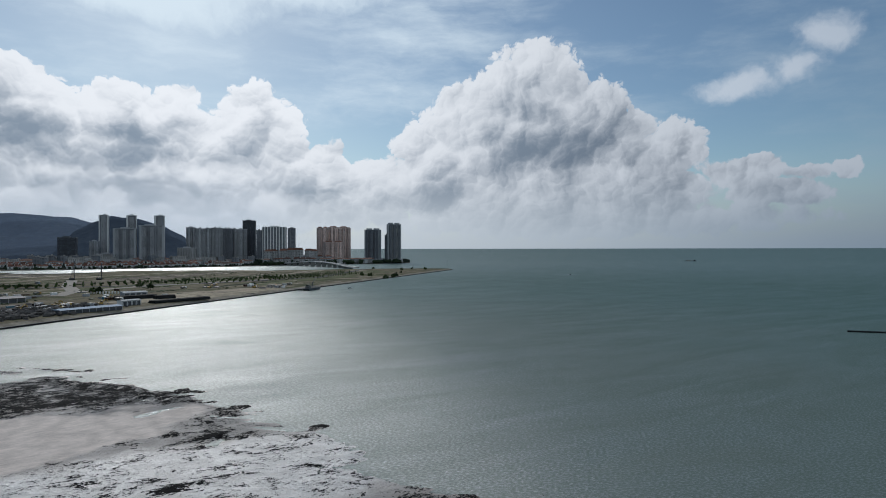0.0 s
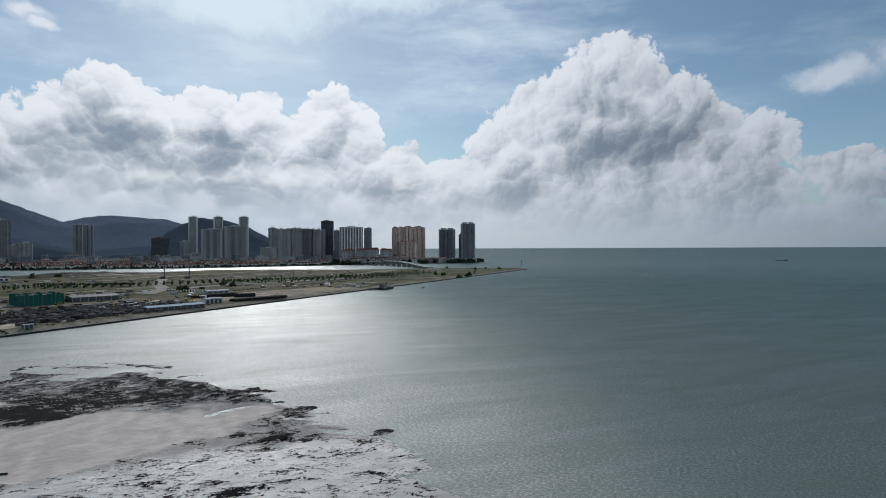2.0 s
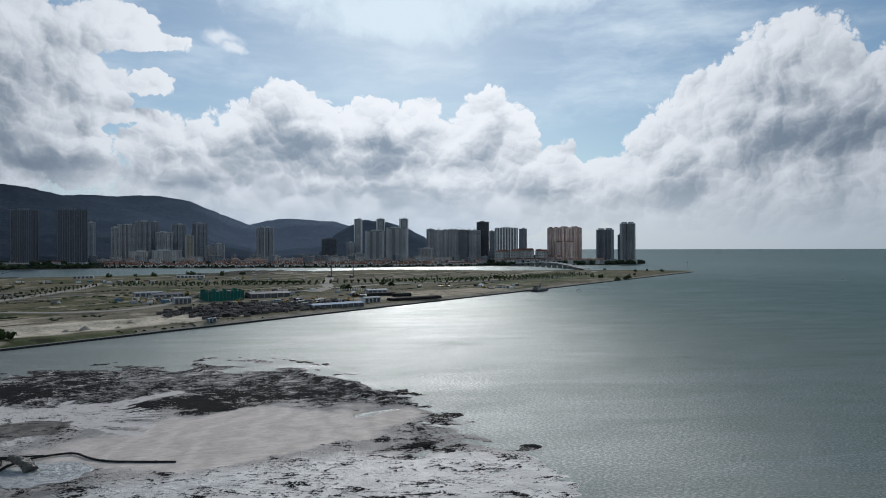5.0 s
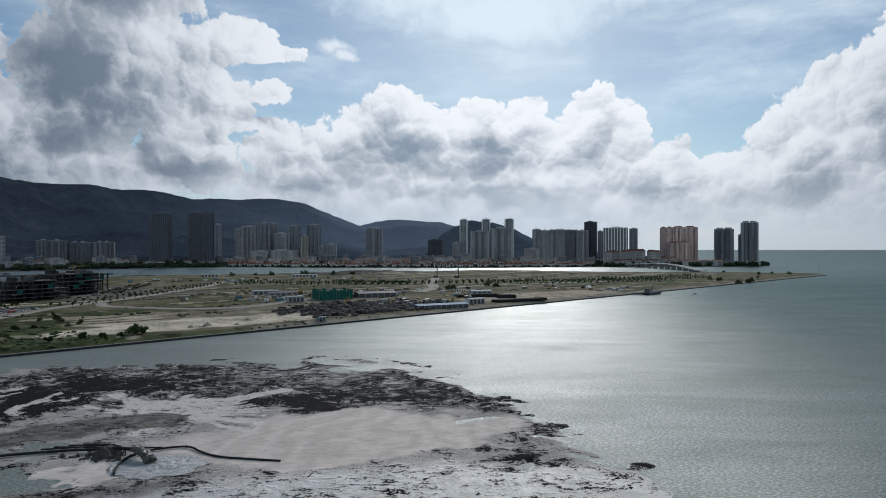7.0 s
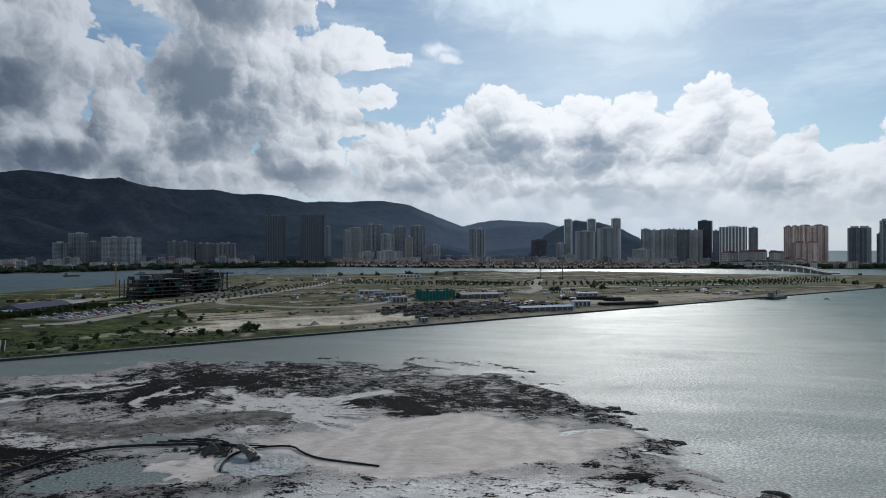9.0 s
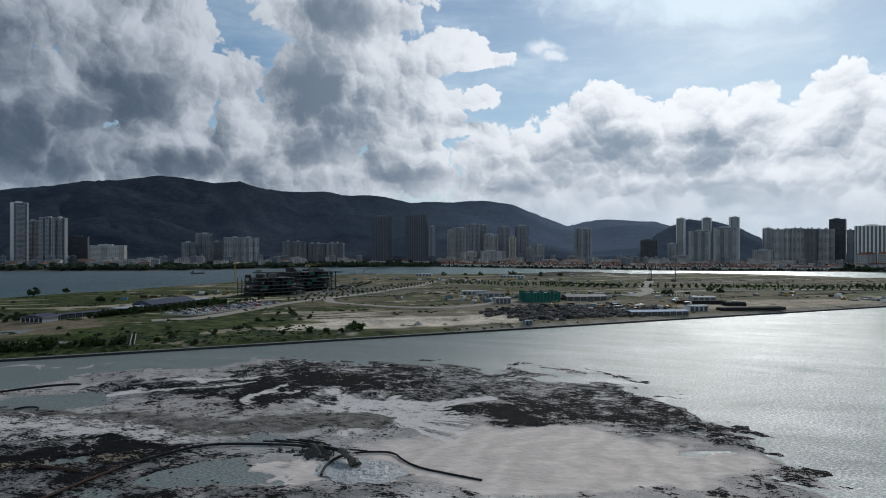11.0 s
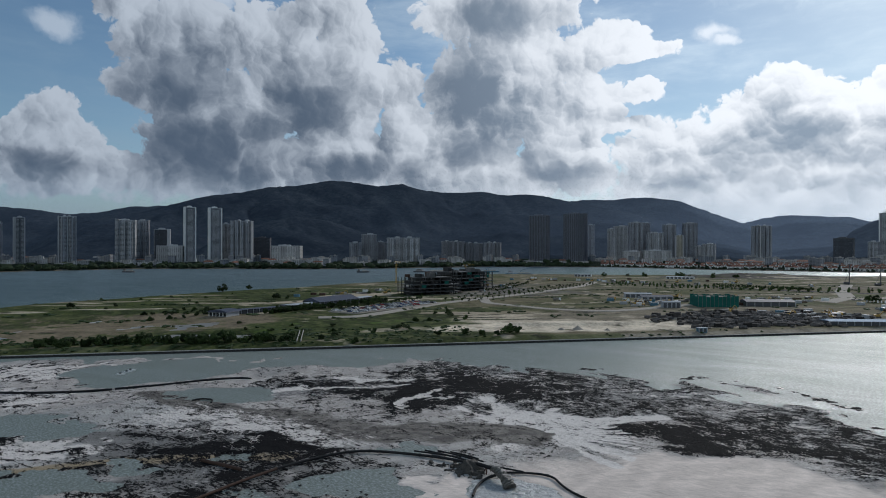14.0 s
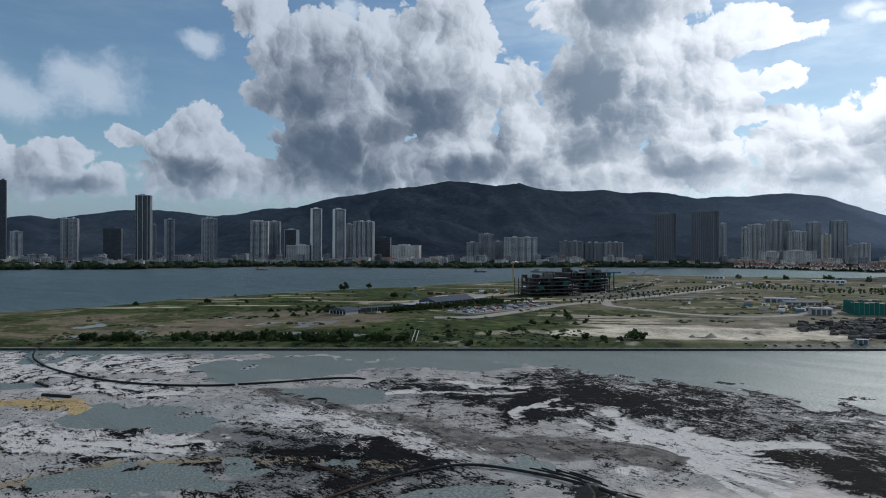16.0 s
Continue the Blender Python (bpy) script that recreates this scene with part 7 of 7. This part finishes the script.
# ---------------------------------------------------------------- bridge and vessels
def bridge():
    ob = thing("bridge", pose(0, 0, 0), "pale arched concrete road bridge over the channel", "bridge", kind="structure")
    line = []
    for i in range(41):
        f = i / 40
        line.append((535 + 42 * f + 18 * math.sin(math.pi * f), 1905 - 505 * f, 4.5 + 9.5 * math.sin(math.pi * min(1, f * 1.05)) ** 1.2))
    bm = bmesh.new()
    rows = []
    for x, y, z in line:
        rows.append([bm.verts.new((x + a, y, z + b)) for a, b in ((-8, 0), (8, 0), (8, -1.6), (-8, -1.6))])
    for a, b in zip(rows, rows[1:]):
        for k in range(4):
            bm.faces.new((a[k], b[k], b[(k + 1) % 4], a[(k + 1) % 4]))
    part("deck", bm, CONCRETE, ob)
    for s in (-7.8, 7.8):
        bm = bmesh.new()
        tube(bm, [(x + s, y, z + 0.7) for x, y, z in line], 0.5, 4)
        part("parapet", bm, WHITE_PAINT, ob)
    for i in range(4, 38, 3):
        x, y, z = line[i]
        bm = bmesh.new()
        box(bm, x, y, z / 2 - 1.6, 12, 2.2, z + 1.6)
        part("pier", bm, CONCRETE, ob)


bridge()


def barge(x, y, length, turn, label, hull, crane=True, deck=True):
    ob = thing("barge", pose(x, y, 0, 0, 0, turn), label, "barge", "barges in the channel")
    w = length * 0.26
    bm = bmesh.new()
    vs = box(bm, 0, 0, 1.0, length, w, 3.6)
    for k in vs:
        if k.co.z < 0:
            k.co.x *= 0.88
    part("hull", bm, hull, ob)
    if deck:
        bm = bmesh.new()
        box(bm, -length * 0.33, 0, 4.0, length * 0.18, w * 0.7, 2.6)
        box(bm, -length * 0.33, 0, 6.1, length * 0.12, w * 0.5, 1.6)
        house = part("deckhouse", bm, GREY_PAINT if hull is BLUE_STEEL else STEEL, ob)
        bm = bmesh.new()
        box(bm, -length * 0.33, 0, 6.2, length * 0.124, w * 0.52, 0.8)
        part("window", bm, GLASS, house, "band of dark wheelhouse windows")
        bm = bmesh.new()
        box(bm, length * 0.15, 0, 3.6, length * 0.5, w * 0.6, 1.8, top=0.7)
        part("cargo", bm, DUST_ROAD, ob)
    if crane:
        bm = bmesh.new()
        tube(bm, [(0, 0, 2.5), (length * 0.05, 0, 9), (length * 0.36, 0, 14)], [0.8, 0.6, 0.3], 6)
        part("crane_boom", bm, hull, ob)
    return ob


barge(-703, 1262, 60, 50, "blue-green dredging barge with deck crane", BLUE_STEEL)
barge(-578, 1180, 58, 25, "blue cargo barge moored in the channel", BLUE_STEEL)
barge(-912, 1082, 28, 50, "small dark work barge in the bay", DARK_PAINT, crane=False)
barge(-800, 1185, 82, 22, "long dark flat barge near the island", DARK_PAINT, crane=False)
barge(-1330, 790, 26, 30, "small dark work barge off the far shore", DARK_PAINT, crane=False)
barge(2011, 1575, 44, 120, "distant dark cargo vessel on the open sea", DARK_PAINT, crane=False)
barge(236, 705, 30, 45, "dark dredger moored at the sea wall", DARK_PAINT)


def landing():
    ob = thing("jetty", pose(226, 706, 0, 0, 0, 45), "dark timber jetty at the sea wall", "jetty")
    bm = bmesh.new()
    box(bm, 0, 0, 2.6, 34, 7, 0.6)
    part("deck", bm, CONCRETE_DARK, ob)
    for i in range(8):
        for b in (-3, 3):
            bm = bmesh.new()
            tube(bm, [(-15 + i * 4.3, b, -2), (-15 + i * 4.3, b, 2.6)], 0.3, 6)
            part("pile", bm, CONCRETE_DARK, ob)
    dome = thing("tent", pose(206, 736, ground_z(206, 736)), "white domed canopy tent on the sand", "tent")
    bm = bmesh.new()
    bmesh.ops.create_uvsphere(bm, u_segments=16, v_segments=8, radius=2.6)
    for k in bm.verts:
        k.co.z = max(k.co.z, -0.4) * 0.8
    part("canopy", bm, ROOF_WHITE, dome)


landing()


def motor_boat(x, y, turn, label, wake=0.0, size=1.0):
    ob = thing("motor_boat", pose(x, y, 0, 0, 0, turn) @ Matrix.Scale(size, 4), label, "boat", "small boats")
    bm = bmesh.new()
    vs = box(bm, 0, 0, 0.3, 6.5, 2.1, 1.1, top=1.12)
    for k in vs:
        if k.co.x > 0:
            k.co.y *= 0.25
    part("hull", bm, WHITE_PAINT, ob)
    bm = bmesh.new()
    box(bm, -0.6, 0, 1.3, 2.0, 1.5, 1.0, top=0.8)
    part("cabin", bm, GLASS, ob)
    bm = bmesh.new()
    box(bm, -3.3, 0, 0.7, 0.5, 0.6, 1.0)
    part("engine", bm, DARK_PAINT, ob)
    if wake:
        bm = bmesh.new()
        for s in (-1, 1):
            a = [bm.verts.new(k) for k in ((-3, 0.2 * s, 0.12), (-3, 0.9 * s, 0.12), (-wake, 2.6 * s, 0.05), (-wake, 0.9 * s, 0.05))]
            bm.faces.new(a)
        part("wake", bm, WHITE_PAINT, ob, "white foam wake")


motor_boat(790, 872, -40, "white motor boat running with a foam wake", 34)
motor_boat(285, 705, 20, "small dark boat lying off the sea wall")
for bx, by in ((-254, 164), (-256, 168), (-258.5, 171)):
    motor_boat(bx, by, 50, "small white boat aground in the shallow pool", 0.0, 0.5)


def channel_mark():
    ob = thing("channel_mark", pose(926, 1559, -1), "slender channel marker post in the sea", "marker")
    bm = bmesh.new()
    tube(bm, [(0, 0, -1), (0, 0, 15)], [0.5, 0.25], 6)
    part("post", bm, DARK_PAINT, ob)
    bm = bmesh.new()
    bmesh.ops.create_cone(bm, cap_ends=True, segments=8, radius1=1.6, radius2=0.3, depth=3, matrix=pose(0, 0, 15.5))
    part("topmark", bm, DARK_PAINT, ob)


channel_mark()


# ---------------------------------------------------------------- dredge pipes on the flat
def smooth_line(pts, rounds=3):
    pts = [Vector(k) for k in pts]
    for _ in range(rounds):
        out = [pts[0]]
        for a, b in zip(pts, pts[1:]):
            out += [a * 0.75 + b * 0.25, a * 0.25 + b * 0.75]
        pts = out + [pts[-1]]
    return pts


def pipeline(name, pts, radius, mat, label, joint=12.0, flange=1.25):
    ob = thing(name, pose(0, 0, 0), label, "pipe")
    line = smooth_line(pts)
    bm = bmesh.new()
    tube(bm, line, radius, 10)
    part("pipe", bm, mat, ob)
    run = 0.0
    for a, b in zip(line, line[1:]):
        run += (b - a).length
        if run > joint:
            run = 0.0
            d = (b - a).normalized()
            bm = bmesh.new()
            tube(bm, [a - d * 0.18, a + d * 0.18], radius * flange, 10)
            part("flange", bm, mat, ob)
    return ob


pipeline("discharge_pipe", [(-112, 70, 0.7), (-114, 95, 0.75), (-114.5, 112, 0.9), (-114, 122, 0.9)], 0.33, RUST, "rusty steel dredge pipe lying on the mud")
pipeline("discharge_pipe", [(-114, 121.5, 0.95), (-112, 132, 0.9), (-108, 142, 0.8), (-98, 147, 0.6), (-86, 150, 0.6), (-79, 149, 1.1)], 0.33, BLACK_PIPE, "black dredge pipe curving over the mudflat")
pipeline("discharge_pipe", [(-386, 126, 4.2), (-372, 118, 3.2), (-352, 108, 0.9), (-322, 106, 0.5), (-298, 108, 0.5), (-274, 113, 0.5), (-253, 122, 0.5), (-236, 135, 0.5), (-228, 146, 0.5)],
         0.42, BLACK_PIPE, "long black dredge pipe crossing from the sea wall")
pipeline("discharge_pipe", [(-228, 147, 0.45), (-220, 161, 0.4), (-213, 178, 0.45), (-206, 186, 0.4), (-202, 187, 0.3)], 0.45, BLACK_PIPE, "black hose trailing into a shallow pool")
pipeline("hose", [(-71, 148, 0.5), (-67, 151.5, 0.45), (-60, 154, 0.45), (-55.5, 149, 0.45), (-50, 145.5, 0.4), (-42, 144, 0.4), (-34, 143, 0.3)], 0.26, BLACK_PIPE, "thin black hose looping round the outfall pool")
pipeline("hose", [(-69, 134, 0.3), (-71, 139, 0.4), (-71.5, 144, 0.5), (-70, 147, 0.7)], 0.3, BLACK_PIPE, "curved black boom beside the outfall pool")
pipeline("floating_pipe", [(384, 174, 0.35), (396, 160, 0.35), (420, 136, 0.35), (455, 110, 0.35)], 0.55, BLACK_PIPE, "dark floating pipe in open water")
pipeline("log", [(-260, 91, 0.5), (-255, 94, 0.55), (-250, 97, 0.5)], 0.55, BLACK_PIPE, "short black pipe length on white sand", 99)
pipeline("log", [(-285, 95, 0.5), (-279, 95.5, 0.5), (-274, 96, 0.5)], 0.5, BLACK_PIPE, "dark log lying on the sand", 99)
pipeline("log", [(-134, 116, 0.6), (-128, 116.5, 0.7), (-121, 117, 0.6)], 0.42, RUST, "rusty pipe length half sunk in mud", 99)
pipeline("hose", [(-190, 152.5, 0.3), (-189.5, 155.5, 0.4), (-185, 157, 0.4), (-182, 154, 0.3)], 0.28, BLACK_PIPE, "black hose bent round a small green pool")


def outfall():
    rng = random.Random(2)
    wet_rock = plain("muddy rock", (0.026, 0.024, 0.022), (0.085, 0.078, 0.068), 0.9, 0.8)
    bm = bmesh.new()
    bmesh.ops.create_cone(bm, cap_ends=True, segments=20, radius1=4.4, radius2=0.7, depth=2.6, matrix=pose(-78, 147.4, 0.9))
    bmesh.ops.subdivide_edges(bm, edges=bm.edges[:], cuts=3, use_grid_fill=True)
    for k in bm.verts:
        k.co += Vector(noise.noise_vector(k.co * 0.55)) * 0.9 + Vector(noise.noise_vector(k.co * 1.7)) * 0.35
    mound = part("mud_mound", bm, wet_rock)
    tagged(mound, "steep mound of dark mud holding the pipe end", "mound")
    spots = [(-78 + rng.gauss(0, 3.4), 146.5 + rng.gauss(0, 2.4), -0.3, rng.uniform(0.3, 0.7), rng.uniform(0.5, 1.1)) for _ in range(40)]
    ob = lumps("rocks", spots, wet_rock, 17, 0.5)
    tagged(ob, "lumps of muddy rock round the mound", "rocks", kind="stuff")
    # old poles and pipe lengths heaped on the mud beside the line
    for ax, ay, bx, by in ((-94, 152.5, -80, 151), (-91, 154, -77, 152.5), (-96, 150.5, -83, 152), (-76, 151, -66, 151.5), (-88, 155, -79, 153.5)):
        pipeline("pole", [(ax, ay, 0.45), ((ax + bx) / 2, (ay + by) / 2 + 0.3, 0.6), (bx, by, 0.75)], 0.2, BLACK_PIPE, "dark pole lying on the mud by the outfall", 99)
    ob = thing("outfall", pose(0, 0, 0), "dredge pipe mouth pouring dark slurry into a pool", "outfall")
    bm = bmesh.new()
    tube(bm, [(-80, 149.2, 1.1), (-75, 147.8, 1.7), (-71, 146.3, 2.0)], 0.42, 10)
    part("spout", bm, BLACK_PIPE, ob)
    for dx in (-0.9, 0.9):
        bm = bmesh.new()
        tube(bm, [(-74 + dx, 147.8 - dx, -0.3), (-73, 147.1, 1.8)], 0.16, 6)
        part("trestle", bm, RUST, ob)
    slurry, nt, s = material("dark slurry")
    nt.links.new(stops(nt, grain(nt, 1.4, 6.0, 0.7), [(0.35, (0.05, 0.046, 0.038)), (0.65, (0.13, 0.12, 0.10))]), s.inputs["Base Color"])
    s.inputs["Roughness"].default_value = 0.35
    relief(nt, s, grain(nt, 2.2, 6.0, 0.7), 1.0, 0.4)
    bm = bmesh.new()
    line = smooth_line([(-71.3, 146.4, 2.0), (-68.8, 145.2, 2.1), (-66.5, 143.8, 1.4), (-64.6, 142.4, 0.0)])
    tube(bm, line, [0.5 + 1.0 * i / len(line) + 0.12 * math.sin(i * 1.7) for i in range(len(line))], 12)
    bmesh.ops.subdivide_edges(bm, edges=bm.edges[:], cuts=1, use_grid_fill=True)
    for k in bm.verts:
        k.co += Vector(noise.noise_vector(k.co * 1.1)) * 0.35 + Vector(noise.noise_vector(k.co * 3.0)) * 0.16
    part("slurry_jet", bm, slurry, ob, "dark grey slurry jet", smooth=True)
    # churned water of the pool
    foam, nt, s = material("churned pool foam")
    nt.links.new(stops(nt, grain(nt, 0.9, 7.0, 0.75), [(0.35, (0.16, 0.17, 0.17)), (0.6, (0.42, 0.43, 0.43))]), s.inputs["Base Color"])
    s.inputs["Roughness"].default_value = 0.3
    relief(nt, s, grain(nt, 1.3, 6.0, 0.7), 1.0, 0.5)
    A, B = np.meshgrid(np.linspace(0, 1, 24), np.linspace(0, 2 * math.pi, 97), indexing="ij")
    rag = 1 + 0.07 * np.sin(B * 7) + 0.05 * np.sin(B * 13 + 1)
    X, Y = -62 + 10.8 * A * rag * np.cos(B), 140 + 8.0 * A * rag * np.sin(B)
    Z = 0.12 + 0.10 * np.sin(A * 26 + 2 * np.sin(B * 5)) * (1 - A) + 0.14 * fbm(X, Y, 2.5, 4)
    sheet = grid_mesh("pool_foam", X, Y, Z, foam)
    sheet.parent = ob
    sheet["label"] = "pale churned foam"


outfall()


def flat_clods():
    """Clods of black mud and small stones strewn on the flat."""
    rng = random.Random(44)
    spots = []
    zones = ((-118, 112, 24, 12, 300), (-138, 128, 12, 5, 260))
    for cx, cy, sx, sy, n in zones:
        for _ in range(n):
            x, y = rng.gauss(cx, sx), rng.gauss(cy, sy)
            s = abs(rng.gauss(0, 0.12)) + 0.06
            spots.append((x, y, 0.12, s * 1.5, s * rng.uniform(0.8, 1.3)))
    ob = lumps("mud_clods", spots, plain("black mud", (0.012, 0.012, 0.013), (0.045, 0.042, 0.04), 0.8, 0.7), 19, 0.5)
    tagged(ob, "clods of wet black mud strewn over the flat", "mud clods", kind="stuff")


flat_clods()
